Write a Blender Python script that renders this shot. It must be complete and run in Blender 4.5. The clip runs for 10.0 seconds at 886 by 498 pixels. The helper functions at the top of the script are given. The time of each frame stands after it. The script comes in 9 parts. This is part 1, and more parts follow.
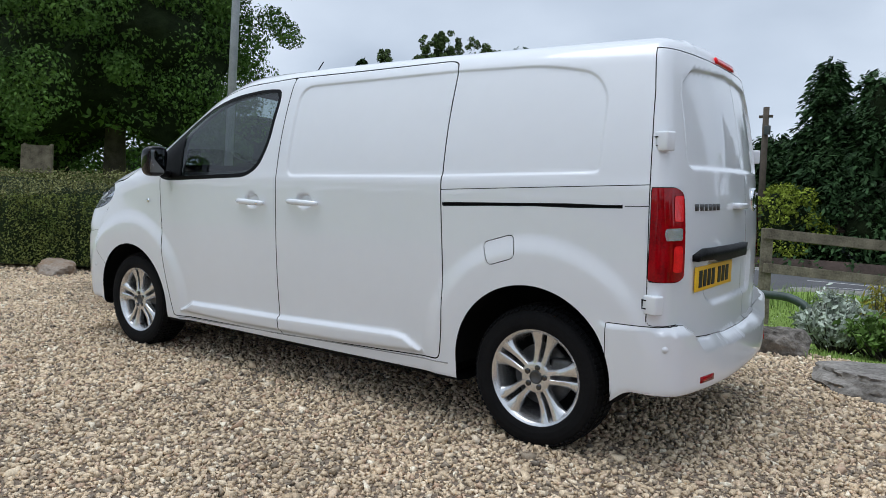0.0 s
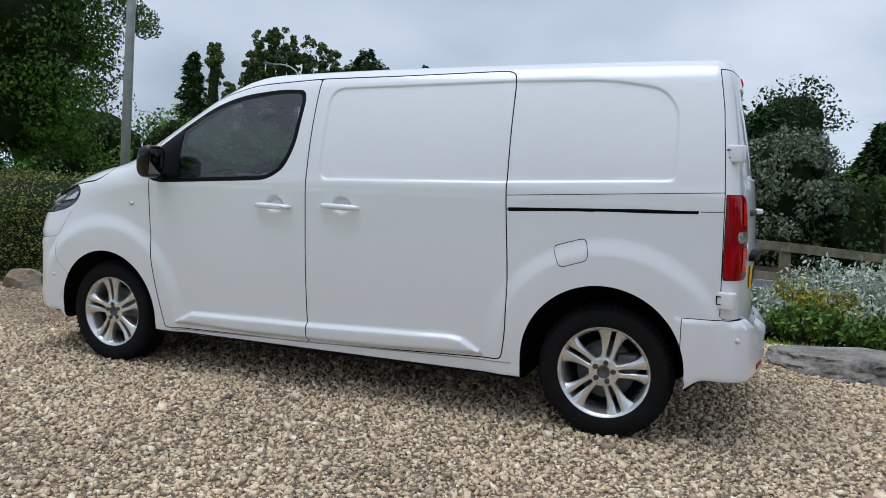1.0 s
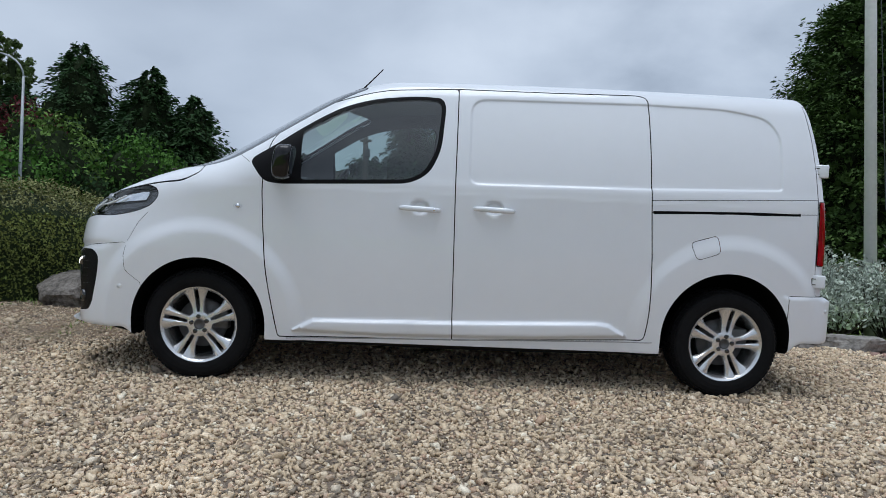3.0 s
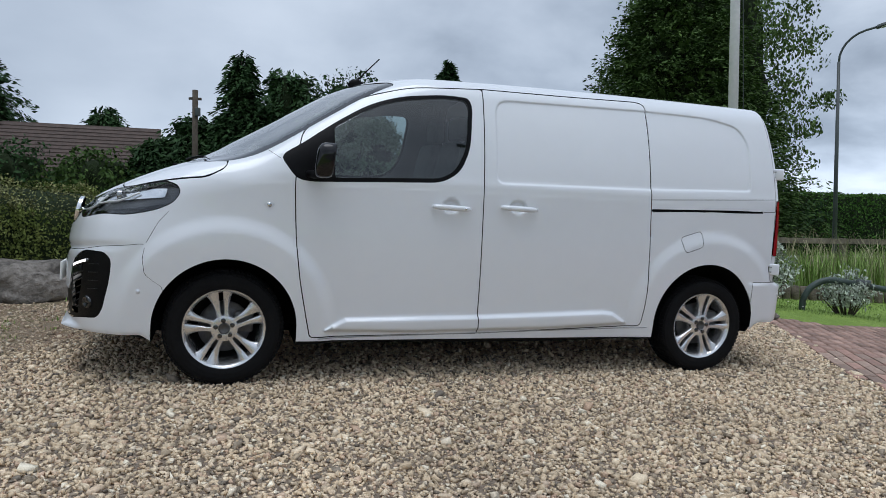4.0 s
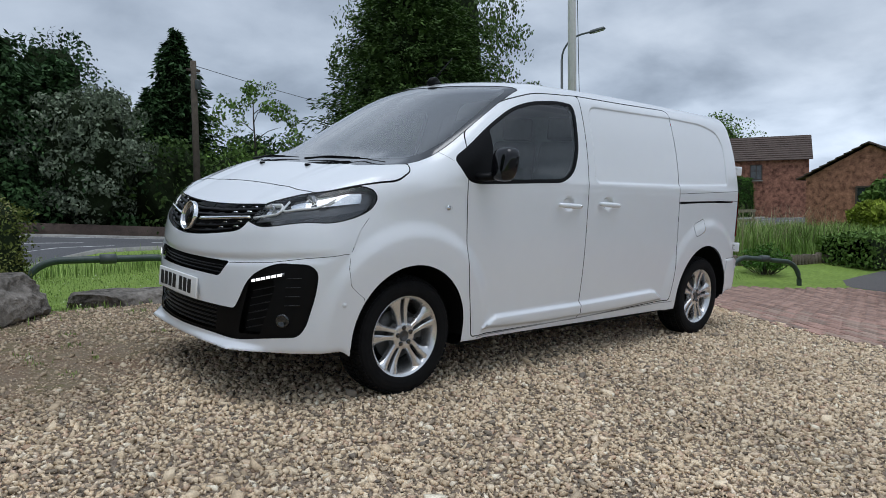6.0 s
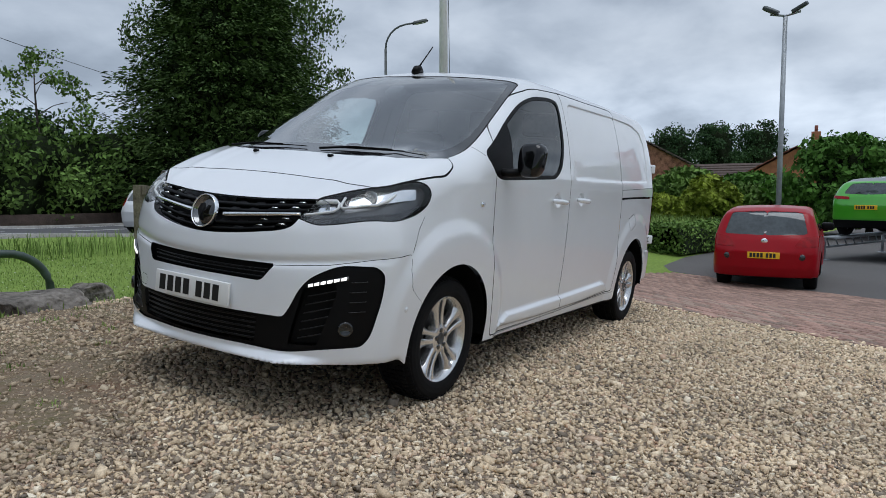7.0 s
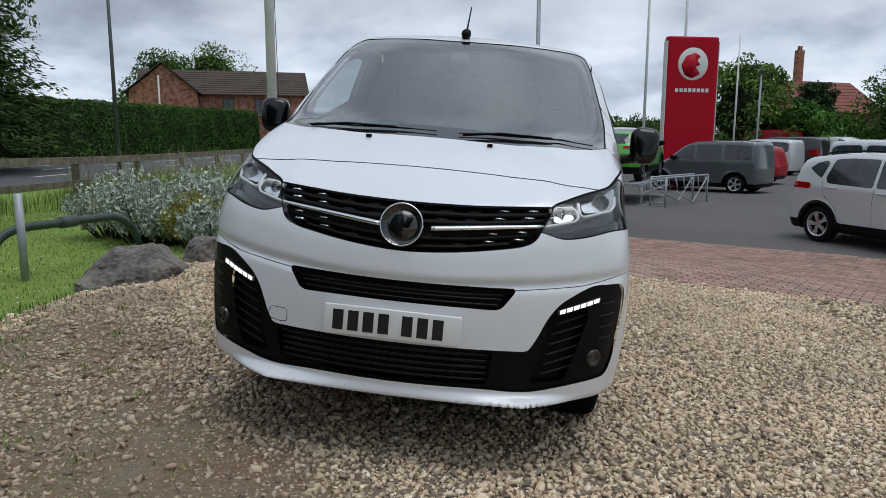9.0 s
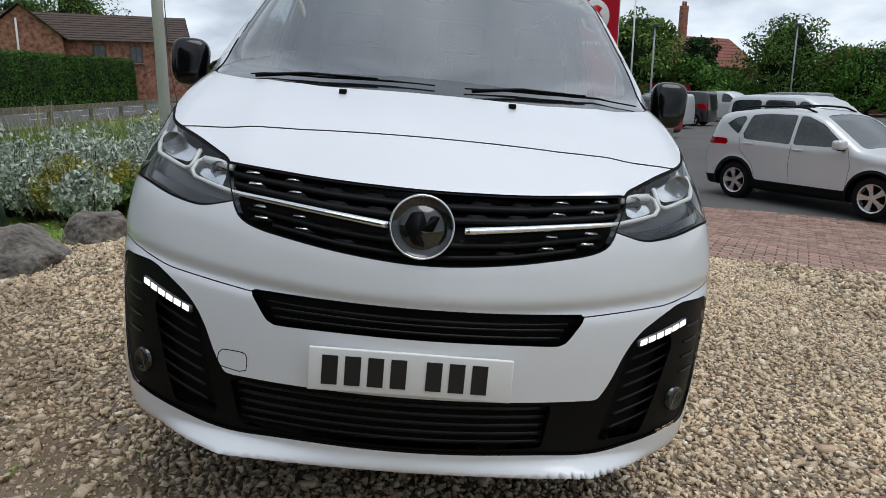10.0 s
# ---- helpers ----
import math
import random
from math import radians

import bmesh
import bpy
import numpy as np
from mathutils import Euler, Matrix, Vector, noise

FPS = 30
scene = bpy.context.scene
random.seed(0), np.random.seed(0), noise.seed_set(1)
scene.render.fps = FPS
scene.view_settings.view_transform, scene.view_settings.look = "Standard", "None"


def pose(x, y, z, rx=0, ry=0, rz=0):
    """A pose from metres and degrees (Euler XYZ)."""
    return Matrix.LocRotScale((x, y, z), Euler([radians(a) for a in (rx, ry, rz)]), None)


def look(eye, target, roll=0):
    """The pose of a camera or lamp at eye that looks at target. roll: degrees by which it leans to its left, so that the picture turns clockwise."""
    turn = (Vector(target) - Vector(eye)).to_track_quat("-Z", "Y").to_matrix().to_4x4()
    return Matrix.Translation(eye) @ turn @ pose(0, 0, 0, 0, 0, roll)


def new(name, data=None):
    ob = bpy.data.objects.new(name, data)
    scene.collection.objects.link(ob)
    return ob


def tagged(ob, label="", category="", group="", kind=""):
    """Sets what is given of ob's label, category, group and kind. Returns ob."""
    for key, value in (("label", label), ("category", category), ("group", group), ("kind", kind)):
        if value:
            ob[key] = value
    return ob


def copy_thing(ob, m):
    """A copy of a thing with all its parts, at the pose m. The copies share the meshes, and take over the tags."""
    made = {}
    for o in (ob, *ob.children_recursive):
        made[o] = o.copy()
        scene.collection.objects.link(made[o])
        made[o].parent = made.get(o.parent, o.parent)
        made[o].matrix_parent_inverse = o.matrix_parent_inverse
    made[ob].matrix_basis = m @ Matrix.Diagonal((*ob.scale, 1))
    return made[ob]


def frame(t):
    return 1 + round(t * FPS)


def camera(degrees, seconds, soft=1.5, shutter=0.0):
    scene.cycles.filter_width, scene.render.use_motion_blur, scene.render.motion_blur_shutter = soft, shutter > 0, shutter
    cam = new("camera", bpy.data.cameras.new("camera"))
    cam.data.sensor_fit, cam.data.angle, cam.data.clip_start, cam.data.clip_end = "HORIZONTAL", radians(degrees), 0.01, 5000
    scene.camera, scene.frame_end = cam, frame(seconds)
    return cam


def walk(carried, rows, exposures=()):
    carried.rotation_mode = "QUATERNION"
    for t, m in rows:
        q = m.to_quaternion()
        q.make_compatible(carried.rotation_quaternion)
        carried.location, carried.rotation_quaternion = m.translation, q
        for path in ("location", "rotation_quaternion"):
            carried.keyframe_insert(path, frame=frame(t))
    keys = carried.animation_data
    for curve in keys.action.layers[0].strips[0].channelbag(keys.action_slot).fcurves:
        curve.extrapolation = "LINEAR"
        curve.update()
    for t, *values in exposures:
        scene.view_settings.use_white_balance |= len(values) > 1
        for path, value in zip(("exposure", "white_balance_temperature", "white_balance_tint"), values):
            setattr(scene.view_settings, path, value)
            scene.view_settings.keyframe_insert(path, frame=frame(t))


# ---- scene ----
cam = camera(63.5, 10.0, 0.75)
PATH = [
    (0, (3.203, -3.926, 0.879), (2.060, -2.285, 0.846), 2.93),
    (0.5, (2.740, -4.283, 0.872), (1.757, -2.542, 0.850), 2.65),
    (1, (2.191, -4.558, 0.842), (1.460, -2.696, 0.833), 2.37),
    (1.5, (1.586, -4.811, 0.792), (1.043, -2.886, 0.801), 2.17),
    (2, (0.981, -5.011, 0.756), (0.640, -3.040, 0.774), 1.80),
    (2.5, (0.331, -5.174, 0.720), (0.245, -3.176, 0.753), 1.42),
    (3, (-0.302, -5.324, 0.679), (-0.230, -3.326, 0.733), 1.06),
    (3.2, (-0.594, -5.313, 0.687), (-0.449, -3.318, 0.733), 1.00),
    (4.3, (-2.053, -5.096, 0.929), (-1.315, -3.239, 0.851), 0.55),
    (4.5, (-2.326, -4.991, 0.923), (-1.521, -3.163, 0.840), 0.44),
    (5, (-2.962, -4.711, 0.982), (-1.986, -2.968, 0.894), 0.13),
    (5.5, (-3.594, -4.379, 0.997), (-2.439, -2.749, 0.901), -0.01),
    (5.7, (-3.836, -4.262, 1.010), (-2.616, -2.681, 0.905), -0.41),
    (6.8, (-4.782, -3.100, 1.096), (-3.136, -1.974, 0.949), -0.21),
    (7, (-4.899, -2.860, 1.098), (-3.194, -1.827, 0.941), 0.03),
    (7.5, (-5.138, -2.209, 1.156), (-3.323, -1.385, 0.991), 0.15),
    (8, (-5.320, -1.603, 1.223), (-3.432, -0.974, 1.031), 0.36),
    (8.5, (-5.355, -1.023, 1.286), (-3.421, -0.588, 1.025), 0.50),
    (9, (-5.143, -0.548, 1.350), (-3.184, -0.305, 1.030), 0.18),
    (9.5, (-4.751, -0.263, 1.350), (-2.784, -0.233, 0.985), 0.32),
    (10, (-4.294, -0.071, 1.359), (-2.345, -0.125, 0.914), 0.55),
]
LIGHT = [(0.0, 0.42, 6080, 10), (1.5, 0.27, 6010, 10), (2.5, 0.22, 5950, 10), (4.5, 0.16, 5980, 10), (6.0, 0.14, 6030, 10), (7.5, 0.09, 6120, 10), (9.0, 0.07, 6250, 10), (10.0, 0.23, 6400, 10)]
walk(cam, [(t, look(eye, target, roll)) for t, eye, target, roll in PATH], LIGHT)

# ---------------------------------------------------------------- light
world = bpy.data.worlds.new("sky")
scene.world = world
world.use_nodes = True
wn, wl = world.node_tree.nodes, world.node_tree.links
wn.clear()
w_out = wn.new("ShaderNodeOutputWorld")
w_bg = wn.new("ShaderNodeBackground")
w_sky = wn.new("ShaderNodeTexSky")
w_sky.sky_type = "NISHITA"
w_sky.sun_disc = False
w_sky.sun_elevation = radians(50)
w_sky.sun_rotation = radians(200)
w_geo = wn.new("ShaderNodeTexCoord")
w_sep = wn.new("ShaderNodeSeparateXYZ")
wl.new(w_geo.outputs["Generated"], w_sep.inputs[0])
# cloud layer: the direction projected on a flat ceiling of cloud
w_add = wn.new("ShaderNodeMath"); w_add.operation = "ADD"; w_add.inputs[1].default_value = 0.34
wl.new(w_sep.outputs[2], w_add.inputs[0])
w_max = wn.new("ShaderNodeMath"); w_max.operation = "MAXIMUM"; w_max.inputs[1].default_value = 0.10
wl.new(w_add.outputs[0], w_max.inputs[0])
w_dx = wn.new("ShaderNodeMath"); w_dx.operation = "DIVIDE"
w_dy = wn.new("ShaderNodeMath"); w_dy.operation = "DIVIDE"
wl.new(w_sep.outputs[0], w_dx.inputs[0]); wl.new(w_max.outputs[0], w_dx.inputs[1])
wl.new(w_sep.outputs[1], w_dy.inputs[0]); wl.new(w_max.outputs[0], w_dy.inputs[1])
w_com = wn.new("ShaderNodeCombineXYZ")
wl.new(w_dx.outputs[0], w_com.inputs[0]); wl.new(w_dy.outputs[0], w_com.inputs[1])
w_big = wn.new("ShaderNodeTexNoise"); w_big.inputs["Scale"].default_value = 0.85; w_big.inputs["Detail"].default_value = 3.0
w_big.inputs["Roughness"].default_value = 0.45; w_big.inputs["Distortion"].default_value = 0.3
w_mid = wn.new("ShaderNodeTexNoise"); w_mid.inputs["Scale"].default_value = 3.1; w_mid.inputs["Detail"].default_value = 7.0
w_mid.inputs["Roughness"].default_value = 0.52; w_mid.inputs["Distortion"].default_value = 0.15
wl.new(w_com.outputs[0], w_big.inputs["Vector"]); wl.new(w_com.outputs[0], w_mid.inputs["Vector"])
# the cloud is thicker and more broken beyond the car park (+x) than over the road
w_side = wn.new("ShaderNodeMapRange")
for k, v in enumerate((-0.2, 0.75, 0.12, 0.56)): w_side.inputs[k + 1].default_value = v
wl.new(w_sep.outputs[0], w_side.inputs[0])
w_sum = wn.new("ShaderNodeMix")
wl.new(w_side.outputs[0], w_sum.inputs[0]); wl.new(w_big.outputs["Fac"], w_sum.inputs[2]); wl.new(w_mid.outputs["Fac"], w_sum.inputs[3])
w_ramp = wn.new("ShaderNodeValToRGB")
w_ramp.color_ramp.interpolation = "B_SPLINE"
w_ramp.color_ramp.elements[0].position = 0.34; w_ramp.color_ramp.elements[0].color = (0.25, 0.285, 0.335, 1)
w_ramp.color_ramp.elements[1].position = 0.66; w_ramp.color_ramp.elements[1].color = (0.765, 0.813, 0.865, 1)
e = w_ramp.color_ramp.elements.new(0.48); e.color = (0.47, 0.527, 0.60, 1)
wl.new(w_sum.outputs[0], w_ramp.inputs[0])
# overcast: brighter overhead, and a clearer strip low over the horizon beyond the car park
w_zen = wn.new("ShaderNodeMapRange")
for k, v in enumerate((0.35, 1.0, 1.0, 1.5)): w_zen.inputs[k + 1].default_value = v
wl.new(w_sep.outputs[2], w_zen.inputs[0])
w_low = wn.new("ShaderNodeMapRange"); w_low.interpolation_type = "SMOOTHSTEP"
for k, v in enumerate((0.05, 0.20, 1.0, 0.0)): w_low.inputs[k + 1].default_value = v
wl.new(w_sep.outputs[2], w_low.inputs[0])
w_lx = wn.new("ShaderNodeMath"); w_lx.operation = "MULTIPLY"
wl.new(w_low.outputs[0], w_lx.inputs[0]); wl.new(w_side.outputs[0], w_lx.inputs[1])
w_gain = wn.new("ShaderNodeMath"); w_gain.operation = "MULTIPLY_ADD"; w_gain.inputs[1].default_value = 0.9
wl.new(w_lx.outputs[0], w_gain.inputs[0]); wl.new(w_zen.outputs[0], w_gain.inputs[2])
w_cloud = wn.new("ShaderNodeVectorMath"); w_cloud.operation = "SCALE"
wl.new(w_ramp.outputs[0], w_cloud.inputs[0]); wl.new(w_gain.outputs[0], w_cloud.inputs["Scale"])
w_mix = wn.new("ShaderNodeMixRGB"); w_mix.inputs[0].default_value = 0.93
w_sc = wn.new("ShaderNodeMixRGB"); w_sc.blend_type = "MULTIPLY"; w_sc.inputs[0].default_value = 1.0; w_sc.inputs[2].default_value = (0.09, 0.09, 0.09, 1)
wl.new(w_sky.outputs[0], w_sc.inputs[1])
wl.new(w_sc.outputs[0], w_mix.inputs[1]); wl.new(w_cloud.outputs[0], w_mix.inputs[2])
wl.new(w_mix.outputs[0], w_bg.inputs[0])
w_bg.inputs[1].default_value = 0.90
wl.new(w_bg.outputs[0], w_out.inputs[0])

sun_data = bpy.data.lights.new("sun", "SUN")
sun_data.energy = 1.15
sun_data.angle = radians(40)
sun_data.color = (1.0, 0.985, 0.965)
sun = new("sun", sun_data)
sun.matrix_world = look((-1.5, -4, 20), (0, 0, 0))

# ---------------------------------------------------------------- materials
def mat(name, color, rough=0.6, metal=0.0, coat=0.0, spec=0.5, vary=0.0, vscale=6.0, bump=0.0, bscale=40.0, second=None, rnd=0.0,
        trans=0.0, emit=None, power=0.0, alpha=1.0, space="Object", coat_rough=0.05, detail=6.0):
    """A surface: base colour, varied at two scales by noise, with a fine relief."""
    m = bpy.data.materials.new(name)
    m.use_nodes = True
    nt, n, l = m.node_tree, m.node_tree.nodes, m.node_tree.links
    b = n["Principled BSDF"]
    b.inputs["Base Color"].default_value = (*color, 1)
    b.inputs["Roughness"].default_value = rough
    b.inputs["Metallic"].default_value = metal
    b.inputs["Coat Weight"].default_value = coat
    b.inputs["Coat Roughness"].default_value = coat_rough
    b.inputs["Specular IOR Level"].default_value = spec
    b.inputs["Transmission Weight"].default_value = trans
    b.inputs["Alpha"].default_value = alpha
    if emit:
        b.inputs["Emission Color"].default_value = (*emit, 1)
        b.inputs["Emission Strength"].default_value = power
    tc = n.new("ShaderNodeTexCoord")
    col = None
    if vary or second:
        t1 = n.new("ShaderNodeTexNoise"); t1.inputs["Scale"].default_value = vscale; t1.inputs["Detail"].default_value = detail
        t2 = n.new("ShaderNodeTexNoise"); t2.inputs["Scale"].default_value = vscale * 7.3; t2.inputs["Detail"].default_value = 4
        l.new(tc.outputs[space], t1.inputs["Vector"]); l.new(tc.outputs[space], t2.inputs["Vector"])
        mx = n.new("ShaderNodeMath"); mx.operation = "MULTIPLY_ADD"; mx.inputs[1].default_value = 0.4
        mm = n.new("ShaderNodeMath"); mm.operation = "MULTIPLY"; mm.inputs[1].default_value = 0.6
        l.new(t1.outputs["Fac"], mm.inputs[0]); l.new(t2.outputs["Fac"], mx.inputs[0]); l.new(mm.outputs[0], mx.inputs[2])
        rp = n.new("ShaderNodeValToRGB")
        c2 = second or color
        rp.color_ramp.elements[0].position, rp.color_ramp.elements[1].position = 0.36, 0.64
        rp.color_ramp.elements[0].color = (*[c * (1 - vary) for c in color], 1)
        rp.color_ramp.elements[1].color = (*[min(1, c * (1 + vary)) for c in c2], 1)
        l.new(mx.outputs[0], rp.inputs[0])
        col = rp.outputs[0]
    if rnd:
        oi = n.new("ShaderNodeObjectInfo") if rnd > 0 else n.new("ShaderNodeNewGeometry")
        hv = n.new("ShaderNodeHueSaturation")
        mr = n.new("ShaderNodeMapRange"); mr.inputs[3].default_value = 1 - abs(rnd); mr.inputs[4].default_value = 1 + abs(rnd)
        l.new(oi.outputs["Random" if rnd > 0 else "Random Per Island"], mr.inputs[0])
        l.new(mr.outputs[0], hv.inputs["Value"])
        if col: l.new(col, hv.inputs["Color"])
        else: hv.inputs["Color"].default_value = (*color, 1)
        col = hv.outputs[0]
    if col: l.new(col, b.inputs["Base Color"])
    if bump:
        tb = n.new("ShaderNodeTexNoise"); tb.inputs["Scale"].default_value = bscale; tb.inputs["Detail"].default_value = 5
        l.new(tc.outputs[space], tb.inputs["Vector"])
        bp = n.new("ShaderNodeBump"); bp.inputs["Strength"].default_value = 1.0; bp.inputs["Distance"].default_value = bump
        l.new(tb.outputs["Fac"], bp.inputs["Height"]); l.new(bp.outputs[0], b.inputs["Normal"])
    return m


def glass_mat(name, tint, clear, rough=0.0, base=0.07, power=5.0):
    """A pane: mirror by Fresnel over a tinted see-through sheet."""
    m = bpy.data.materials.new(name)
    m.use_nodes = True
    n, l = m.node_tree.nodes, m.node_tree.links
    n.clear()
    o = n.new("ShaderNodeOutputMaterial")
    tr = n.new("ShaderNodeBsdfTransparent"); tr.inputs[0].default_value = (*[t * clear for t in tint], 1)
    gl = n.new("ShaderNodeBsdfGlossy"); gl.inputs["Roughness"].default_value = rough; gl.inputs["Color"].default_value = (0.95, 0.95, 0.95, 1)
    lw = n.new("ShaderNodeLayerWeight"); lw.inputs["Blend"].default_value = 0.5
    pw = n.new("ShaderNodeMath"); pw.operation = "POWER"; pw.inputs[1].default_value = power
    l.new(lw.outputs["Facing"], pw.inputs[0])
    fr = n.new("ShaderNodeMath"); fr.operation = "MULTIPLY_ADD"; fr.inputs[1].default_value, fr.inputs[2].default_value = 1 - base, base
    l.new(pw.outputs[0], fr.inputs[0])
    mx = n.new("ShaderNodeMixShader")
    l.new(fr.outputs[0], mx.inputs[0]); l.new(tr.outputs[0], mx.inputs[1]); l.new(gl.outputs[0], mx.inputs[2])
    l.new(mx.outputs[0], o.inputs[0])
    return m


M_paint = mat("white_paint", (0.76, 0.778, 0.805), 0.34, coat=1.0, vary=0.012, vscale=1.5, coat_rough=0.03)
M_gap = mat("panel_gap_dark", (0.006, 0.006, 0.0065), 0.9, spec=0.2)
M_slat = mat("satin_black_plastic", (0.006, 0.006, 0.0065), 0.34, spec=0.30, vary=0.15, vscale=30, bump=0.0003, bscale=900)
M_black = mat("black_plastic", (0.0035, 0.0035, 0.004), 0.45, spec=0.12, vary=0.15, vscale=30, bump=0.0004, bscale=900)
M_gloss = mat("gloss_black", (0.008, 0.008, 0.009), 0.12, coat=1.0)
M_rubber = mat("tyre_rubber", (0.0065, 0.0065, 0.007), 0.8, spec=0.15, vary=0.25, vscale=14, bump=0.0006, bscale=160)
M_alloy = mat("silver_alloy", (0.66, 0.66, 0.66), 0.27, metal=0.85, coat=0.5, vary=0.05, vscale=10)
M_alloy_dark = mat("brake_steel", (0.10, 0.10, 0.10), 0.5, metal=0.7, vary=0.3, vscale=12)
M_chrome = mat("chrome", (0.82, 0.83, 0.84), 0.07, metal=1.0)
M_glass = glass_mat("side_glass", (0.60, 0.69, 0.68), 0.98, base=0.09)
M_screen = glass_mat("windscreen_glass", (0.74, 0.80, 0.80), 1.05, base=0.09, power=2.4)
M_lens = glass_mat("clear_lens", (0.95, 0.96, 0.97), 0.95, base=0.04)
M_shell = mat("mirror_shell_black", (0.004, 0.004, 0.005), 0.12, spec=0.4, coat=0.1)
M_lampbowl = mat("lamp_bowl_grey", (0.34, 0.345, 0.35), 0.18, metal=0.85)
M_bowl = mat("lamp_reflector_silver", (0.82, 0.83, 0.84), 0.16, metal=0.95, vary=0.12, vscale=25)
M_mirror = mat("door_mirror_glass", (0.16, 0.17, 0.18), 0.03, metal=1.0)
M_red = mat("red_lens", (0.27, 0.001, 0.004), 0.08, spec=0.35, vary=0.35, vscale=14)
M_redlit = mat("red_lens_pale", (0.80, 0.010, 0.014), 0.10, spec=0.35, vary=0.25, vscale=22)
M_cabin = mat("cabin_trim_dark", (0.065, 0.067, 0.07), 0.7, vary=0.2, vscale=20)
M_seat = mat("seat_cloth_grey", (0.08, 0.083, 0.088), 0.9, vary=0.3, vscale=40, bump=0.001, bscale=300)
M_lampglass = mat("lamp_glass_dark", (0.02, 0.021, 0.022), 0.08, coat=0.6, metal=0.3)
M_housing = mat("lamp_housing_grey", (0.13, 0.132, 0.135), 0.22, metal=0.5, vary=0.1, vscale=15)
M_bulk = mat("bulkhead_grey", (0.30, 0.31, 0.32), 0.6, vary=0.1, vscale=5)
M_plate_w = mat("plate_white", (0.80, 0.80, 0.78), 0.35)
M_plate_y = mat("plate_yellow", (0.85, 0.50, 0.015), 0.35)
M_ink = mat("plate_ink", (0.01, 0.01, 0.01), 0.5)
M_drl = mat("day_light_strip", (0.9, 0.9, 0.9), 0.3, emit=(1.0, 0.95, 0.88), power=1.3)
M_under = mat("underbody_black", (0.004, 0.004, 0.004), 0.9, spec=0.2)


# ---------------------------------------------------------------- mesh helpers
def mesh_ob(name, verts, faces, material, parent=None, label="", smooth=False, normals=None):
    me = bpy.data.meshes.new(name)
    me.from_pydata([tuple(v) for v in verts], [], [tuple(int(i) for i in f) for f in faces])
    if smooth:
        me.polygons.foreach_set("use_smooth", [True] * len(me.polygons))
    me.materials.append(material)
    if normals is not None:
        me.normals_split_custom_set_from_vertices([tuple(v) for v in normals])
    ob = new(name, me)
    if parent: ob.parent = parent
    if label: tagged(ob, label)
    return ob


def part(name, bm, material, parent, label="", smooth=True):
    me = bpy.data.meshes.new(name)
    bm.to_mesh(me); bm.free()
    if smooth: me.polygons.foreach_set("use_smooth", [True] * len(me.polygons))
    me.materials.append(material)
    ob = new(name, me)
    if parent: ob.parent = parent
    if label: tagged(ob, label)
    return ob


def empty(name, m, label, category, group="", kind=""):
    ob = new(name)
    ob.empty_display_size = 0.2
    ob.matrix_world = m
    return tagged(ob, label, category, group, kind)


def add_box(bm, size, centre, bevel=0.0, rot=None, seg=2, taper=None):
    """A box with bevelled edges in bm; taper: scale of the top in x and y."""
    r = bmesh.ops.create_cube(bm, size=1.0)
    vs = r["verts"]
    for v in vs:
        k = taper if taper and v.co.z > 0 else (1, 1)
        v.co = Vector((v.co.x * size[0] * k[0], v.co.y * size[1] * k[1], v.co.z * size[2]))
    if bevel:
        es = list({e for v in vs for e in v.link_edges})
        g = bmesh.ops.bevel(bm, geom=es, offset=bevel, segments=seg, profile=0.6, affect="EDGES")
        vs = list({v for f in g["faces"] for v in f.verts} | {v for v in vs if v.is_valid})
    m = Matrix.Translation(centre) @ (rot if rot else Matrix())
    bmesh.ops.transform(bm, matrix=m, verts=vs)
    return vs


def add_tube(bm, pts, radius, sides=10, closed=False, cap=True):
    """A round bar along pts; radius a number or one for each point."""
    pts = [Vector(p) for p in pts]
    rings, n = [], len(pts)
    up = Vector((0, 0, 1))
    for i, p in enumerate(pts):
        a = pts[i - 1] if i or closed else p
        b = pts[(i + 1) % n] if i < n - 1 or closed else p
        d = (b - a).normalized()
        s = d.cross(up if abs(d.z) < 0.95 else Vector((0, 1, 0))).normalized()
        u = s.cross(d)
        r = radius[i] if isinstance(radius, (list, tuple)) else radius
        rings.append([bm.verts.new(p + r * (math.cos(k * 2 * math.pi / sides) * s + math.sin(k * 2 * math.pi / sides) * u)) for k in range(sides)])
    for i in range(n if closed else n - 1):
        a, b = rings[i], rings[(i + 1) % n]
        for k in range(sides):
            bm.faces.new((a[k], a[(k + 1) % sides], b[(k + 1) % sides], b[k]))
    if cap and not closed:
        bm.faces.new(rings[0][::-1]); bm.faces.new(rings[-1])
    return rings


def add_lathe(bm, profile, steps=32, axis="y", centre=(0, 0, 0), close=False):
    """Turns (radius, along) pairs about an axis."""
    rings = []
    for r, a in profile:
        ring = []
        for k in range(steps):
            t = 2 * math.pi * k / steps
            p = {"y": (r * math.cos(t), a, r * math.sin(t)), "z": (r * math.cos(t), r * math.sin(t), a), "x": (a, r * math.cos(t), r * math.sin(t))}[axis]
            ring.append(bm.verts.new(Vector(p) + Vector(centre)))
        rings.append(ring)
    for i in range(len(rings) - (0 if close else 1)):
        a, b = rings[i], rings[(i + 1) % len(rings)]
        for k in range(steps):
            bm.faces.new((a[k], a[(k + 1) % steps], b[(k + 1) % steps], b[k]))
    return rings


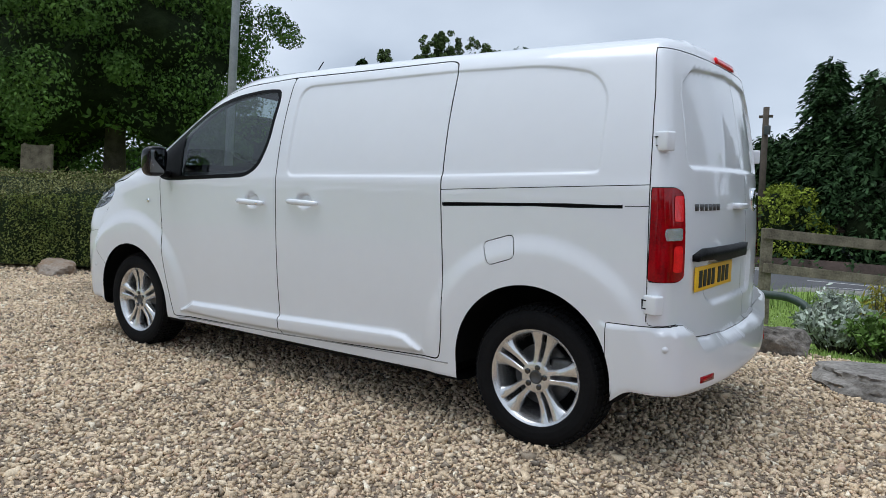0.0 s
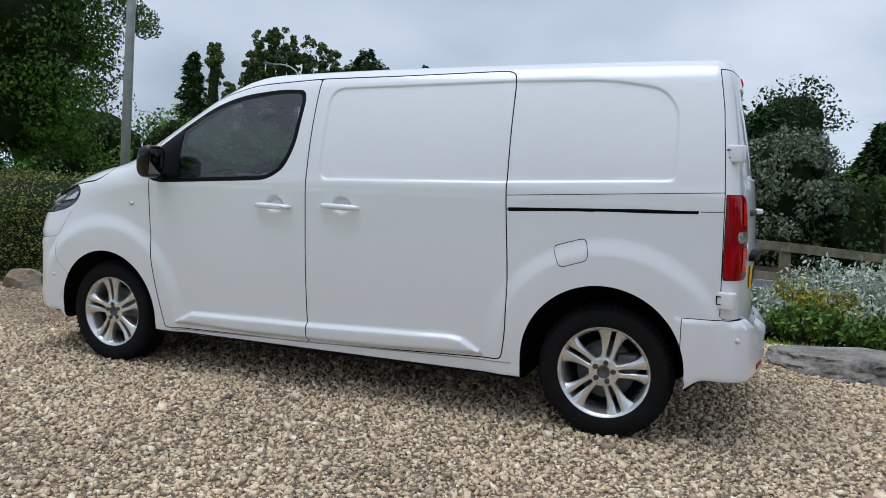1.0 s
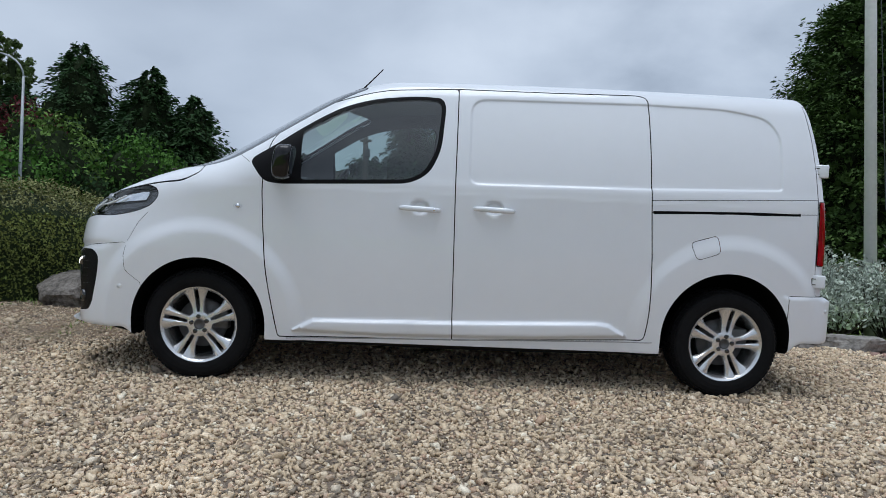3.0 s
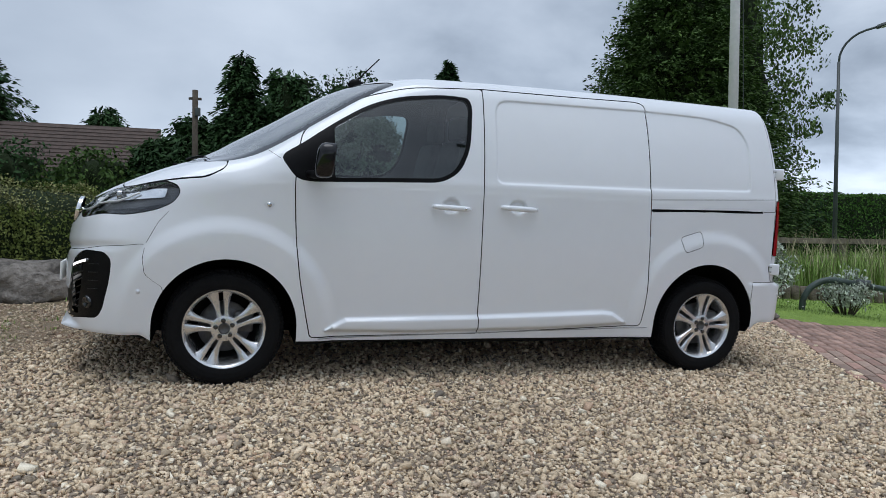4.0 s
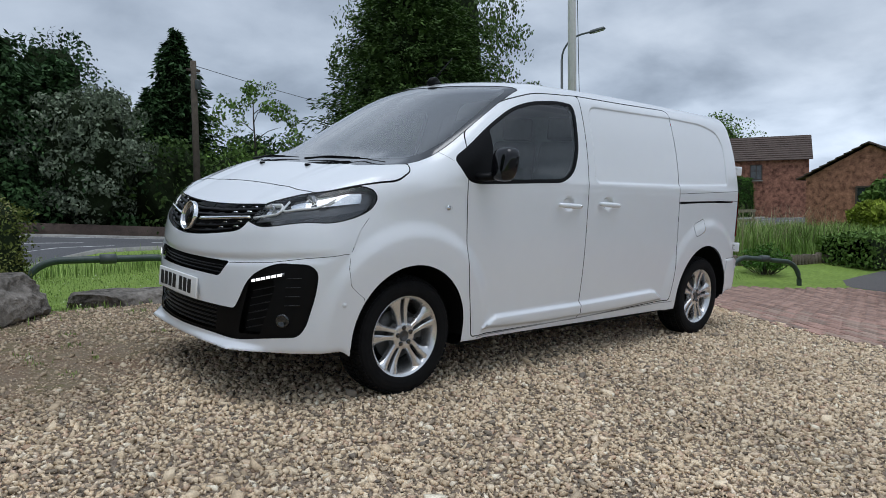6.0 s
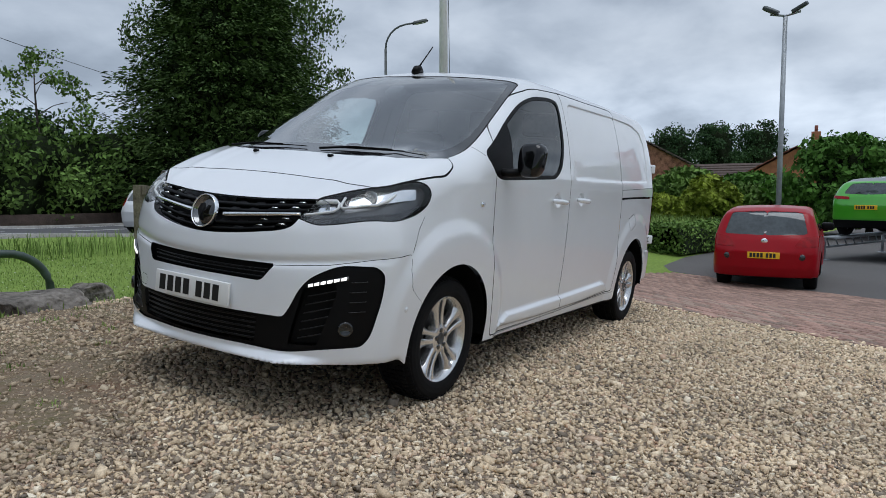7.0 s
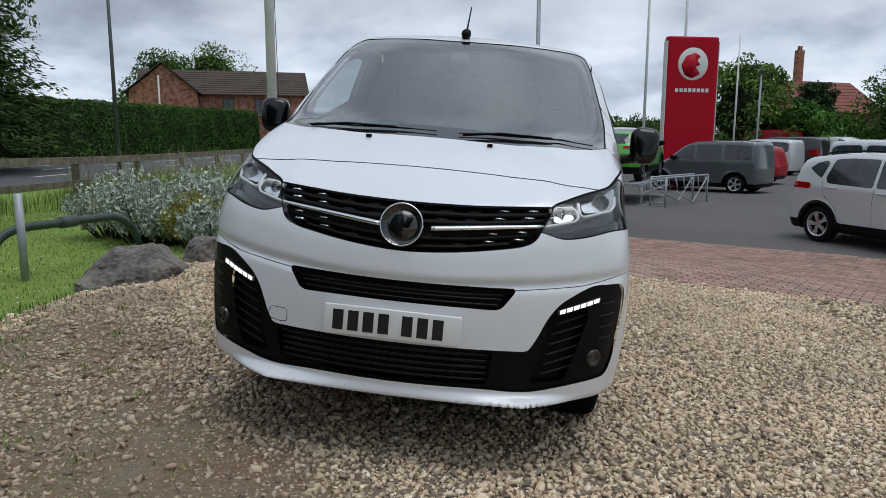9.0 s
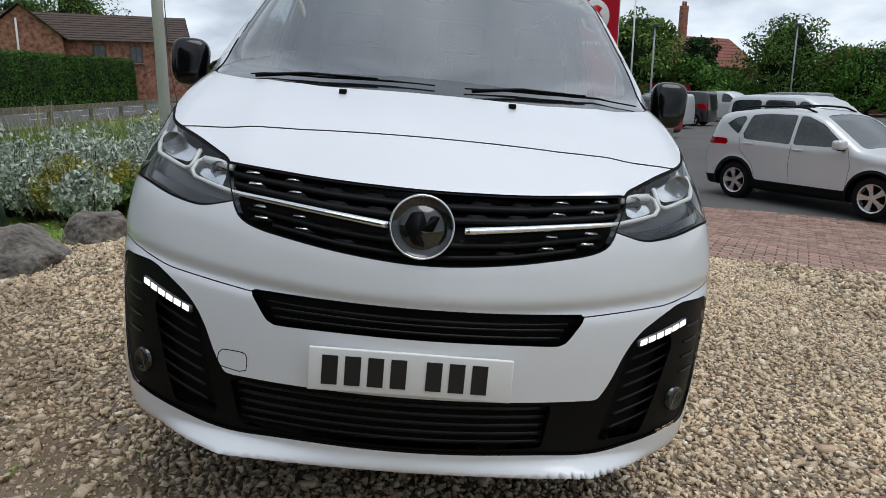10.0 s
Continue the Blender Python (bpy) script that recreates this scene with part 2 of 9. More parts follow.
def add_prism(bm, outline, depth, m=None, inset=0.0):
    """An outline in x, z pushed along y by depth; inset slopes the front edge in."""
    c = Vector((sum(p[0] for p in outline) / len(outline), sum(p[1] for p in outline) / len(outline)))
    f = [bm.verts.new((p[0], 0, p[1])) for p in outline]
    b = [bm.verts.new((p[0], depth, p[1])) for p in outline]
    if inset:
        for v in f:
            d = Vector((v.co.x - c.x, v.co.z - c.y)); k = max(0, 1 - inset / max(d.length, 1e-4))
            v.co.x, v.co.z = c.x + d.x * k, c.y + d.y * k
    n = len(outline)
    bm.faces.new(f); bm.faces.new(b[::-1])
    for i in range(n):
        bm.faces.new((f[i], b[i], b[(i + 1) % n], f[(i + 1) % n]))
    if m: bmesh.ops.transform(bm, matrix=m, verts=f + b)
    bmesh.ops.recalc_face_normals(bm, faces=list({x for v in f + b for x in v.link_faces}))

# ---------------------------------------------------------------- the van's shape
# Van frame: x backwards (front axle -1.6375, rear axle 1.6375), y to its right, z up from the ground under it.
def sstep(v, a, b):
    t = np.clip((v - a) / (b - a), 0, 1)
    return t * t * (3 - 2 * t)


def smax(a, b, k):
    h = np.clip(0.5 + 0.5 * (a - b) / k, 0, 1)
    return b + (a - b) * h + k * h * (1 - h)


def smin(a, b, k):
    return -smax(-a, -b, k)


def rounded(poly, r=0.02, n=5):
    """A closed outline with its corners rounded; r a number or one for each corner."""
    out, m = [], len(poly)
    for i in range(m):
        p, a, b = np.array(poly[i], float), np.array(poly[i - 1], float), np.array(poly[(i + 1) % m], float)
        ri = r[i] if isinstance(r, (list, tuple)) else r
        da, db = a - p, b - p
        la, lb = np.linalg.norm(da), np.linalg.norm(db)
        k = min(ri, 0.48 * la, 0.48 * lb)
        if k < 1e-4:
            out.append(p); continue
        pa, pb = p + da / la * k, p + db / lb * k
        for j in range(n + 1):
            t = j / n
            out.append((1 - t) ** 2 * pa + 2 * t * (1 - t) * p + t * t * pb)
    return np.array(out)


def sd_poly(u, v, poly):
    """Signed distance (inside negative) of points (u, v) from a closed outline."""
    P = np.asarray(poly, float)
    d = np.full(u.shape, 1e9)
    s = np.ones(u.shape)
    j = len(P) - 1
    for i in range(len(P)):
        ex, ey = P[j][0] - P[i][0], P[j][1] - P[i][1]
        wx, wy = u - P[i][0], v - P[i][1]
        t = np.clip((wx * ex + wy * ey) / (ex * ex + ey * ey + 1e-12), 0, 1)
        d = np.minimum(d, (wx - ex * t) ** 2 + (wy - ey * t) ** 2)
        c1, c2, c3 = v >= P[i][1], v < P[j][1], ex * wy > ey * wx
        s = np.where((c1 & c2 & c3) | (~c1 & ~c2 & ~c3), -s, s)
        j = i
    return s * np.sqrt(d)


def sd_line(u, v, pts):
    """Distance of points (u, v) from an open line."""
    P = np.asarray(pts, float)
    d = np.full(u.shape, 1e9)
    for i in range(len(P) - 1):
        ex, ey = P[i + 1] - P[i]
        wx, wy = u - P[i][0], v - P[i][1]
        t = np.clip((wx * ex + wy * ey) / (ex * ex + ey * ey + 1e-12), 0, 1)
        d = np.minimum(d, (wx - ex * t) ** 2 + (wy - ey * t) ** 2)
    return np.sqrt(d)


AXF, AXR, HUB = -1.6375, 1.6375, 0.34
STAMP_A = rounded([(-0.02, 1.270), (-0.02, 1.800), (1.10, 1.820), (1.10, 1.285)], [0.06, 0.10, 0.002, 0.002])
STAMP_B = rounded([(1.02, 1.285), (1.02, 1.820), (1.60, 1.814), (1.85, 1.765), (1.928, 1.66), (1.93, 1.318), (1.88, 1.312)], [0.002, 0.002, 0.2, 0.10, 0.1, 0.03, 0.05])


HANDLES = ((-0.315, 1.105), (0.135, 1.118))


def half_width_exact(x, z):
    w = 0.905 - (0.004 + 0.034 * sstep(z, 0.8, 1.15)) * np.maximum(-1.25 - x, 0) ** 2 / 0.49 - 0.028 * np.maximum(x - 1.3, 0) ** 2 / 0.81
    s = np.maximum(z - 1.2, 0)
    w = w - 0.085 * s - 0.24 * s * s
    w = w - 0.035 * (np.maximum(0.95 - z, 0) / 0.6) ** 2
    # crease under the window line
    w = w + 0.003 * np.exp(-((z - 1.255) / 0.03) ** 2) * sstep(x, -1.5, -1.2)
    # stamped upper panels
    st = np.minimum(sd_poly(x, z, STAMP_A), sd_poly(x, z, STAMP_B))
    w = w - 0.009 * sstep(-st, -0.007, 0.009)
    # wheel arch swellings
    rf = np.hypot(x - AXF, (z - 0.36)); rr = np.hypot(x - AXR, (z - 0.38))
    w = w + 0.022 * (1 - sstep(rf, 0.545, 0.65)) + 0.017 * (1 - sstep(rr, 0.55, 0.655))
    # finger dishes behind the door handles
    for hx, hz_ in HANDLES:
        w = w - 0.024 * (1 - sstep(np.hypot((x - hx) / 0.066, (z - hz_ - 0.010) / 0.046), 0.62, 1.0))
    # strip along the sill
    k = sstep(-sd_poly(x, z, SILL_STRIP), -0.016, 0.014)
    w = w + 0.028 * k
    # rear bumper stands proud
    w = w + 0.014 * sstep(x, 1.95, 2.02) * (1 - sstep(z, 0.645, 0.66))
    return w


SILL_STRIP = [(-1.06, 0.335), (-0.94, 0.40), (-0.09, 0.415), (0.80, 0.445), (0.88, 0.435), (0.99, 0.37), (0.4, 0.34), (-0.5, 0.325)]


def front_x(y, z):
    x0 = -2.597 + 0.34 * np.maximum(z - 0.58, 0) ** 2 + 0.35 * np.maximum(0.52 - z, 0) ** 2
    a = np.abs(y)
    x0 = x0 + 0.215 * (a / 0.8) ** 2 + 0.045 * np.maximum(a - 0.64, 0) ** 2 / 0.04
    # ledge below the grille, chin lip
    x0 = x0 + 0.014 * np.exp(-((z - 0.745 - 0.09 * a * a) / 0.02) ** 2)
    lip = np.where(a < 0.50, 0.055 * (a / 0.50) ** 2, np.maximum(0.055 * (1 - (a - 0.50) / 0.20), 0))
    x0 = x0 - (0.018 * (1 - sstep(a, 0.6, 0.8)) + lip) * (1 - sstep(z, 0.298, 0.345))
    return x0


REAR_FIELD = rounded([(-0.2, 1.345), (-0.2, 1.83), (0.50, 1.79), (0.64, 1.70), (0.66, 1.345)], 0.05)


def rear_x_exact(y, z):
    a = np.abs(y)
    x = 2.335 - 0.115 * np.maximum(z - 0.85, 0) ** 2 / 0.9 - 0.085 * (a / 0.8) ** 2.5
    # pressed field of the doors (upper window blank and lower plate field)
    q = sd_poly(a, z, REAR_FIELD)
    x = x - 0.015 * sstep(-q, -0.008, 0.010)
    q = sd_poly(y, z, rounded([(-0.52, 0.78), (-0.48, 0.93), (0.30, 0.93), (0.30, 0.72), (-0.42, 0.72)], 0.06))
    x = x - 0.018 * sstep(-q, -0.012, 0.02)
    # bumper
    x = x + 0.075 * (1 - sstep(z + 0.09 * (1 - sstep(a, 0.60, 0.75)), 0.635, 0.665)) * (1 - 0.25 * (a / 0.9) ** 4)
    x = x - 0.9 * np.maximum(0.42 - z, 0) ** 2
    return x


def table(f, a0, a1, b0, b1, step):
    """A function of two numbers, worked out once on a net and read off between its points."""
    A, B = np.arange(a0, a1 + step, step), np.arange(b0, b1 + step, step)
    G = f(*np.meshgrid(A, B, indexing="ij"))
    na, nb = G.shape
    G = G.ravel()

    def read(a, b):
        u, v = np.clip((a - a0) / step, 0, na - 1.001), np.clip((b - b0) / step, 0, nb - 1.001)
        i, j = u.astype(int), v.astype(int)
        u, v, k = u - i, v - j, i * nb + j
        return (G[k] * (1 - v) + G[k + 1] * v) * (1 - u) + (G[k + nb] * (1 - v) + G[k + nb + 1] * v) * u
    return read


half_width = table(half_width_exact, -2.9, 2.7, 0.1, 2.1, 0.005)
rear_x = table(rear_x_exact, -1.1, 1.1, 0.1, 2.1, 0.005)


def top_z(x, y):
    a2 = (y / 0.7) ** 2
    t = np.maximum(-1.55 - x, -0.25)
    bon = 1.385 - 0.16 * t - 0.26 * t * t - 0.022 * a2 - 0.012 * a2 * a2
    # two soft creases along the bonnet
    bon = bon + 0.005 * np.exp(-((np.abs(y) - 0.52 - 0.10 * (x + 2.2)) / 0.05) ** 2) - 0.004 * sstep(-np.abs(y), -0.46, -0.36)
    ws = 1.463 + 0.605 * (x + 1.585 - 0.20 * a2)
    roof = 1.957 - 0.036 * a2 - 0.016 * (np.minimum(x - 0.9, 0) / 1.2) ** 2 - 0.006 * (np.maximum(x - 0.9, 0) / 1.2) ** 2
    roof = roof + 0.010 * np.exp(-((np.abs(y) - 0.42) / 0.03) ** 2) * sstep(x, -0.2, 0.0) * 0.6
    return smin(roof, smax(bon, ws, 0.05), 0.16)


def body_f(x, y, z):
    side = np.abs(y) - half_width(x, z)
    top = (z - top_z(x, y)) * 0.88
    front = front_x(y, z) - x
    rear = x - rear_x(y, z)
    f = smax(side, top, 0.10 + 0.05 * sstep(-x, 0.2, 1.2))
    f = smax(f, front, 0.10)
    f = smax(f, rear, 0.07)
    low = 0.238 + 0.11 * sstep(x, 1.95, 2.12) + sstep(-x, 2.0, 2.1) * (0.052 + 0.012 * sstep(np.abs(y), 0.52, 0.80))
    return smax(f, low - z, 0.045)


def body_normals(V, body_f=body_f):
    h = 0.005
    x, y, z = V.T
    n = np.stack([body_f(x + h, y, z) - body_f(x - h, y, z), body_f(x, y + h, z) - body_f(x, y - h, z), body_f(x, y, z + h) - body_f(x, y, z - h)], 1)
    return n / np.linalg.norm(n, axis=1, keepdims=True)


def body_hit(O, D, far=3.0, body_f=body_f):
    """Where rays from inside (O, along D) leave the shape."""
    lo, hi = np.zeros(len(O)), np.full(len(O), far)
    for _ in range(24):
        mid = 0.5 * (lo + hi)
        P = O + D * mid[:, None]
        inside = body_f(P[:, 0], P[:, 1], P[:, 2]) < 0
        lo, hi = np.where(inside, mid, lo), np.where(inside, hi, mid)
    return O + D * (0.5 * (lo + hi))[:, None]

# ---------------------------------------------------------------- the van's panels
def shell(na=280, nc=100, nt=310, f=None, A=(-1.45, 0, 0.86), B=(1.55, 0, 1.0)):
    """A closed net over the shape, thrown out from a line through its middle."""
    A, B, f = np.array(A, float), np.array(B, float), f or body_f
    rows = []
    for i in range(1, nc):
        rows.append((A, -math.cos(0.5 * math.pi * i / nc), math.sin(0.5 * math.pi * i / nc)))
    for i in range(na + 1):
        rows.append((A + (B - A) * i / na, 0.0, 1.0))
    for i in range(nc - 1, 0, -1):
        rows.append((B, math.cos(0.5 * math.pi * i / nc), math.sin(0.5 * math.pi * i / nc)))
    th = 2 * np.pi * np.arange(nt) / nt
    O = np.concatenate([np.tile(o, (nt, 1)) for o, _, _ in rows])
    D = np.concatenate([np.stack([np.full(nt, a), r * np.cos(th), r * np.sin(th)], 1) for _, a, r in rows])
    O = np.vstack([O, A, B]); D = np.vstack([D, (-1, 0, 0), (1, 0, 0)])
    V = body_hit(O, D, 3.0, f)
    n = len(rows)
    i, k = np.meshgrid(np.arange(n - 1), np.arange(nt), indexing="ij")
    a, b = i * nt + k, i * nt + (k + 1) % nt
    c, d = a + nt, b + nt
    T = np.concatenate([np.stack([a, b, d], -1).reshape(-1, 3), np.stack([a, d, c], -1).reshape(-1, 3)])
    k = np.arange(nt)
    T = np.concatenate([T, np.stack([np.full(nt, n * nt), (k + 1) % nt, k], 1), np.stack([np.full(nt, n * nt + 1), (n - 1) * nt + k, (n - 1) * nt + (k + 1) % nt], 1)])
    return V, T


def split(V, T, g):
    """Cuts a net along g = 0: the net where g < 0, and the rest."""
    s = g[T] < 0
    c = s.sum(1)
    tin, tout = [T[c == 3]], [T[c == 0]]
    newV, base = [V], len(V)
    for lone_in in (True, False):
        sel = c == (1 if lone_in else 2)
        t, m = T[sel], (s[sel] if lone_in else ~s[sel])
        if not len(t): continue
        k = m.argmax(1)
        r = np.arange(len(t))
        a, b, d = t[r, k], t[r, (k + 1) % 3], t[r, (k + 2) % 3]
        fab, fad = g[a] / (g[a] - g[b]), g[a] / (g[a] - g[d])
        P = V[a] + fab[:, None] * (V[b] - V[a]); Q = V[a] + fad[:, None] * (V[d] - V[a])
        ip = base + np.arange(len(t)); iq = ip + len(t)
        newV += [P, Q]; base += 2 * len(t)
        tip = np.stack([a, ip, iq], 1)
        rest = np.concatenate([np.stack([ip, b, d], 1), np.stack([ip, d, iq], 1)])
        (tin if lone_in else tout).append(tip); (tout if lone_in else tin).append(rest)
    V2 = np.concatenate(newV)

    def pack(ts):
        ts = np.concatenate(ts)
        u, inv = np.unique(ts, return_inverse=True)
        return V2[u], inv.reshape(-1, 3)
    return pack(tin), pack(tout)


def refine(net, g, levels):
    """Runs mesh edges along several level lines of g, so that a crease there stays crisp."""
    V, T = net
    G = g(V)
    for c in levels:
        k = (G[T] < c).sum(1)
        hit = (k > 0) & (k < 3)
        if not hit.any(): continue
        u, inv = np.unique(T[hit], return_inverse=True)
        (Va, Ta), (Vb, Tb) = split(V[u], inv.reshape(-1, 3), G[u] - c)
        T = np.vstack([T[~hit], Ta + len(V), Tb + len(V) + len(Va)])
        V, G = np.vstack([V, Va, Vb]), np.concatenate([G, g(Va), g(Vb)])
    return V, T


def settle(net):
    """Moves the points back on to the shape."""
    V, T = net
    for _ in range(2):
        x, y, z = V.T
        V = V - body_normals(V) * np.clip(body_f(x, y, z), -0.01, 0.01)[:, None] * 0.8
    return V, T


def panel(name, net, material, parent, label="", push=0.0, f=None):
    """A trimmed piece of the shape as a mesh of its own; push moves it outward."""
    V, T = net
    N = body_normals(V, f or body_f)
    return mesh_ob(name, V + push * N, T, material, parent, label, True, N)


# where the van stands: the gravel falls to its left and a little to its rear
SLOPE = Matrix(((0.99974, 0.00091, 0.0228, 0), (0.00091, 0.99679, -0.08, 0), (-0.0228, 0.08, 0.99653, 0), (0, 0, 0, 1)))


def on_front(y, z):
    y, z = np.atleast_1d(np.asarray(y, float)), np.atleast_1d(np.asarray(z, float))
    P = body_hit(np.stack([np.full(y.shape, -1.6), y * 0.9, np.full(y.shape, 0.75)], 1) * [1, 0, 1] + np.stack([0 * y, y, z - 0.75], 1), np.tile((-1.0, 0, 0), (len(y), 1)))
    return P


def on_rear(y, z):
    y, z = np.atleast_1d(np.asarray(y, float)), np.atleast_1d(np.asarray(z, float))
    return body_hit(np.stack([np.full(y.shape, 1.5), y, z], 1), np.tile((1.0, 0, 0), (len(y), 1)))


def on_side(x, z, s=-1):
    x, z = np.atleast_1d(np.asarray(x, float)), np.atleast_1d(np.asarray(z, float))
    return body_hit(np.stack([x, 0 * x, z], 1), np.tile((0, float(s), 0), (len(x), 1)))


def on_top(x, y):
    x, y = np.atleast_1d(np.asarray(x, float)), np.atleast_1d(np.asarray(y, float))
    return body_hit(np.stack([x, y, np.full(x.shape, 0.9)], 1), np.tile((0, 0, 1.0), (len(x), 1)))


def dense(pts, step=0.02):
    out = []
    for a, b in zip(pts, pts[1:]):
        a, b = np.array(a, float), np.array(b, float)
        n = max(1, int(np.linalg.norm(b - a) / step))
        out += [a + (b - a) * k / n for k in range(n)]
    return np.array(out + [np.array(pts[-1], float)])


def front_u(V):
    return V[:, 0] + np.abs(V[:, 1])


DOOR = rounded([(-1.150, 0.292), (-1.18, 0.43), (-1.225, 0.652), (-1.252, 0.887), (-1.268, 1.19), (-1.262, 1.29), (-1.245, 1.43), (-1.222, 1.512), (-1.105, 1.614),
                (-0.875, 1.746), (-0.57, 1.832), (-0.10, 1.863), (-0.105, 1.25), (-0.09, 0.415), (-0.085, 0.305)],
               [0.01, 0.05, 0.1, 0.1, 0.08, 0.05, 0.05, 0.05, 0.1, 0.1, 0.1, 0.004, 0.1, 0.1, 0.004])
SLIDE = rounded([(-0.10, 1.863), (0.44, 1.868), (1.03, 1.880), (1.088, 1.865), (1.095, 1.773), (1.103, 1.216), (1.13, 0.778), (1.125, 0.494), (1.105, 0.352),
                 (-0.085, 0.305), (-0.09, 0.415), (-0.105, 1.25)], [0.004, 0.1, 0.03, 0.03, 0.05, 0.1, 0.15, 0.1, 0.03, 0.004, 0.1, 0.1])
WINDOW = rounded([(-1.345, 1.345), (-1.262, 1.232), (-1.173, 1.219), (-0.381, 1.255), (-0.265, 1.323), (-0.198, 1.466), (-0.176, 1.733), (-0.195, 1.795), (-0.345, 1.803),
                  (-0.623, 1.772), (-0.828, 1.707), (-1.044, 1.575), (-1.221, 1.447), (-1.330, 1.378)], [0.02, 0.05, 0.05, 0.09, 0.06, 0.08, 0.05, 0.03, 0.1, 0.1, 0.1, 0.1, 0.05, 0.02])
GLASS = rounded([(-1.040, 1.250), (-0.390, 1.281), (-0.300, 1.329), (-0.226, 1.464), (-0.202, 1.735), (-0.222, 1.777), (-0.345, 1.782), (-0.622, 1.750), (-0.815, 1.690), (-1.046, 1.551)],
                [0.01, 0.08, 0.06, 0.08, 0.05, 0.03, 0.1, 0.1, 0.1, 0.02])
FUEL = rounded([(1.36, 0.971), (1.528, 1.022), (1.545, 0.911), (1.40, 0.863)], 0.03)
SCREEN = rounded([(-1.915, -0.01), (-1.91, 0.30), (-1.87, 0.60), (-1.765, 0.745), (-1.66, 0.787), (-1.37, 0.80), (-1.135, 0.768), (-0.80, 0.722), (-0.665, 0.695), (-0.71, 0.60), (-0.80, 0.40), (-0.885, 0.12), (-0.89, -0.01)],
                 [0, 0.1, 0.1, 0.05, 0.05, 0.1, 0.1, 0.1, 0.02, 0.05, 0.1, 0.1, 0])
SCREEN_GLASS = rounded([(-1.79, -0.01), (-1.785, 0.30), (-1.735, 0.56), (-1.60, 0.72), (-1.37, 0.762), (-1.135, 0.735), (-0.86, 0.692), (-0.75, 0.67), (-0.78, 0.57), (-0.86, 0.38), (-0.93, 0.12), (-0.935, -0.01)],
                       [0, 0.1, 0.1, 0.12, 0.1, 0.1, 0.1, 0.04, 0.05, 0.1, 0.1, 0])
BONNET = rounded([(-2.208, -0.01), (-2.21, 0.39), (-2.222, 0.56), (-2.195, 0.74), (-2.116, 0.778), (-1.947, 0.828), (-1.75, 0.864), (-1.652, 0.842), (-1.64, 0.79), (-1.66, 0.787), (-1.765, 0.745), (-1.87, 0.60), (-1.91, 0.30), (-1.915, -0.01)],
                 [0, 0.1, 0.1, 0.04, 0.1, 0.1, 0.05, 0.03, 0, 0, 0.05, 0.1, 0.1, 0])
HEADLIGHT = rounded([(-1.955, 0.972), (-1.836, 0.945), (-1.723, 0.955), (-1.492, 0.987), (-1.294, 0.985), (-1.139, 1.021), (-1.052, 1.065), (-1.020, 1.121), (-1.050, 1.160), (-1.139, 1.181),
                     (-1.337, 1.148), (-1.56, 1.120), (-1.817, 1.064)], [0.02, 0.04, 0.1, 0.1, 0.1, 0.06, 0.05, 0.03, 0.04, 0.06, 0.1, 0.1, 0.04])
GRILLE = rounded([(0, 1.034), (0.27, 1.040), (0.552, 1.060), (0.49, 0.927), (0.43, 0.906), (0.22, 0.874), (0, 0.858), (-0.22, 0.874), (-0.43, 0.906), (-0.49, 0.927), (-0.552, 1.060), (-0.27, 1.040)],
                 [0.1, 0.1, 0.012, 0.03, 0.05, 0.1, 0.1, 0.1, 0.05, 0.03, 0.012, 0.1])
UPPER_SLOT = rounded([(0.445, 0.752), (0.385, 0.668), (0.20, 0.672), (-0.20, 0.672), (-0.385, 0.668), (-0.445, 0.752), (-0.2, 0.749), (0.2, 0.749)], [0.01, 0.025, 0.1, 0.1, 0.025, 0.01, 0.1, 0.1])
MASK = rounded([(-2.70, 0.515), (-2.01, 0.512), (-1.97, 0.56), (-1.92, 0.645), (-1.86, 0.70), (-1.76, 0.745), (-1.655, 0.773), (-1.43, 0.775), (-1.367, 0.738), (-1.38, 0.626), (-1.444, 0.454),
                (-1.496, 0.405), (-1.74, 0.385), (-1.99, 0.348), (-2.23, 0.362), (-2.70, 0.362)], [0, 0.02, 0.05, 0.1, 0.1, 0.1, 0.06, 0.05, 0.05, 0.1, 0.05, 0.04, 0.1, 0.1, 0.1, 0])
TAIL = rounded([(1.290, 0.857), (1.290, 1.255), (1.47, 1.257), (1.535, 1.232), (1.55, 1.05), (1.548, 0.868), (1.50, 0.853)], [0.004, 0.004, 0.05, 0.03, 0.1, 0.02, 0.02])


def bars(outline_z, y0, y1, out, r, n=40):
    """A bar over the front, from y0 to y1 at the height outline_z(y), standing out from the shape."""
    y = np.linspace(y0, y1, n)
    P = on_front(y, outline_z(y))
    N = body_normals(P)
    return [Vector(p) for p in (P + N * out)]


def strip(bm, top, bottom, push, back):
    """A solid strip between two lines of points on the shape (van frame), raised by push, going in by back."""
    Nt, Nb = body_normals(top), body_normals(bottom)
    a, b = top + Nt * push, bottom + Nb * push
    c, d = top - Nt * back, bottom - Nb * back
    rows = [[bm.verts.new(p) for p in r] for r in (c, a, b, d)]
    for r0, r1 in ((0, 1), (1, 2), (2, 3), (3, 0)):
        for i in range(len(top) - 1):
            bm.faces.new((rows[r0][i], rows[r0][i + 1], rows[r1][i + 1], rows[r1][i]))
    for i in (0, -1):
        bm.faces.new([rows[k][i] for k in range(4)])
    bmesh.ops.recalc_face_normals(bm, faces=bm.faces[:])


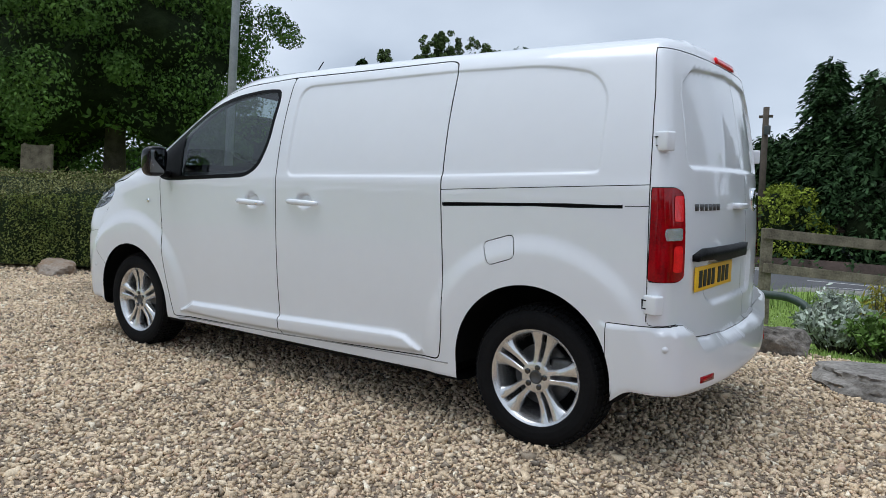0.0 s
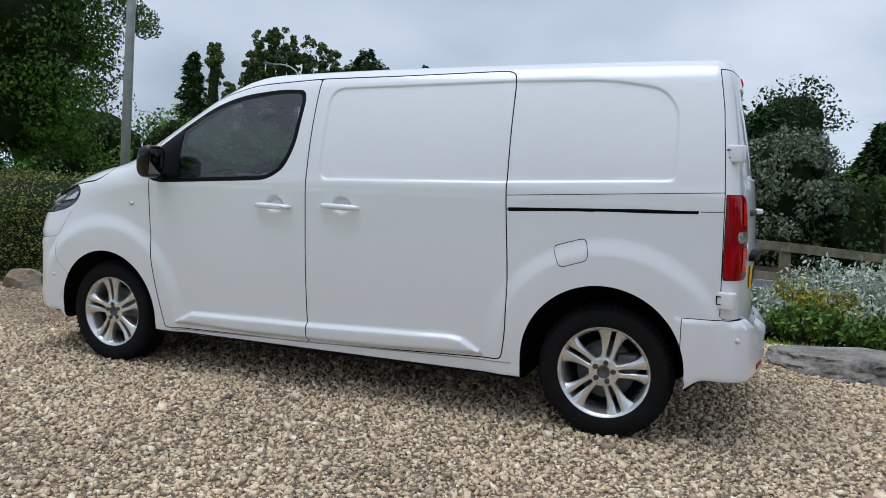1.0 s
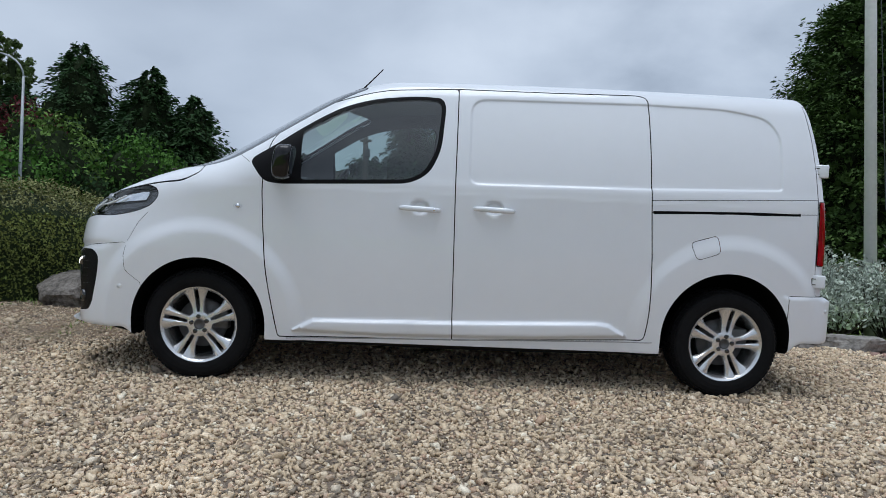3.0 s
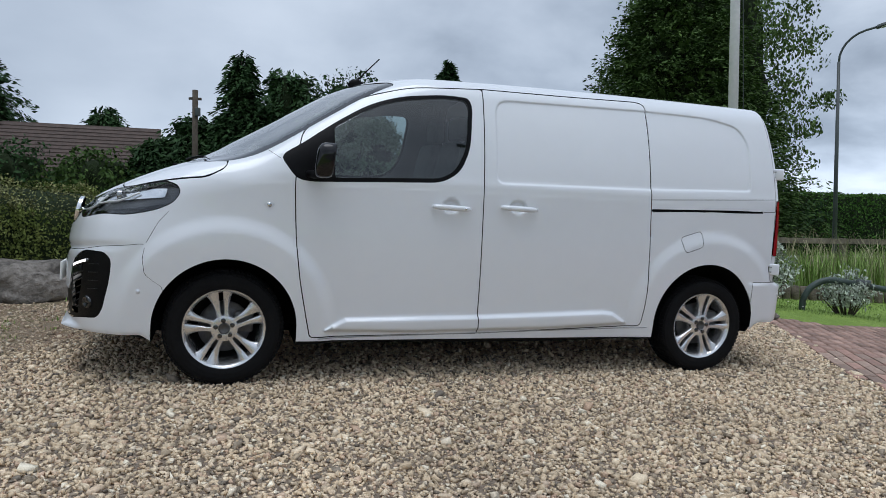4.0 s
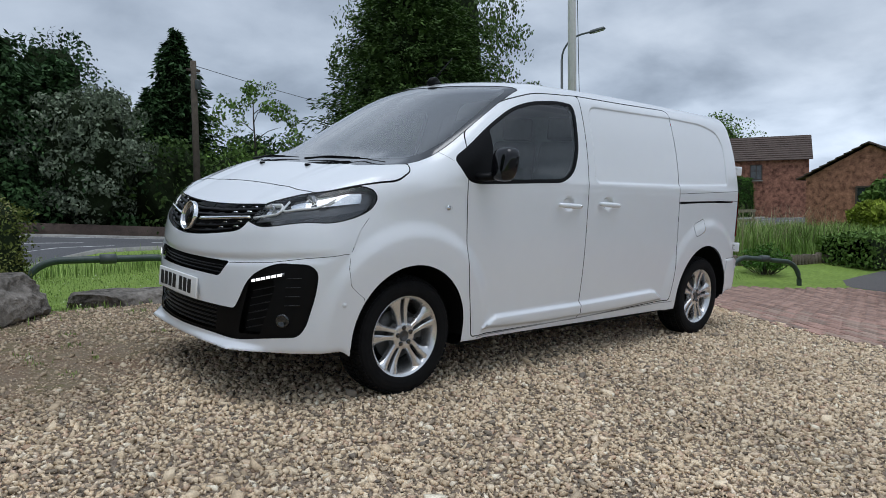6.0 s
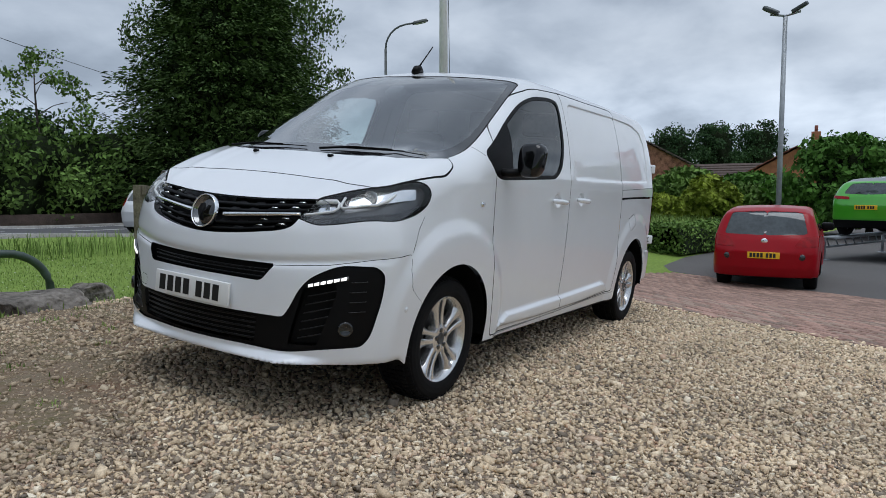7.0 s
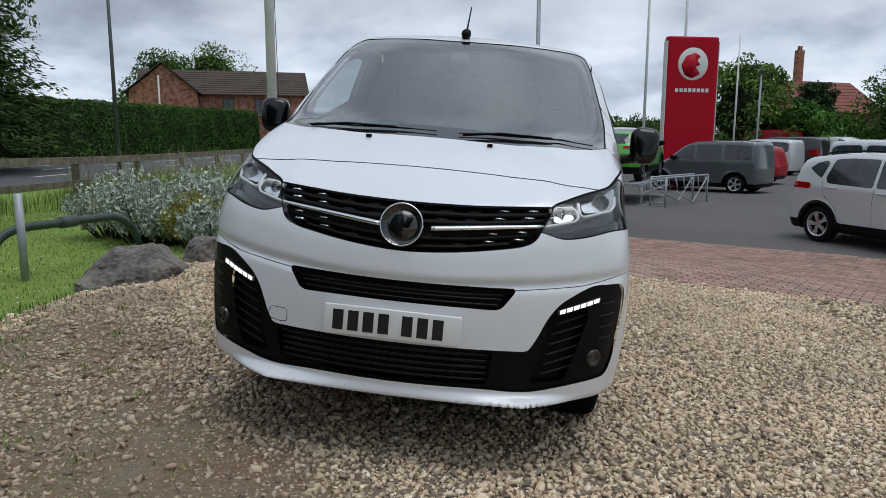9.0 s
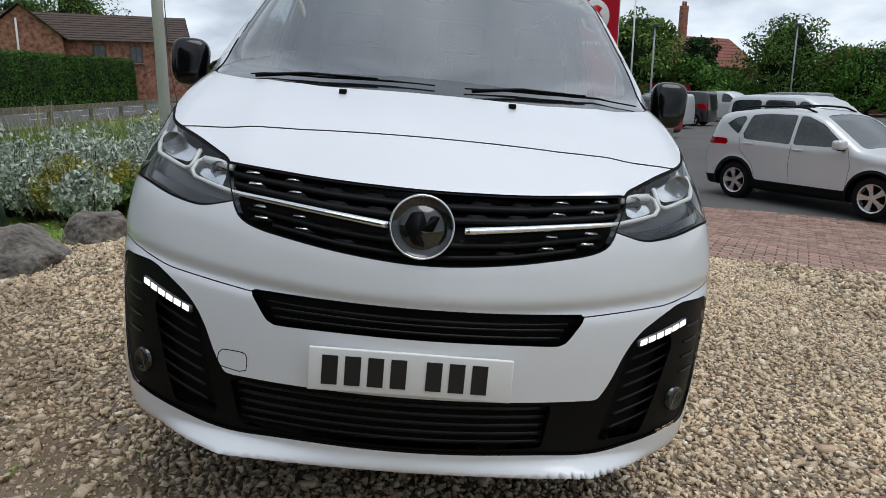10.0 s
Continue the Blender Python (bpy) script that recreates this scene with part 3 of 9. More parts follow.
def build_van():
    van = empty("panel_van", SLOPE, "glossy white panel van with dark side glass and silver alloy wheels", "van")
    net = shell()
    steep = lambda V: np.where(np.abs(V[:, 1]) > 0.6, 0.0, 9.0)
    net = refine(net, lambda V: np.minimum(sd_poly(V[:, 0], V[:, 2], STAMP_A), sd_poly(V[:, 0], V[:, 2], STAMP_B)) + steep(V), (-0.010, -0.0055, -0.001, 0.0035, 0.008))
    net = refine(net, lambda V: sd_poly(V[:, 0], V[:, 2], SILL_STRIP) + steep(V), (-0.015, -0.007, 0.0, 0.007, 0.016))
    for hx, hz_ in HANDLES:
        net = refine(net, lambda V: np.hypot((V[:, 0] - hx) / 0.066, (V[:, 2] - hz_ - 0.010) / 0.046) + steep(V), (0.5, 0.64, 0.76, 0.88, 1.0))
    rear_of = lambda V: np.where(V[:, 0] > 2.0, 0.0, 9.0)
    net = refine(net, lambda V: sd_poly(np.abs(V[:, 1]), V[:, 2], REAR_FIELD) + rear_of(V), (-0.010, -0.004, 0.002, 0.008))
    net = refine(net, lambda V: V[:, 2] + np.where(V[:, 0] < -2.0, 0.0, 9.0), (0.268, 0.275, 0.285, 0.295, 0.305, 0.315, 0.325, 0.332, 0.339, 0.346, 0.353, 0.360, 0.367))
    for s in (-1, 1):
        net = refine(net, lambda V: s * V[:, 1] + np.where((V[:, 0] < -2.0) & (V[:, 2] < 0.40), 0.0, 9.0), (0.46, 0.48, 0.492, 0.5, 0.508, 0.52, 0.54))
    net = settle(net)
    coarse = shell(70, 26, 90)

    def open_arches(net):
        for cx, cz, r in ((-1.632, 0.355, 0.402), (1.617, 0.380, 0.408)):
            V, T = net
            g = np.maximum(np.hypot(V[:, 0] - cx, np.maximum(V[:, 2] - cz, 0)) - r, 0.42 - np.abs(V[:, 1]))
            net = split(V, T, np.maximum(g, V[:, 2] - 1.0))[1]
        return net
    net, coarse = open_arches(net), open_arches(coarse)
    gaps = []

    def cut(net, sd, groove=0.0, side=None):
        """Takes the piece with sd < 0 out of the net; a dark joint of that half width round it."""
        V, T = net
        inner, outer = split(V, T, sd(V) - groove)
        if groove:
            a, g = split(*inner, sd(inner[0]) + groove)
            gaps.append(g)
            inner = a
        return inner, outer

    def flank(poly, s):
        return lambda V: np.maximum(sd_poly(V[:, 0], V[:, 2], poly), 0.35 - s * V[:, 1])

    def ahead(poly):
        return lambda V: np.maximum(sd_poly(V[:, 1], V[:, 2], poly), V[:, 0] + 2.1)

    def above(poly):
        return lambda V: np.maximum(sd_poly(V[:, 0], np.abs(V[:, 1]), poly), 1.1 - V[:, 2])

    def line(pts, axes=(0, 2), s=None):
        def f(V):
            d = sd_line(V[:, axes[0]], V[:, axes[1]], pts)
            return np.maximum(d, 0.35 - s * V[:, 1]) if s else d
        return f

    def slit(pts, s):
        """Signed distance from a line on one flank, large away from it."""
        P = np.array(pts)
        k = 0 if np.ptp(P[:, 0]) > np.ptp(P[:, 1]) else 1
        P = P[np.argsort(P[:, k])]
        def f(V):
            a, b = (V[:, 0], V[:, 2]) if k == 0 else (V[:, 2], V[:, 0])
            return b - np.interp(a, P[:, k], P[:, 1 - k]) + np.where((a < P[0, k] - 0.02) | (a > P[-1, k] + 0.02) | (s * V[:, 1] < 0.35), 9.0, 0.0)
        return f

    low_edge = lambda V: V[:, 2] - (0.268 + 0.10 * sstep(V[:, 0], 1.95, 2.12) + sstep(-V[:, 0], 2.0, 2.1) * (0.034 + 0.012 * sstep(np.abs(V[:, 1]), 0.52, 0.80)))
    net, under = split(*net, low_edge(net[0]))[1], split(*coarse, low_edge(coarse[0]))[0]
    # lining of the cab, a little inside the skin
    lin, _ = split(*net, np.maximum(np.maximum(net[0][:, 0] - 0.12, -1.55 - net[0][:, 0]), 0.95 - net[0][:, 2]))
    for s in (-1, 1):
        lin = split(*lin, flank(GLASS, s)(lin[0]) - 0.01)[1]
    lin = split(*lin, above(SCREEN_GLASS)(lin[0]) - 0.01)[1]
    panel("cab_lining", lin, M_cabin, van, "dark cab lining", push=-0.04)
    # front: a black liner behind all the openings
    liner, _ = split(*coarse, np.maximum(np.maximum(coarse[0][:, 0] + 2.07, 0.285 - coarse[0][:, 2]), coarse[0][:, 2] - 0.80))
    panel("bumper_liner", liner, M_under, van, "black liner behind the bumper", push=-0.085)
    mask, net = cut(net, lambda V: np.maximum(sd_poly(front_u(V), V[:, 2], MASK), V[:, 0] + 2.05), 0.002)
    grille, net = cut(net, ahead(GRILLE), 0.002)
    slot, net = cut(net, ahead(UPPER_SLOT))
    lamps = []
    for s in (-1, 1):
        lamp, net = cut(net, lambda V: np.maximum(np.maximum(sd_poly(front_u(V), V[:, 2], HEADLIGHT), V[:, 0] + 1.7), 0.3 - s * V[:, 1]), 0.003)
        lamps.append((s, lamp))
    screen, net = cut(net, above(SCREEN), 0.003)
    bonnet, net = cut(net, above(BONNET), 0.0033)
    # sides
    doors, windows = [], []
    for s in (-1, 1):
        pane, net = cut(net, flank(WINDOW, s))
        win, sur = split(*pane, flank(GLASS, s)(pane[0]))
        windows.append((s, win, sur))
        d, net = cut(net, flank(DOOR, s), 0.0033)
        doors.append((s, d))
    slide, net = cut(net, flank(SLIDE, -1), 0.0033)
    flap, net = cut(net, flank(FUEL, -1), 0.002)
    rail, net = cut(net, flank(rounded([(1.112, 1.136), (1.112, 1.157), (2.05, 1.182), (2.05, 1.162)], 0.004), -1))
    tails = []
    for s in (-1, 1):
        t, net = cut(net, lambda V: np.maximum(sd_poly(V[:, 0] - np.abs(V[:, 1]), V[:, 2], TAIL), np.maximum(0.5 - s * V[:, 1], 2.0 - V[:, 0])), 0.002)
        tails.append((s, t))

    door_y = np.linspace(0, 0.9, 46)
    door_z = np.interp(door_y, [0, 0.28, 0.69, 0.735, 0.75, 0.9], [0.56, 0.565, 0.598, 0.655, 0.666, 0.666]) + 0.045
    door_x = body_hit(np.column_stack([0 * door_y + 1.5, door_y, door_z]), np.tile((1.0, 0, 0), (46, 1)), 2.0)[:, 0]

    def rear_edge(V):
        zz = np.array([0.60, 0.666, 0.86, 1.25, 1.45, 1.67, 1.87]); xx = np.array([2.17, 2.17, 2.166, 2.158, 2.147, 2.13, 2.10])
        low = np.interp(np.abs(V[:, 1]), [0, 0.28, 0.69, 0.735, 0.75, 0.9], [0.56, 0.565, 0.598, 0.655, 0.666, 0.666])
        step = np.clip(V[:, 0] - np.interp(np.abs(V[:, 1]), door_y, door_x) - 0.004, 0, 0.3)
        return np.maximum(np.maximum(np.interp(V[:, 2], zz, xx) - V[:, 0], low - V[:, 2] + 0.9 * step * (V[:, 2] < low + 0.05)), V[:, 2] - 1.862)
    net = refine(net, lambda V: np.where(V[:, 0] > 2.0, rear_edge(V), 9.0), (-0.012, -0.006, -0.003, 0.003, 0.006, 0.012))
    rear, net = cut(net, rear_edge, 0.0022)
    rear_l, rear_r = split(*rear, rear[0][:, 1] - 0.14 + 0.0)
    for who in (0,):
        g, rear_l = split(*rear_l, 0.137 - rear_l[0][:, 1])
        gaps.append(g)
    bumper, net = cut(net, lambda V: np.maximum(2.0 - V[:, 0], V[:, 2] - 0.664), 0.002)
    fb = lambda V: np.maximum(V[:, 2] - np.interp(front_u(V), [-2.6, -2.07, -1.736, -1.465, -1.257, -1.203, -1.0], [0.742, 0.746, 0.771, 0.805, 0.821, 0.828, 0.83]),
                              V[:, 0] - np.interp(V[:, 2], [0.2, 0.593, 0.617, 0.663, 0.753, 0.83], [-1.90, -1.977, -2.013, -2.068, -2.080, -2.066]))
    bumper_f, net = cut(net, fb, 0.0014)
    TOW = rounded([(0.44, 0.525), (0.44, 0.582), (0.52, 0.580), (0.525, 0.533)], 0.018)
    tow, bumper_f = cut(bumper_f, lambda V: np.maximum(sd_poly(V[:, 1], V[:, 2], TOW), V[:, 0] + 2.2), 0.0013)
    panel("tow_cover", tow, M_paint, van, "small square tow eye cover")
    for s in (-1, 1):
        for pts in ([(-2.066, 0.83), (-2.059, 0.843), (-2.004, 0.95), (-1.950, 1.013)], [(-1.455, 1.412), (-1.35, 1.345)]):
            net = refine(net, slit(pts, s), (-0.0013, 0.0013))
            g, net = split(*net, line(pts, s=s)(net[0]) - 0.00135)
            gaps.append(g)
    for pts in ([(1.103, 1.219), (2.158, 1.266)], [(2.05, 1.172), (2.158, 1.176)]):
        net = refine(net, slit(pts, -1), (-0.0018, 0.0018))
        g, net = split(*net, line(pts, s=-1)(net[0]) - 0.00185)
        gaps.append(g)

    panel("body", net, M_paint, van)
    panel("underbody", under, M_under, van, "black underbody")
    panel("bonnet", bonnet, M_paint, van)
    for s, d in doors:
        panel("door", d, M_paint, van)
    panel("sliding_door", slide, M_paint, van)
    panel("fuel_flap", flap, M_paint, van)
    panel("door_rail", rail, M_gap, van, "black sliding door rail slot", push=-0.012)
    panel("rear_door", rear_l, M_paint, van)
    panel("rear_door", rear_r, M_paint, van)
    panel("rear_bumper", bumper, M_paint, van)
    panel("front_bumper", bumper_f, M_paint, van)
    gv, gt, off = [], [], 0
    for V, T in gaps:
        gv.append(V); gt.append(T + off); off += len(V)
    panel("panel_joint", (np.concatenate(gv), np.concatenate(gt)), M_gap, van, "dark joints between the panels", push=-0.004)
    for s, win, sur in windows:
        w = panel("side_window", win, M_glass, van, "dark tinted side glass", push=-0.006)
        panel("window_surround", sur, M_black, w, "black window surround", push=-0.001)
    glass, frit = split(*screen, above(SCREEN_GLASS)(screen[0]))
    w = panel("windscreen", glass, M_screen, van, "large sloping windscreen", push=-0.003)
    panel("screen_border", frit, M_gloss, w, "black border of the windscreen", push=-0.003)

    # grille: recessed field, mesh bars, chrome bars, round badge
    g = panel("grille", grille, M_under, van, "black grille field", push=-0.035)
    zt = lambda y: np.interp(np.abs(y), [0, 0.27, 0.552], [1.034, 1.040, 1.060])
    zb = lambda y: np.interp(np.abs(y), [0, 0.22, 0.43, 0.49, 0.552], [0.858, 0.874, 0.906, 0.927, 1.058])
    for k, f in enumerate((0.16, 0.34, 0.70, 0.88)):
        bm = bmesh.new()
        ye = (0.53, 0.52, 0.47, 0.40)[k]
        fz = lambda y: zt(y) + (np.interp(np.abs(y), [0, 0.22, 0.43, 0.6], [0.858, 0.874, 0.906, 0.936]) - zt(y)) * f
        y = np.linspace(-ye, ye, 49)
        z = fz(y)
        strip(bm, on_front(y, z + 0.008), on_front(y, z - 0.004), -0.010, 0.03)
        part("grille_slat", bm, M_black, g)
        # humps on the slats; chrome slips on the outer ones are put in as glints
        for s in (-1, 1):
            for j in range(4):
                yc = (0.473, 0.460, 0.440, 0.430)[k] - 0.110 * j
                if yc < 0.10: continue
                zz = float(fz(np.array([yc]))[0])
                yy = s * np.array([yc - 0.020, yc + 0.020])
                bm = bmesh.new()
                strip(bm, on_front(yy, [zz + 0.016] * 2), on_front(s * np.array([yc - 0.036, yc + 0.036]), [zz + 0.006] * 2), -0.012, 0.02)
                part("grille_hump", bm, M_black, g)
                if j < 2:
                    bm = bmesh.new()
                    w = 0.019 - 0.002 * j
                    strip(bm, on_front(s * np.array([yc - w * 0.8, yc + w * 0.8]), [zz + 0.0175] * 2), on_front(s * np.array([yc - w, yc + w]), [zz + 0.0115 + 0.002 * j] * 2), -0.008, 0.01)
                    part("grille_glint", bm, M_chrome, g, "chrome slip standing in for a glint")
    for s in (-1, 1):
        bm = bmesh.new()
        y = np.linspace(0.098, 0.508, 24) * s
        zc = np.interp(np.abs(y), [0.09, 0.545], [0.947, 0.990])
        h = np.interp(np.abs(y), [0.09, 0.12, 0.545], [0.0065, 0.0065, 0.0038])
        strip(bm, on_front(y, zc + h), on_front(y, zc - h), 0.008, 0.02)
        part("chrome_bar", bm, M_chrome, g, "chrome bar")
    bm = bmesh.new()
    add_lathe(bm, [(0.0755, 0.0), (0.077, -0.010), (0.080, -0.013), (0.083, -0.009), (0.084, 0.012)], 48, "x")
    b = part("badge", bm, M_chrome, g, "round chrome badge ring")
    b.location, b.rotation_euler = (-2.545, 0.012, 0.955), (0, radians(13), 0)
    bm = bmesh.new()
    add_lathe(bm, [(0.0005, -0.004), (0.0765, -0.002), (0.0775, 0.010)], 48, "x")
    part("badge_disc", bm, M_gloss, b, "dark badge disc")
    bm = bmesh.new()
    add_prism(bm, rounded([(-0.045, 0.03), (-0.02, 0.03), (-0.012, 0.008), (0.0, 0.04), (0.03, 0.035), (0.045, 0.0), (0.02, -0.045), (-0.012, -0.05), (0.006, -0.01), (-0.028, -0.012)], 0.008), -0.005, pose(-0.004, 0, 0, 0, 0, 90))
    part("badge_shape", bm, M_black, b, "plain raised shape")

    # slots of the bumper
    s2 = panel("upper_intake", slot, M_under, van, "narrow black air intake", push=-0.045)
    for k in range(3):
        bm = bmesh.new()
        y = np.linspace(-0.40 + 0.01 * k, 0.40 - 0.01 * k, 40)
        z = np.full(y.shape, 0.733 - 0.022 * k)
        strip(bm, on_front(y, z), on_front(y, z - 0.007), -0.022, 0.02)
        part("intake_slat", bm, M_slat, s2)
    V, T = mask
    low, cheek = split(V, T, np.maximum(sd_poly(V[:, 1], V[:, 2], rounded([(0.49, 0.503), (0.46, 0.372), (0, 0.372), (-0.36, 0.375), (-0.375, 0.503)], 0.012)), V[:, 0] + 2.2))
    fins = []
    for s in (-1, 1):
        f, cheek = split(*cheek, np.maximum(sd_poly(front_u(cheek[0]), cheek[0][:, 2], rounded([(-1.895, 0.655), (-1.71, 0.706), (-1.675, 0.66), (-1.79, 0.395), (-1.975, 0.385), (-1.955, 0.47)], 0.014)), 0.3 - s * cheek[0][:, 1]))
        fins.append((s, f))
    mk = panel("bumper_mask", cheek, M_black, van, "black plastic bumper mask", push=-0.008)
    lg = panel("lower_intake", low, M_under, van, "wide black lower air intake", push=-0.05)
    for k in range(5):
        bm = bmesh.new()
        z = 0.492 - 0.025 * k
        y = np.linspace(-0.365, 0.475 - 0.003 * k, 40)
        strip(bm, on_front(y, np.full(40, z)), on_front(y, np.full(40, z - 0.009)), -0.022, 0.025)
        part("intake_slat", bm, M_slat, lg)
    for s, f in fins:
        fp = panel("side_intake", f, M_under, mk, "black slatted side intake", push=-0.05)
        for k in range(6):
            z0 = 0.620 - 0.0405 * k
            bm = bmesh.new()
            a0, a1 = np.interp(z0, [0.39, 0.47, 0.655], [0.56, 0.575, 0.61]), np.interp(z0, [0.39, 0.62], [0.695, 0.758])
            y = np.linspace(a0, a1, 12)
            z = z0 + (y - a0) * 0.31
            strip(bm, on_front(s * y, z), on_front(s * y, z - 0.005), -0.020, 0.025)
            part("intake_slat", bm, M_slat, mk)
        # day running light
        bm = bmesh.new()
        y = np.linspace(0.606, 0.765, 16)
        z = np.interp(y, [0.606, 0.765], [0.669, 0.719])
        strip(bm, on_front(s * y, z + 0.0085), on_front(s * y, z - 0.0085), 0.002, 0.02)
        dl = part("day_light", bm, M_housing, mk, "day running light strip")
        for k in range(6):
            bm = bmesh.new()
            y = np.linspace(0.611 + 0.0257 * k, 0.6295 + 0.0257 * k, 3)
            z = np.interp(y, [0.606, 0.765], [0.669, 0.719])
            strip(bm, on_front(s * y, z + 0.0070), on_front(s * y, z - 0.0070), 0.005, 0.01)
            part("led", bm, M_drl, dl, "lit white diode")
        # fog lamp
        c = on_front([s * 0.768], [0.482])[0]
        n = body_normals(c[None])[0]
        bm = bmesh.new()
        add_lathe(bm, [(0.0005, -0.002), (0.024, -0.004), (0.030, -0.010), (0.036, -0.002), (0.038, 0.02)], 24, "z")
        fl = part("fog_lamp", bm, M_lampglass, mk, "small round fog lamp")
        fl.matrix_local = Matrix.Translation(Vector(c) - Vector(n) * 0.004) @ Vector(-n).to_track_quat("Z", "Y").to_matrix().to_4x4()
        # grooves in the outer edge of the mask
        for k in range(4):
            bm = bmesh.new()
            zz = 0.70 - 0.046 * k
            y = np.linspace(0.775, 0.83, 8)
            strip(bm, on_front(s * y, zz + 0.12 * (y - 0.775)), on_front(s * y, zz - 0.004 + 0.12 * (y - 0.775)), -0.003, 0.01)
            part("mask_rib", bm, M_slat, mk)
    # headlights: dark tub, white inner light guides, reflector bowl, clear lens
    for s, lamp in lamps:
        h = panel("headlight", lamp, M_housing, van, "clear headlight with dark housing", push=-0.045)
        panel("lens", lamp, M_lens, h, "clear lens", push=-0.001)
        V, T = lamp
        for poly, dp, m, nm, lab in (([(-1.645, 1.062), (-1.62, 1.100), (-1.45, 1.128), (-1.22, 1.150), (-1.12, 1.150), (-1.12, 1.095), (-1.30, 1.085), (-1.52, 1.066)], 0.030, M_bowl, "reflector_panel", "silver reflector panel"),
                                     ([(-1.84, 1.012), (-1.82, 1.042), (-1.715, 1.056), (-1.715, 1.038), (-1.745, 1.028)], 0.030, M_bowl, "reflector_panel", "silver reflector panel"),
                                     ([(-1.97, 0.966), (-1.82, 0.978), (-1.66, 0.998), (-1.40, 1.022), (-1.20, 1.040), (-1.02, 1.07), (-1.02, 0.93), (-1.97, 0.93)], 0.024, M_gloss, "lower_trim", "dark lower lamp trim")):
            a, _ = split(V, T, sd_poly(front_u(V), V[:, 2], poly))
            panel(nm, a, m, h, lab, push=-dp)

        def guide(path, w, back, material, name, lab):
            P = dense(path, 0.03)
            # place along the lamp: x + |y| = u
            a = np.linspace(0.4, 0.87, 48)
            A, Z = np.meshgrid(a, P[:, 1])
            X = on_front(s * A.ravel(), Z.ravel())[:, 0].reshape(A.shape)
            a = np.array([np.interp(u, row + a, a) for u, row in zip(P[:, 0], X)])
            pts = on_front(s * a, P[:, 1])
            N = body_normals(pts)
            bm = bmesh.new()
            add_tube(bm, [Vector(p) for p in pts - N * back], w, 8)
            part(name, bm, material, h, lab)

        for path, w in (([(-1.835, 1.055), (-1.76, 1.065), (-1.705, 1.068)], 0.0105), ([(-1.705, 1.070), (-1.692, 1.060), (-1.70, 1.036), (-1.73, 1.020), (-1.825, 1.005), (-1.915, 0.992)], 0.0062),
                        ([(-1.65, 1.09), (-1.68, 1.055), (-1.682, 1.043), (-1.664, 1.039), (-1.54, 1.055), (-1.44, 1.063), (-1.36, 1.085), (-1.30, 1.115)], 0.0062)):
            guide(path, w, 0.016, M_plate_w, "light_guide", "white light guide")
        c = None
        for uu, zz, r in ((-1.50, 1.085, 0.032), (-1.79, 1.035, 0.022)):
            a = np.linspace(0.3, 0.9, 400)
            xx = on_front(a * s, np.full(400, zz))[:, 0]
            k = np.argmin(np.abs(xx + a - uu))
            p = np.array([xx[k], s * a[k], zz])
            bm = bmesh.new()
            add_lathe(bm, [(0.0005, 0.012), (r * 0.5, 0.006), (r * 0.85, -0.006), (r, -0.014), (r * 1.04, -0.012), (r * 1.0, 0.012)], 28, "x")
            q = part("reflector", bm, M_lampbowl, h, "grey reflector bowl")
            q.location = p + np.array([0.034, -s * 0.012, 0])
            bm = bmesh.new()
            bmesh.ops.create_uvsphere(bm, u_segments=16, v_segments=10, radius=r * 0.55)
            q2 = part("bulb_cap", bm, M_lens, q, "clear projector bulb")
            q2.location = (-0.002, 0, 0)
    # tail lights
    for s, t in tails:
        tl = panel("tail_light", t, M_red, van, "red tail light cluster", push=0.006)
        V, T = t
        w = V[:, 0] - np.abs(V[:, 1])
        for z0, z1, w0, w1, m, nm, lab in ((1.032, 1.084, 1.37, 1.515, M_alloy, "reversing_lamp", "clear reversing lamp"), (1.112, 1.222, 1.435, 1.520, M_redlit, "inner_lamp", "brighter red inner lamp"),
                                           (0.895, 1.008, 1.435, 1.520, M_redlit, "inner_lamp", "brighter red inner lamp")):
            a, _ = split(V, T, sd_poly(w, V[:, 2], rounded([(w0, z0), (w0, z1), (w1, z1), (w1, z0)], 0.012)))
            panel(nm, a, m, tl, lab, push=0.009)
    # rear: plate, garnish, handle, hinges, brake light, badges
    bm = bmesh.new()
    add_box(bm, (0.010, 0.52, 0.112), (0, 0, 0), 0.004)
    pl = part("rear_plate", bm, M_plate_y, van, "yellow rear number plate")
    pl.matrix_local = Matrix.Translation((2.312, -0.375, 0.853)) @ pose(0, 0, 0, 0, 0, -3)
    plate_marks(pl, 0.0062, 0.52)
    bm = bmesh.new()
    y = np.linspace(-0.645, 0.065, 30)
    strip(bm, on_rear(y, np.interp(y, [-0.645, -0.56, 0.07], [0.962, 0.988, 0.986])), on_rear(y, np.full(30, 0.935)), 0.028, 0.02)
    part("rear_garnish", bm, M_black, van, "black strip above the plate")
    bm = bmesh.new()
    add_box(bm, (0.045, 0.19, 0.030), (0, 0, 0), 0.012, seg=3)
    o = part("rear_handle", bm, M_paint, van, "white rear door handle")
    o.location = (2.335, -0.03, 1.172)
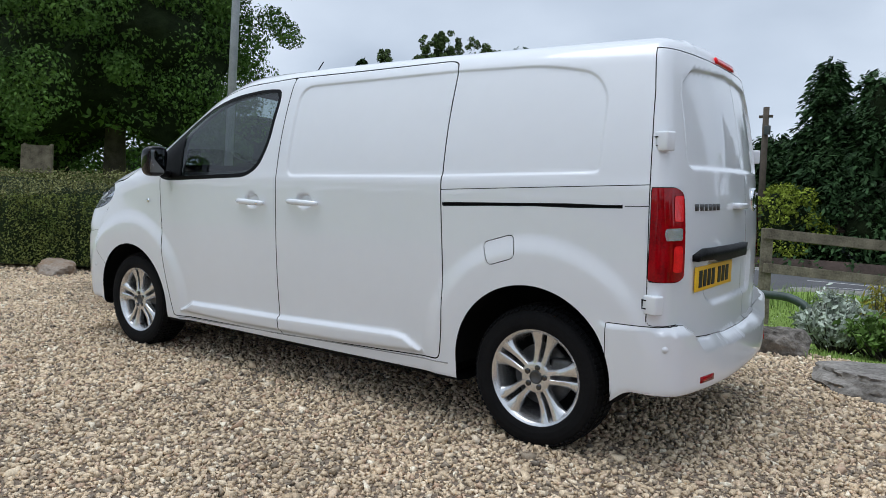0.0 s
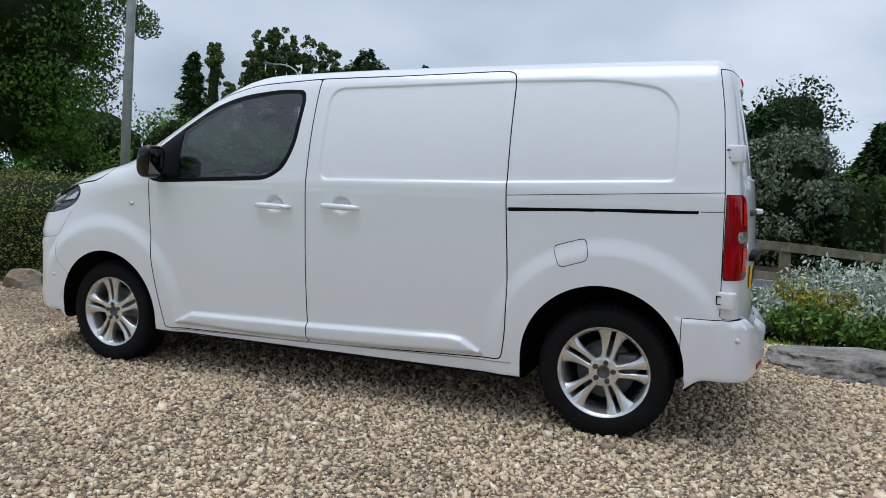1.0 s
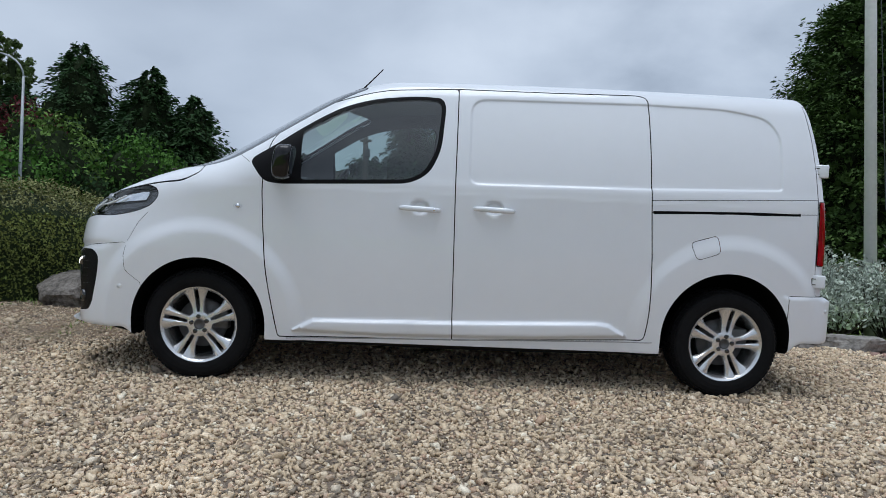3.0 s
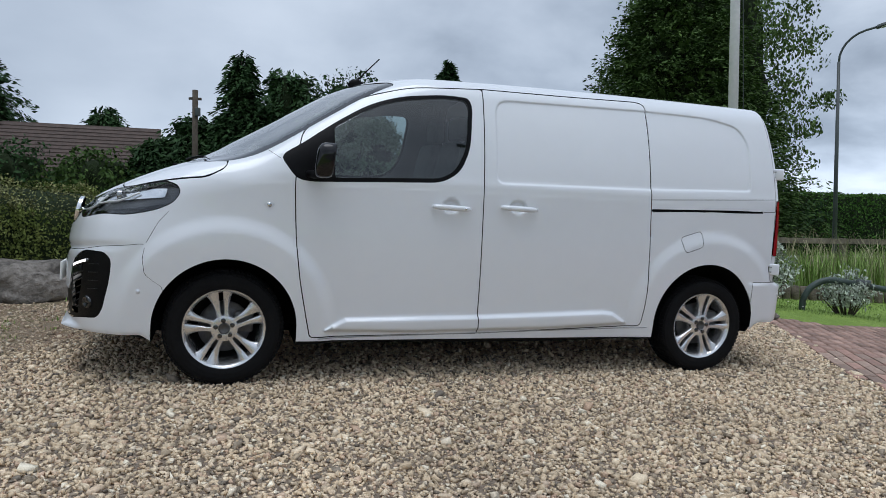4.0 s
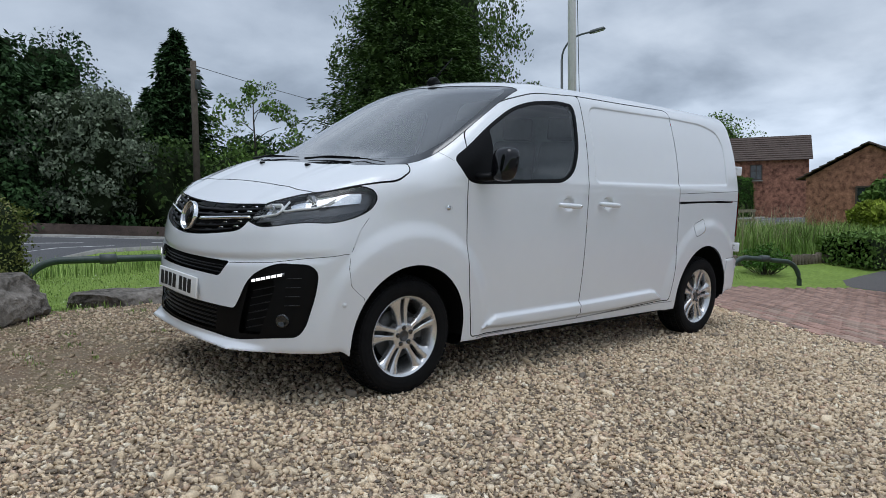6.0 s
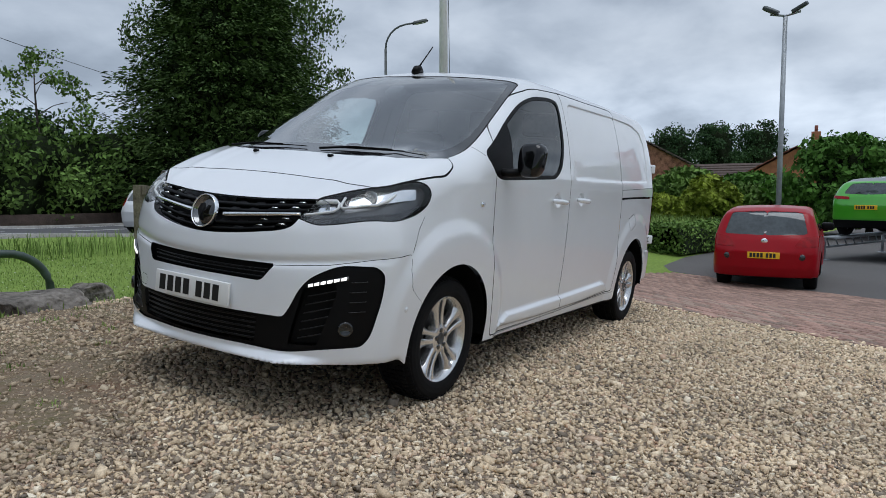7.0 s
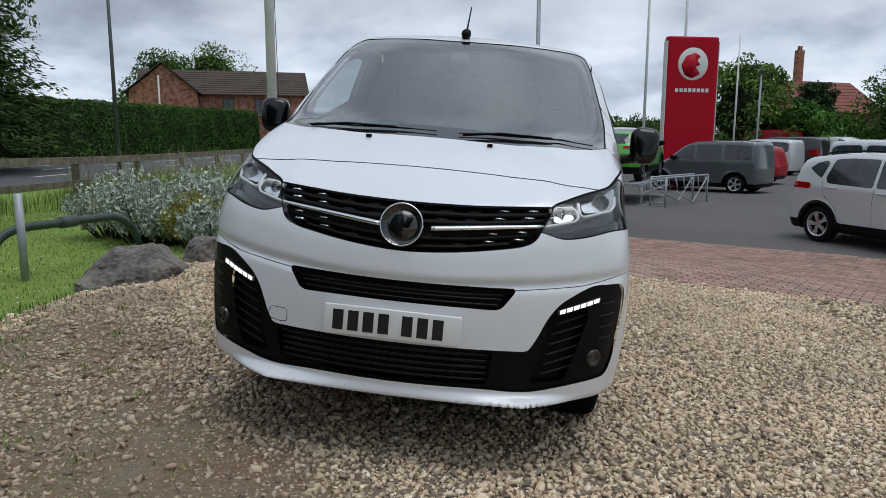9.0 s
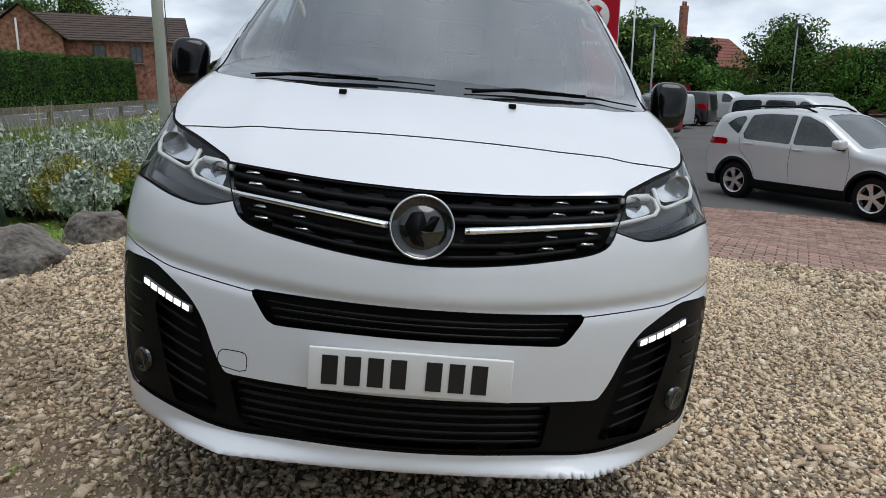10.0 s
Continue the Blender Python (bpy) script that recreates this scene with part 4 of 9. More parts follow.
    for zc in (1.45, 0.76):
        for s in (-1, 1):
            p = on_side([2.175], [zc], s)[0]
            bm = bmesh.new()
            add_box(bm, (0.085, 0.05, 0.082), (0.012, s * -0.012, 0), 0.010, seg=3)
            hg = part("hinge", bm, M_paint, van, "white rear door hinge")
            hg.matrix_local = Matrix.Translation(p) @ pose(0, 0, 0, 0, 0, 28 * s)
            bm = bmesh.new()
            add_box(bm, (0.016, 0.012, 0.045), (-0.026, s * 0.011, 0), 0.002)
            part("hinge_pin", bm, M_gap, hg, "black hinge pin")
            for zo in (0.018, -0.018):
                bm = bmesh.new()
                add_box(bm, (0.022, 0.010, 0.005), (-0.010, s * 0.012, zo), 0.001)
                part("hinge_clip", bm, M_gap, hg, "black hinge clip")
            
    bm = bmesh.new()
    y = np.linspace(-0.15, 0.20, 12)
    strip(bm, on_rear(y, np.full(12, 1.893)), on_rear(y, np.full(12, 1.868)), 0.010, 0.02)
    part("brake_light", bm, M_redlit, van, "high red brake light")
    for s in (-1, 1):
        bm = bmesh.new()
        y = np.linspace(0.54, 0.66, 8) * s
        strip(bm, on_rear(y, np.full(8, 0.430)), on_rear(y, np.full(8, 0.402)), 0.004, 0.02)
        part("reflector_strip", bm, M_red, van, "red bumper reflector")
    # the model name is not lettered: six plain raised strokes
    bm = bmesh.new()
    for k in range(6):
        y = -0.625 + 0.048 * k
        strip(bm, on_rear([y, y + 0.032], [1.186] * 2), on_rear([y + 0.004, y + 0.028], [1.156] * 2), 0.006, 0.004)
    part("rear_lettering", bm, M_alloy_dark, van, "dark raised bars of a model name")
    bm = bmesh.new()
    add_lathe(bm, [(0.0005, 0.010), (0.045, 0.008), (0.055, 0.014), (0.062, 0.010), (0.063, -0.01)], 32, "x")
    o = part("rear_badge", bm, M_chrome, van, "round rear badge")
    o.location = on_rear([0.36], [1.20])[0]
    # front plate
    bm = bmesh.new()
    add_box(bm, (0.012, 0.52, 0.113), (0, 0, 0), 0.004)
    pl = part("front_plate", bm, M_plate_w, van, "white front number plate")
    pl.matrix_local = Matrix.Translation((-2.604, 0.010, 0.584)) @ pose(0, 0, 0, 0, 2, 0)
    plate_marks(pl, -0.0072, 0.52)
    return van


def plate_marks(pl, x, w):
    """Seven plain bars where the characters of a plate stand, with the gap after the fourth."""
    for k in range(7):
        y = (-0.205 + 0.058 * k + (0.032 if k > 3 else 0)) * (1 if x > 0 else -1)
        bm = bmesh.new()
        add_box(bm, (0.003, 0.040, 0.076), (0, 0, 0))
        o = part("plate_bar", bm, M_ink, pl, "black bar", smooth=False)
        o.location = (x, y, 0.0)


def add_spoke(bm, ang, s):
    """One split spoke of the alloy wheel: two arms with a narrow slot between, flaring unevenly to the rim."""
    m = Matrix.Rotation(ang, 4, "Y")
    rr = [0.046, 0.070, 0.100, 0.130, 0.160, 0.185, 0.206, 0.229]
    slot = [0.0, 0.006, 0.0105, 0.0115, 0.012, 0.0125, 0.013, 0.013]
    for sg, edge in ((-1, [0.034, 0.037, 0.040, 0.046, 0.057, 0.074, 0.094, 0.104]), (1, [0.034, 0.036, 0.038, 0.041, 0.048, 0.059, 0.074, 0.083])):
        rows = []
        for k, r in enumerate(rr):
            a, b = sg * slot[k], sg * edge[k]
            t = (r - 0.046) / 0.183
            d = s * (0.842 - 0.014 * math.sin(t * 2.9) + 0.012 * t)
            # flat crown next to the slot, a lower facet out to the edge
            c = a + (b - a) * (0.72 if k < 4 else 0.60 if k < 6 else 0.5)
            low = 0.007 if k < 5 else 0.014
            rows.append([(a, d - s * 0.004, r), (a + (b - a) * 0.12, d, r), (c, d, r), (b - (b - a) * 0.06, d - s * low, r), (b, d - s * (low + 0.006), r), (b - (b - a) * 0.1, d - s * 0.045, r), (a, d - s * 0.040, r)])
        vs = [[bm.verts.new(m @ Vector(p)) for p in row] for row in rows]
        for a, b in zip(vs, vs[1:]):
            for i in range(7):
                bm.faces.new((a[i], a[(i + 1) % 7], b[(i + 1) % 7], b[i]))
        bm.faces.new(vs[0]); bm.faces.new(vs[-1][::-1])


def build_wheel(van, x, s, turn):
    hub = new("wheel")
    hub.parent = van
    hub.location = (x, 0, HUB)
    hub.empty_display_size = 0.1
    tagged(hub, "black tyre on a silver five twin-spoke alloy wheel")
    bm = bmesh.new()
    prof = [(0.232, 0.852), (0.240, 0.862), (0.262, 0.868), (0.290, 0.868), (0.312, 0.862), (0.326, 0.848), (0.334, 0.822), (0.337, 0.77), (0.337, 0.72), (0.334, 0.67), (0.322, 0.645), (0.28, 0.64), (0.232, 0.655)]
    add_lathe(bm, [(r, s * a) for r, a in prof], 72)
    # tread blocks on the shoulder and crown
    for k in range(72):
        t = 2 * math.pi * (k + 0.25) / 72
        rot = Matrix.Rotation(t, 4, "Y")
        for yy, zz, sx, sy, tilt in ((0.846, 0.3275, 0.018, 0.022, 0.5), (0.805, 0.338, 0.022, 0.040, 0.0), (0.752, 0.340, 0.020, 0.045, 0.0), (0.70, 0.339, 0.022, 0.036, 0.0)):
            vs = [bm.verts.new(rot @ (Vector((0, s * yy, zz)) + Matrix.Rotation(-s * tilt, 4, "X") @ Vector((sx * a, sy * b, 0.009 * c))))
                  for a in (-0.5, 0.5) for b in (-0.5, 0.5) for c in (-0.5, 0.5)]
            for q in ((0, 1, 3, 2), (4, 6, 7, 5), (0, 4, 5, 1), (2, 3, 7, 6), (1, 5, 7, 3)):
                bm.faces.new([vs[i] for i in q])
    bmesh.ops.recalc_face_normals(bm, faces=bm.faces[:])
    o = part("tyre", bm, M_rubber, hub, "black tyre with blocky tread", smooth=False)
    bm = bmesh.new()
    add_lathe(bm, [(0.196, s * 0.70), (0.204, s * 0.80), (0.214, s * 0.838), (0.223, s * 0.850), (0.233, s * 0.856), (0.237, s * 0.853), (0.237, s * 0.70)], 64)
    for k in range(5):
        add_spoke(bm, 2 * math.pi * k / 5 + turn, s)
    add_lathe(bm, [(0.0005, s * 0.832), (0.030, s * 0.833), (0.034, s * 0.838), (0.062, s * 0.842), (0.076, s * 0.836), (0.084, s * 0.79)], 40)
    bmesh.ops.recalc_face_normals(bm, faces=bm.faces[:])
    rim = part("rim", bm, M_alloy, hub, "silver twin-spoke alloy rim", smooth=False)
    me = rim.data
    for p in me.polygons: p.use_smooth = True
    me.set_sharp_from_angle(angle=radians(32))
    bm = bmesh.new()
    add_lathe(bm, [(0.0005, s * 0.836), (0.024, s * 0.838), (0.029, s * 0.843), (0.032, s * 0.838)], 24)
    part("centre_cap", bm, M_alloy_dark, rim, "round centre cap")
    for k in range(5):
        t = 2 * math.pi * k / 5 + turn
        bm = bmesh.new()
        add_lathe(bm, [(0.0005, s * 0.8475), (0.010, s * 0.8475), (0.0135, s * 0.8455), (0.0135, s * 0.825)], 14)
        b = part("wheel_bolt", bm, M_gloss, rim, "dark wheel bolt")
        b.location = (0.049 * math.sin(t), 0, 0.049 * math.cos(t))
    bm = bmesh.new()
    add_lathe(bm, [(0.06, s * 0.765), (0.150, s * 0.765), (0.150, s * 0.74), (0.06, s * 0.74)], 40)
    part("brake_disc", bm, M_alloy_dark, hub, "dull steel brake disc")
    bm = bmesh.new()
    add_box(bm, (0.11, 0.09, 0.13), (0.11, s * 0.755, 0.03), 0.02)
    part("brake_caliper", bm, M_alloy_dark, hub, "dark brake caliper")
    bm = bmesh.new()
    add_lathe(bm, [(0.0005, s * 0.72), (0.20, s * 0.70), (0.21, s * 0.66)], 32)
    part("wheel_back", bm, M_under, hub)
    return hub


def fit_out(van):
    for x, s, turn in ((AXF, -1, -0.12), (AXR, -1, 0.20), (AXF, 1, 0.7), (AXR, 1, 0.2)):
        build_wheel(van, x, s, turn)
        # arch liner
        cx, cz, r = (-1.632, 0.355, 0.412) if x < 0 else (1.617, 0.380, 0.418)
        bm = bmesh.new()
        rows = []
        for a in (0.885, 0.84, 0.50):
            rr = r - 0.006 if a > 0.86 else r + 0.02
            rows.append([bm.verts.new((cx + rr * math.cos(t), s * a, cz + rr * math.sin(t))) for t in np.linspace(-0.12, math.pi + 0.12, 36)])
        for a, b in zip(rows, rows[1:]):
            for i in range(35):
                bm.faces.new((a[i], a[i + 1], b[i + 1], b[i]))
        bm.faces.new(rows[-1])
        part("wheel_liner", bm, M_under, van, "black wheel arch liner")
    # underside box so that no light passes below
    bm = bmesh.new()
    add_box(bm, (2.3, 1.5, 0.10), (-0.03, 0, 0.30), 0.03)
    add_box(bm, (0.5, 1.1, 0.16), (2.0, 0, 0.42), 0.05)
    part("chassis", bm, M_under, van, "black chassis")
    # door handles on a dished grip
    for xc, zc, s, key in ((-0.315, 1.105, -1, 1), (0.135, 1.118, -1, 0), (-0.315, 1.105, 1, 1)):
        P = on_side([xc + 0.14], [zc], s)[0] * [0, 1, 0] + np.array([xc, 0, zc])
        bm = bmesh.new()
        pts, rad = [], []
        for k in range(13):
            t = k / 12 * 2 - 1
            pts.append((0.122 * t, s * (0.012 + 0.026 * (1 - t ** 4)), -0.004 * t))
            rad.append(0.017 * (1 - 0.35 * abs(t) ** 5))
        add_tube(bm, pts, rad, 12)
        for v in bm.verts: v.co.y = s * 0.02 + (v.co.y - s * 0.02) * 0.75
        h = part("door_handle", bm, M_paint, van, "white pull handle")
        h.location = P
        if key:
            bm = bmesh.new()
            add_lathe(bm, [(0.0005, s * 0.044), (0.007, s * 0.044), (0.008, s * 0.036)], 12)
            o = part("key_lock", bm, M_chrome, h, "small lock")
            o.location = (0.085, 0, -0.002)
    # side repeaters, parking sensors
    for s in (-1, 1):
        P = on_side([-1.409], [1.076], s)[0]
        bm = bmesh.new()
        bmesh.ops.create_uvsphere(bm, u_segments=16, v_segments=8, radius=1)
        bmesh.ops.scale(bm, vec=(0.030, 0.010, 0.016), verts=bm.verts[:])
        o = part("side_repeater", bm, M_lens, van, "small clear side repeater"); o.location = P
        bm = bmesh.new()
        add_lathe(bm, [(0.0005, s * 0.006), (0.012, s * 0.005), (0.014, s * -0.004)], 14)
        c = part("repeater_core", bm, M_chrome, o); c.location = (0, 0, 0)
        for xx, zz in ((-2.10, 0.565), (2.255, 0.573)):
            P = on_side([xx], [zz], s)[0]
            n = body_normals(P[None])[0]
            bm = bmesh.new()
            add_lathe(bm, [(0.0005, 0.003), (0.009, 0.003), (0.0095, 0.0005), (0.014, 0.002), (0.015, -0.004)], 18, "z")
            o = part("parking_sensor", bm, M_paint, van, "small round parking sensor")
            o.matrix_local = Matrix.Translation(P) @ Vector(n).to_track_quat("Z", "Y").to_matrix().to_4x4()
    # mirrors
    for s in (-1, 1):
        bm = bmesh.new()
        add_tube(bm, [(-1.20, s * 0.86, 1.262), (-1.16, s * 0.93, 1.262), (-1.12, s * 1.0, 1.275)], [0.030, 0.034, 0.034], 12)
        for v in bm.verts: v.co.z = 1.265 + (v.co.z - 1.265) * 0.75
        arm = part("mirror", bm, M_black, van, "black door mirror")
        bm = bmesh.new()
        bmesh.ops.create_uvsphere(bm, u_segments=32, v_segments=20, radius=1.0)
        for v in bm.verts:
            # a soft box: rounder ahead, cut flat behind, narrower below
            p = [math.copysign(abs(c) ** 0.62, c) for c in v.co]
            v.co = Vector((0.062 * p[0], 0.076 * p[1] * (1 + 0.08 * p[2]), 0.100 * p[2]))
            if v.co.x > 0.045: v.co.x = 0.045
            v.co.x += 0.12 * v.co.z
        o = part("mirror_shell", bm, M_shell, arm, "gloss black mirror shell")
        o.location = (-1.115, s * 1.045, 1.345)
        o.rotation_euler = (0, 0, radians(6 * s))
        bm = bmesh.new()
        add_box(bm, (0.006, 0.100, 0.148), (0.045, 0, 0.0), 0.002)
        for v in bm.verts: v.co.x += 0.12 * v.co.z
        part("mirror_glass", bm, M_mirror, o, "mirror glass")
    # aerial
    bm = bmesh.new()
    add_tube(bm, [(-0.83, 0.015, 1.895), (-0.80, 0.015, 1.918), (-0.77, 0.015, 1.928), (-0.73, 0.015, 1.915)], [0.02, 0.030, 0.026, 0.012], 12)
    a = part("aerial", bm, M_black, van, "short black roof aerial")
    bm = bmesh.new()
    add_tube(bm, [(-0.79, 0.015, 1.925), (-0.70, 0.015, 2.02), (-0.62, 0.015, 2.105)], [0.006, 0.0045, 0.004], 8)
    part("aerial_rod", bm, M_black, a)
    # thin dark joint and grey trim along the sills
    for s in (-1, 1):
        x = np.linspace(-1.10, 1.16, 60)
        zz = np.interp(x, [-1.10, 1.16], [0.283, 0.338])
        bm = bmesh.new()
        strip(bm, on_side(x, zz + 0.003, s), on_side(x, zz - 0.003, s), 0.0015, 0.004)
        part("sill_line", bm, M_bulk, van, "thin grey sill line")
    # washer jets and wipers
    for y in (-0.255, 0.295):
        p = on_top([-1.955], [y])[0]
        bm = bmesh.new()
        add_box(bm, (0.030, 0.024, 0.016), (0, 0, 0.005), 0.006, seg=3)
        o = part("washer_jet", bm, M_black, van, "small black washer jet"); o.location = p
    for y0, y1, x0, x1 in ((-0.10, -0.72, -1.86, -1.74), (0.62, 0.0, -1.82, -1.86)):
        y = np.linspace(y0, y1, 14)
        P = on_top(np.interp(y, sorted((y0, y1)), (x1, x0) if y1 < y0 else (x0, x1)), y)
        N = body_normals(P)
        bm = bmesh.new()
        add_tube(bm, [Vector(p) for p in P + N * 0.007], [0.0025] * 3 + [0.0038] * 8 + [0.0025] * 3, 8)
        w = part("wiper", bm, M_black, van, "black wiper blade")
        bm = bmesh.new()
        add_tube(bm, [Vector(P[9] + N[9] * 0.012), Vector(P[4] + N[4] * 0.016), Vector(P[1] * 0.5 + P[0] * 0.5 + N[0] * 0.012 + np.array([-0.035, 0, -0.012]))], [0.003, 0.005, 0.007], 8)
        part("wiper_arm", bm, M_black, w)
    # camera housing behind the windscreen
    bm = bmesh.new()
    add_box(bm, (0.10, 0.11, 0.06), (-1.03, 0.015, 1.735), 0.02, rot=Matrix.Rotation(radians(-31), 4, "Y"))
    part("screen_camera", bm, M_cabin, van, "dark camera housing")
    # cab: floor, dash, wheel, seats, bulkhead
    bm = bmesh.new()
    add_box(bm, (0.03, 1.60, 1.20), (0.10, 0, 1.15), 0.01, taper=(1, 0.80))
    part("bulkhead", bm, M_bulk, van, "grey load bulkhead")
    bm = bmesh.new()
    add_box(bm, (1.28, 1.60, 0.05), (-0.52, 0, 0.62), 0.01)
    part("cab_floor", bm, M_cabin, van)
    bm = bmesh.new()
    add_box(bm, (0.50, 1.60, 0.34), (-1.33, 0, 1.08), 0.09, seg=4)
    add_box(bm, (0.30, 1.58, 0.06), (-1.55, 0, 1.225), 0.02)
    add_box(bm, (0.10, 0.30, 0.16), (-1.16, 0.05, 1.22), 0.02)
    d = part("dashboard", bm, M_cabin, van, "dark dashboard with a small screen")
    bm = bmesh.new()
    add_tube(bm, [(0.185 * math.cos(t), 0.185 * math.sin(t), 0) for t in np.linspace(0, 2 * math.pi, 28, endpoint=False)], 0.015, 10, closed=True)
    add_box(bm, (0.30, 0.05, 0.02), (0, 0, -0.01), 0.008)
    add_box(bm, (0.12, 0.13, 0.05), (0, 0, -0.02), 0.02)
    o = part("steering_wheel", bm, M_black, van, "black steering wheel")
    o.matrix_local = Matrix.Translation((-0.98, 0.42, 1.22)) @ pose(0, 0, 0, 0, -62, 0) @ pose(0, 0, 0, 0, 0, 90)
    for y, w in ((0.42, 0.50), (-0.15, 0.46), (-0.60, 0.40)):
        bm = bmesh.new()
        add_box(bm, (0.50, w, 0.16), (-0.42, y, 0.92), 0.05, seg=3)
        st = part("seat", bm, M_seat, van, "dark grey cloth seat")
        bm = bmesh.new()
        add_box(bm, (0.14, w, 0.62), (-0.12, y, 1.24), 0.055, seg=3, rot=Matrix.Rotation(radians(10), 4, "Y"), taper=(0.8, 0.84))
        part("backrest", bm, M_seat, st)
        bm = bmesh.new()
        add_box(bm, (0.09, 0.26, 0.17), (-0.05, y, 1.64), 0.035, seg=3)
        part("headrest", bm, M_seat, st)


the_van = build_van()
fit_out(the_van)


# ---------------------------------------------------------------- ground
def fast_mesh(name, V, F, material, parent=None, smooth=False):
    """A mesh from arrays: points, and faces of one size."""
    me = bpy.data.meshes.new(name)
    n, k = F.shape
    me.vertices.add(len(V)); me.vertices.foreach_set("co", np.ascontiguousarray(V, np.float32).ravel())
    me.loops.add(n * k); me.loops.foreach_set("vertex_index", np.ascontiguousarray(F, np.int32).ravel())
    me.polygons.add(n); me.polygons.foreach_set("loop_start", np.arange(0, n * k, k, dtype=np.int32))
    if smooth: me.polygons.foreach_set("use_smooth", np.ones(n, bool))
    me.update(calc_edges=True)
    me.materials.append(material)
    ob = new(name, me)
    if parent: ob.parent = parent
    return ob


def land(x, y):
    """Height of the ground: a gravel bank that falls towards the drive, a lawn beyond it, the lower car park."""
    x, y = np.asarray(x, float), np.asarray(y, float)
    f = np.where(y < 2.1, 0.0803 * np.maximum(y, -7.0), 0.1686 - 0.1686 * sstep(y, 2.1, 4.3))
    p = -0.0229 * np.clip(x, -9, 12) * (1 - 0.7 * sstep(y, 2, 5)) + f
    lot = -0.62 + 0.40 * sstep(y, -1.2, 4)
    w = sstep(x, 3.2, 9)
    z = (1 - w) * p + w * lot
    z = z - 0.12 * sstep(x, 14, 26) * (1 - sstep(y, 0, 6))
    far = sstep(y, 6.5, 12.5)
    rise = 0.28 * sstep(y, 7.5, 12.5) * sstep(x, -0.8, 1.0) * (1 - sstep(x, 3, 10)) * (1 - sstep(y, 13.5, 20))
    bank = 0.46 * sstep(y, 13.4, 23.5) * (1 - sstep(x, -1, 10))
    return z * (1 - far) - 0.16 * far + rise + bank


def sheet(name, poly, step, lift, material, label="", kind="structure", jitter=0.0):
    """A skin over the ground inside an outline, thick at its edge by lift."""
    P = np.array(poly)
    xs, ys = np.arange(P[:, 0].min() - step, P[:, 0].max() + 2 * step, step), np.arange(P[:, 1].min() - step, P[:, 1].max() + 2 * step, step)
    X, Y = np.meshgrid(xs, ys, indexing="ij")
    V = np.stack([X.ravel(), Y.ravel(), 0 * X.ravel()], 1)
    n = len(ys)
    i, j = np.meshgrid(np.arange(len(xs) - 1), np.arange(n - 1), indexing="ij")
    a = (i * n + j).ravel()
    T = np.concatenate([np.stack([a, a + n, a + n + 1], 1), np.stack([a, a + n + 1, a + 1], 1)])
    (V, T), _ = split(V, T, sd_poly(V[:, 0], V[:, 1], poly))
    V[:, 2] = land(V[:, 0], V[:, 1]) + lift
    return tagged(fast_mesh(name, V, T, material, smooth=True), label, kind=kind)


def earth_mat(name, cols, scales, rough=0.9, bump=0.01, bscale=60.0, voronoi=0.0):
    """Ground cover: three colours mixed by noises at real size."""
    m = bpy.data.materials.new(name)
    m.use_nodes = True
    n, l = m.node_tree.nodes, m.node_tree.links
    b = n["Principled BSDF"]
    b.inputs["Roughness"].default_value = rough
    b.inputs["Specular IOR Level"].default_value = 0.25
    g = n.new("ShaderNodeNewGeometry")
    last = None
    for k, sc in enumerate(scales):
        t = n.new("ShaderNodeTexNoise"); t.inputs["Scale"].default_value = sc; t.inputs["Detail"].default_value = 6; t.inputs["Roughness"].default_value = 0.6
        l.new(g.outputs["Position"], t.inputs["Vector"])
        r = n.new("ShaderNodeValToRGB"); r.color_ramp.elements[0].position, r.color_ramp.elements[1].position = 0.40, 0.62
        l.new(t.outputs["Fac"], r.inputs[0])
        mx = n.new("ShaderNodeMixRGB")
        l.new(r.outputs[0], mx.inputs[0])
        if last: l.new(last, mx.inputs[1])
        else: mx.inputs[1].default_value = (*cols[0], 1)
        mx.inputs[2].default_value = (*cols[k + 1], 1)
        last = mx.outputs[0]
    l.new(last, b.inputs["Base Color"])
    t = n.new("ShaderNodeTexNoise"); t.inputs["Scale"].default_value = bscale; t.inputs["Detail"].default_value = 5
    l.new(g.outputs["Position"], t.inputs["Vector"])
    bp = n.new("ShaderNodeBump"); bp.inputs["Distance"].default_value = bump
    l.new(t.outputs["Fac"], bp.inputs["Height"]); l.new(bp.outputs[0], b.inputs["Normal"])
    return m


M_lawn = earth_mat("lawn_grass", [(0.195, 0.290, 0.050), (0.245, 0.345, 0.068), (0.160, 0.240, 0.045)], [0.9, 14.0], bump=0.03, bscale=45)
M_gravel_bed = earth_mat("gravel_bed", [(0.23, 0.18, 0.135), (0.29, 0.23, 0.175), (0.16, 0.125, 0.095)], [1.3, 45.0], bump=0.02, bscale=55)
M_dirt = earth_mat("bare_earth", [(0.175, 0.128, 0.088), (0.245, 0.200, 0.155), (0.165, 0.085, 0.048), (0.128, 0.112, 0.048), (0.215, 0.165, 0.115)], [1.7, 2.6, 3.4, 38.0], bump=0.02, bscale=40)
M_tarmac = earth_mat("tarmac", [(0.118, 0.112, 0.108), (0.145, 0.138, 0.132), (0.098, 0.093, 0.090)], [0.35, 60.0], rough=0.85, bump=0.004, bscale=220)
M_road = earth_mat("road_asphalt", [(0.10, 0.10, 0.105), (0.125, 0.125, 0.13), (0.085, 0.085, 0.09)], [0.25, 50.0], rough=0.85, bump=0.004, bscale=200)
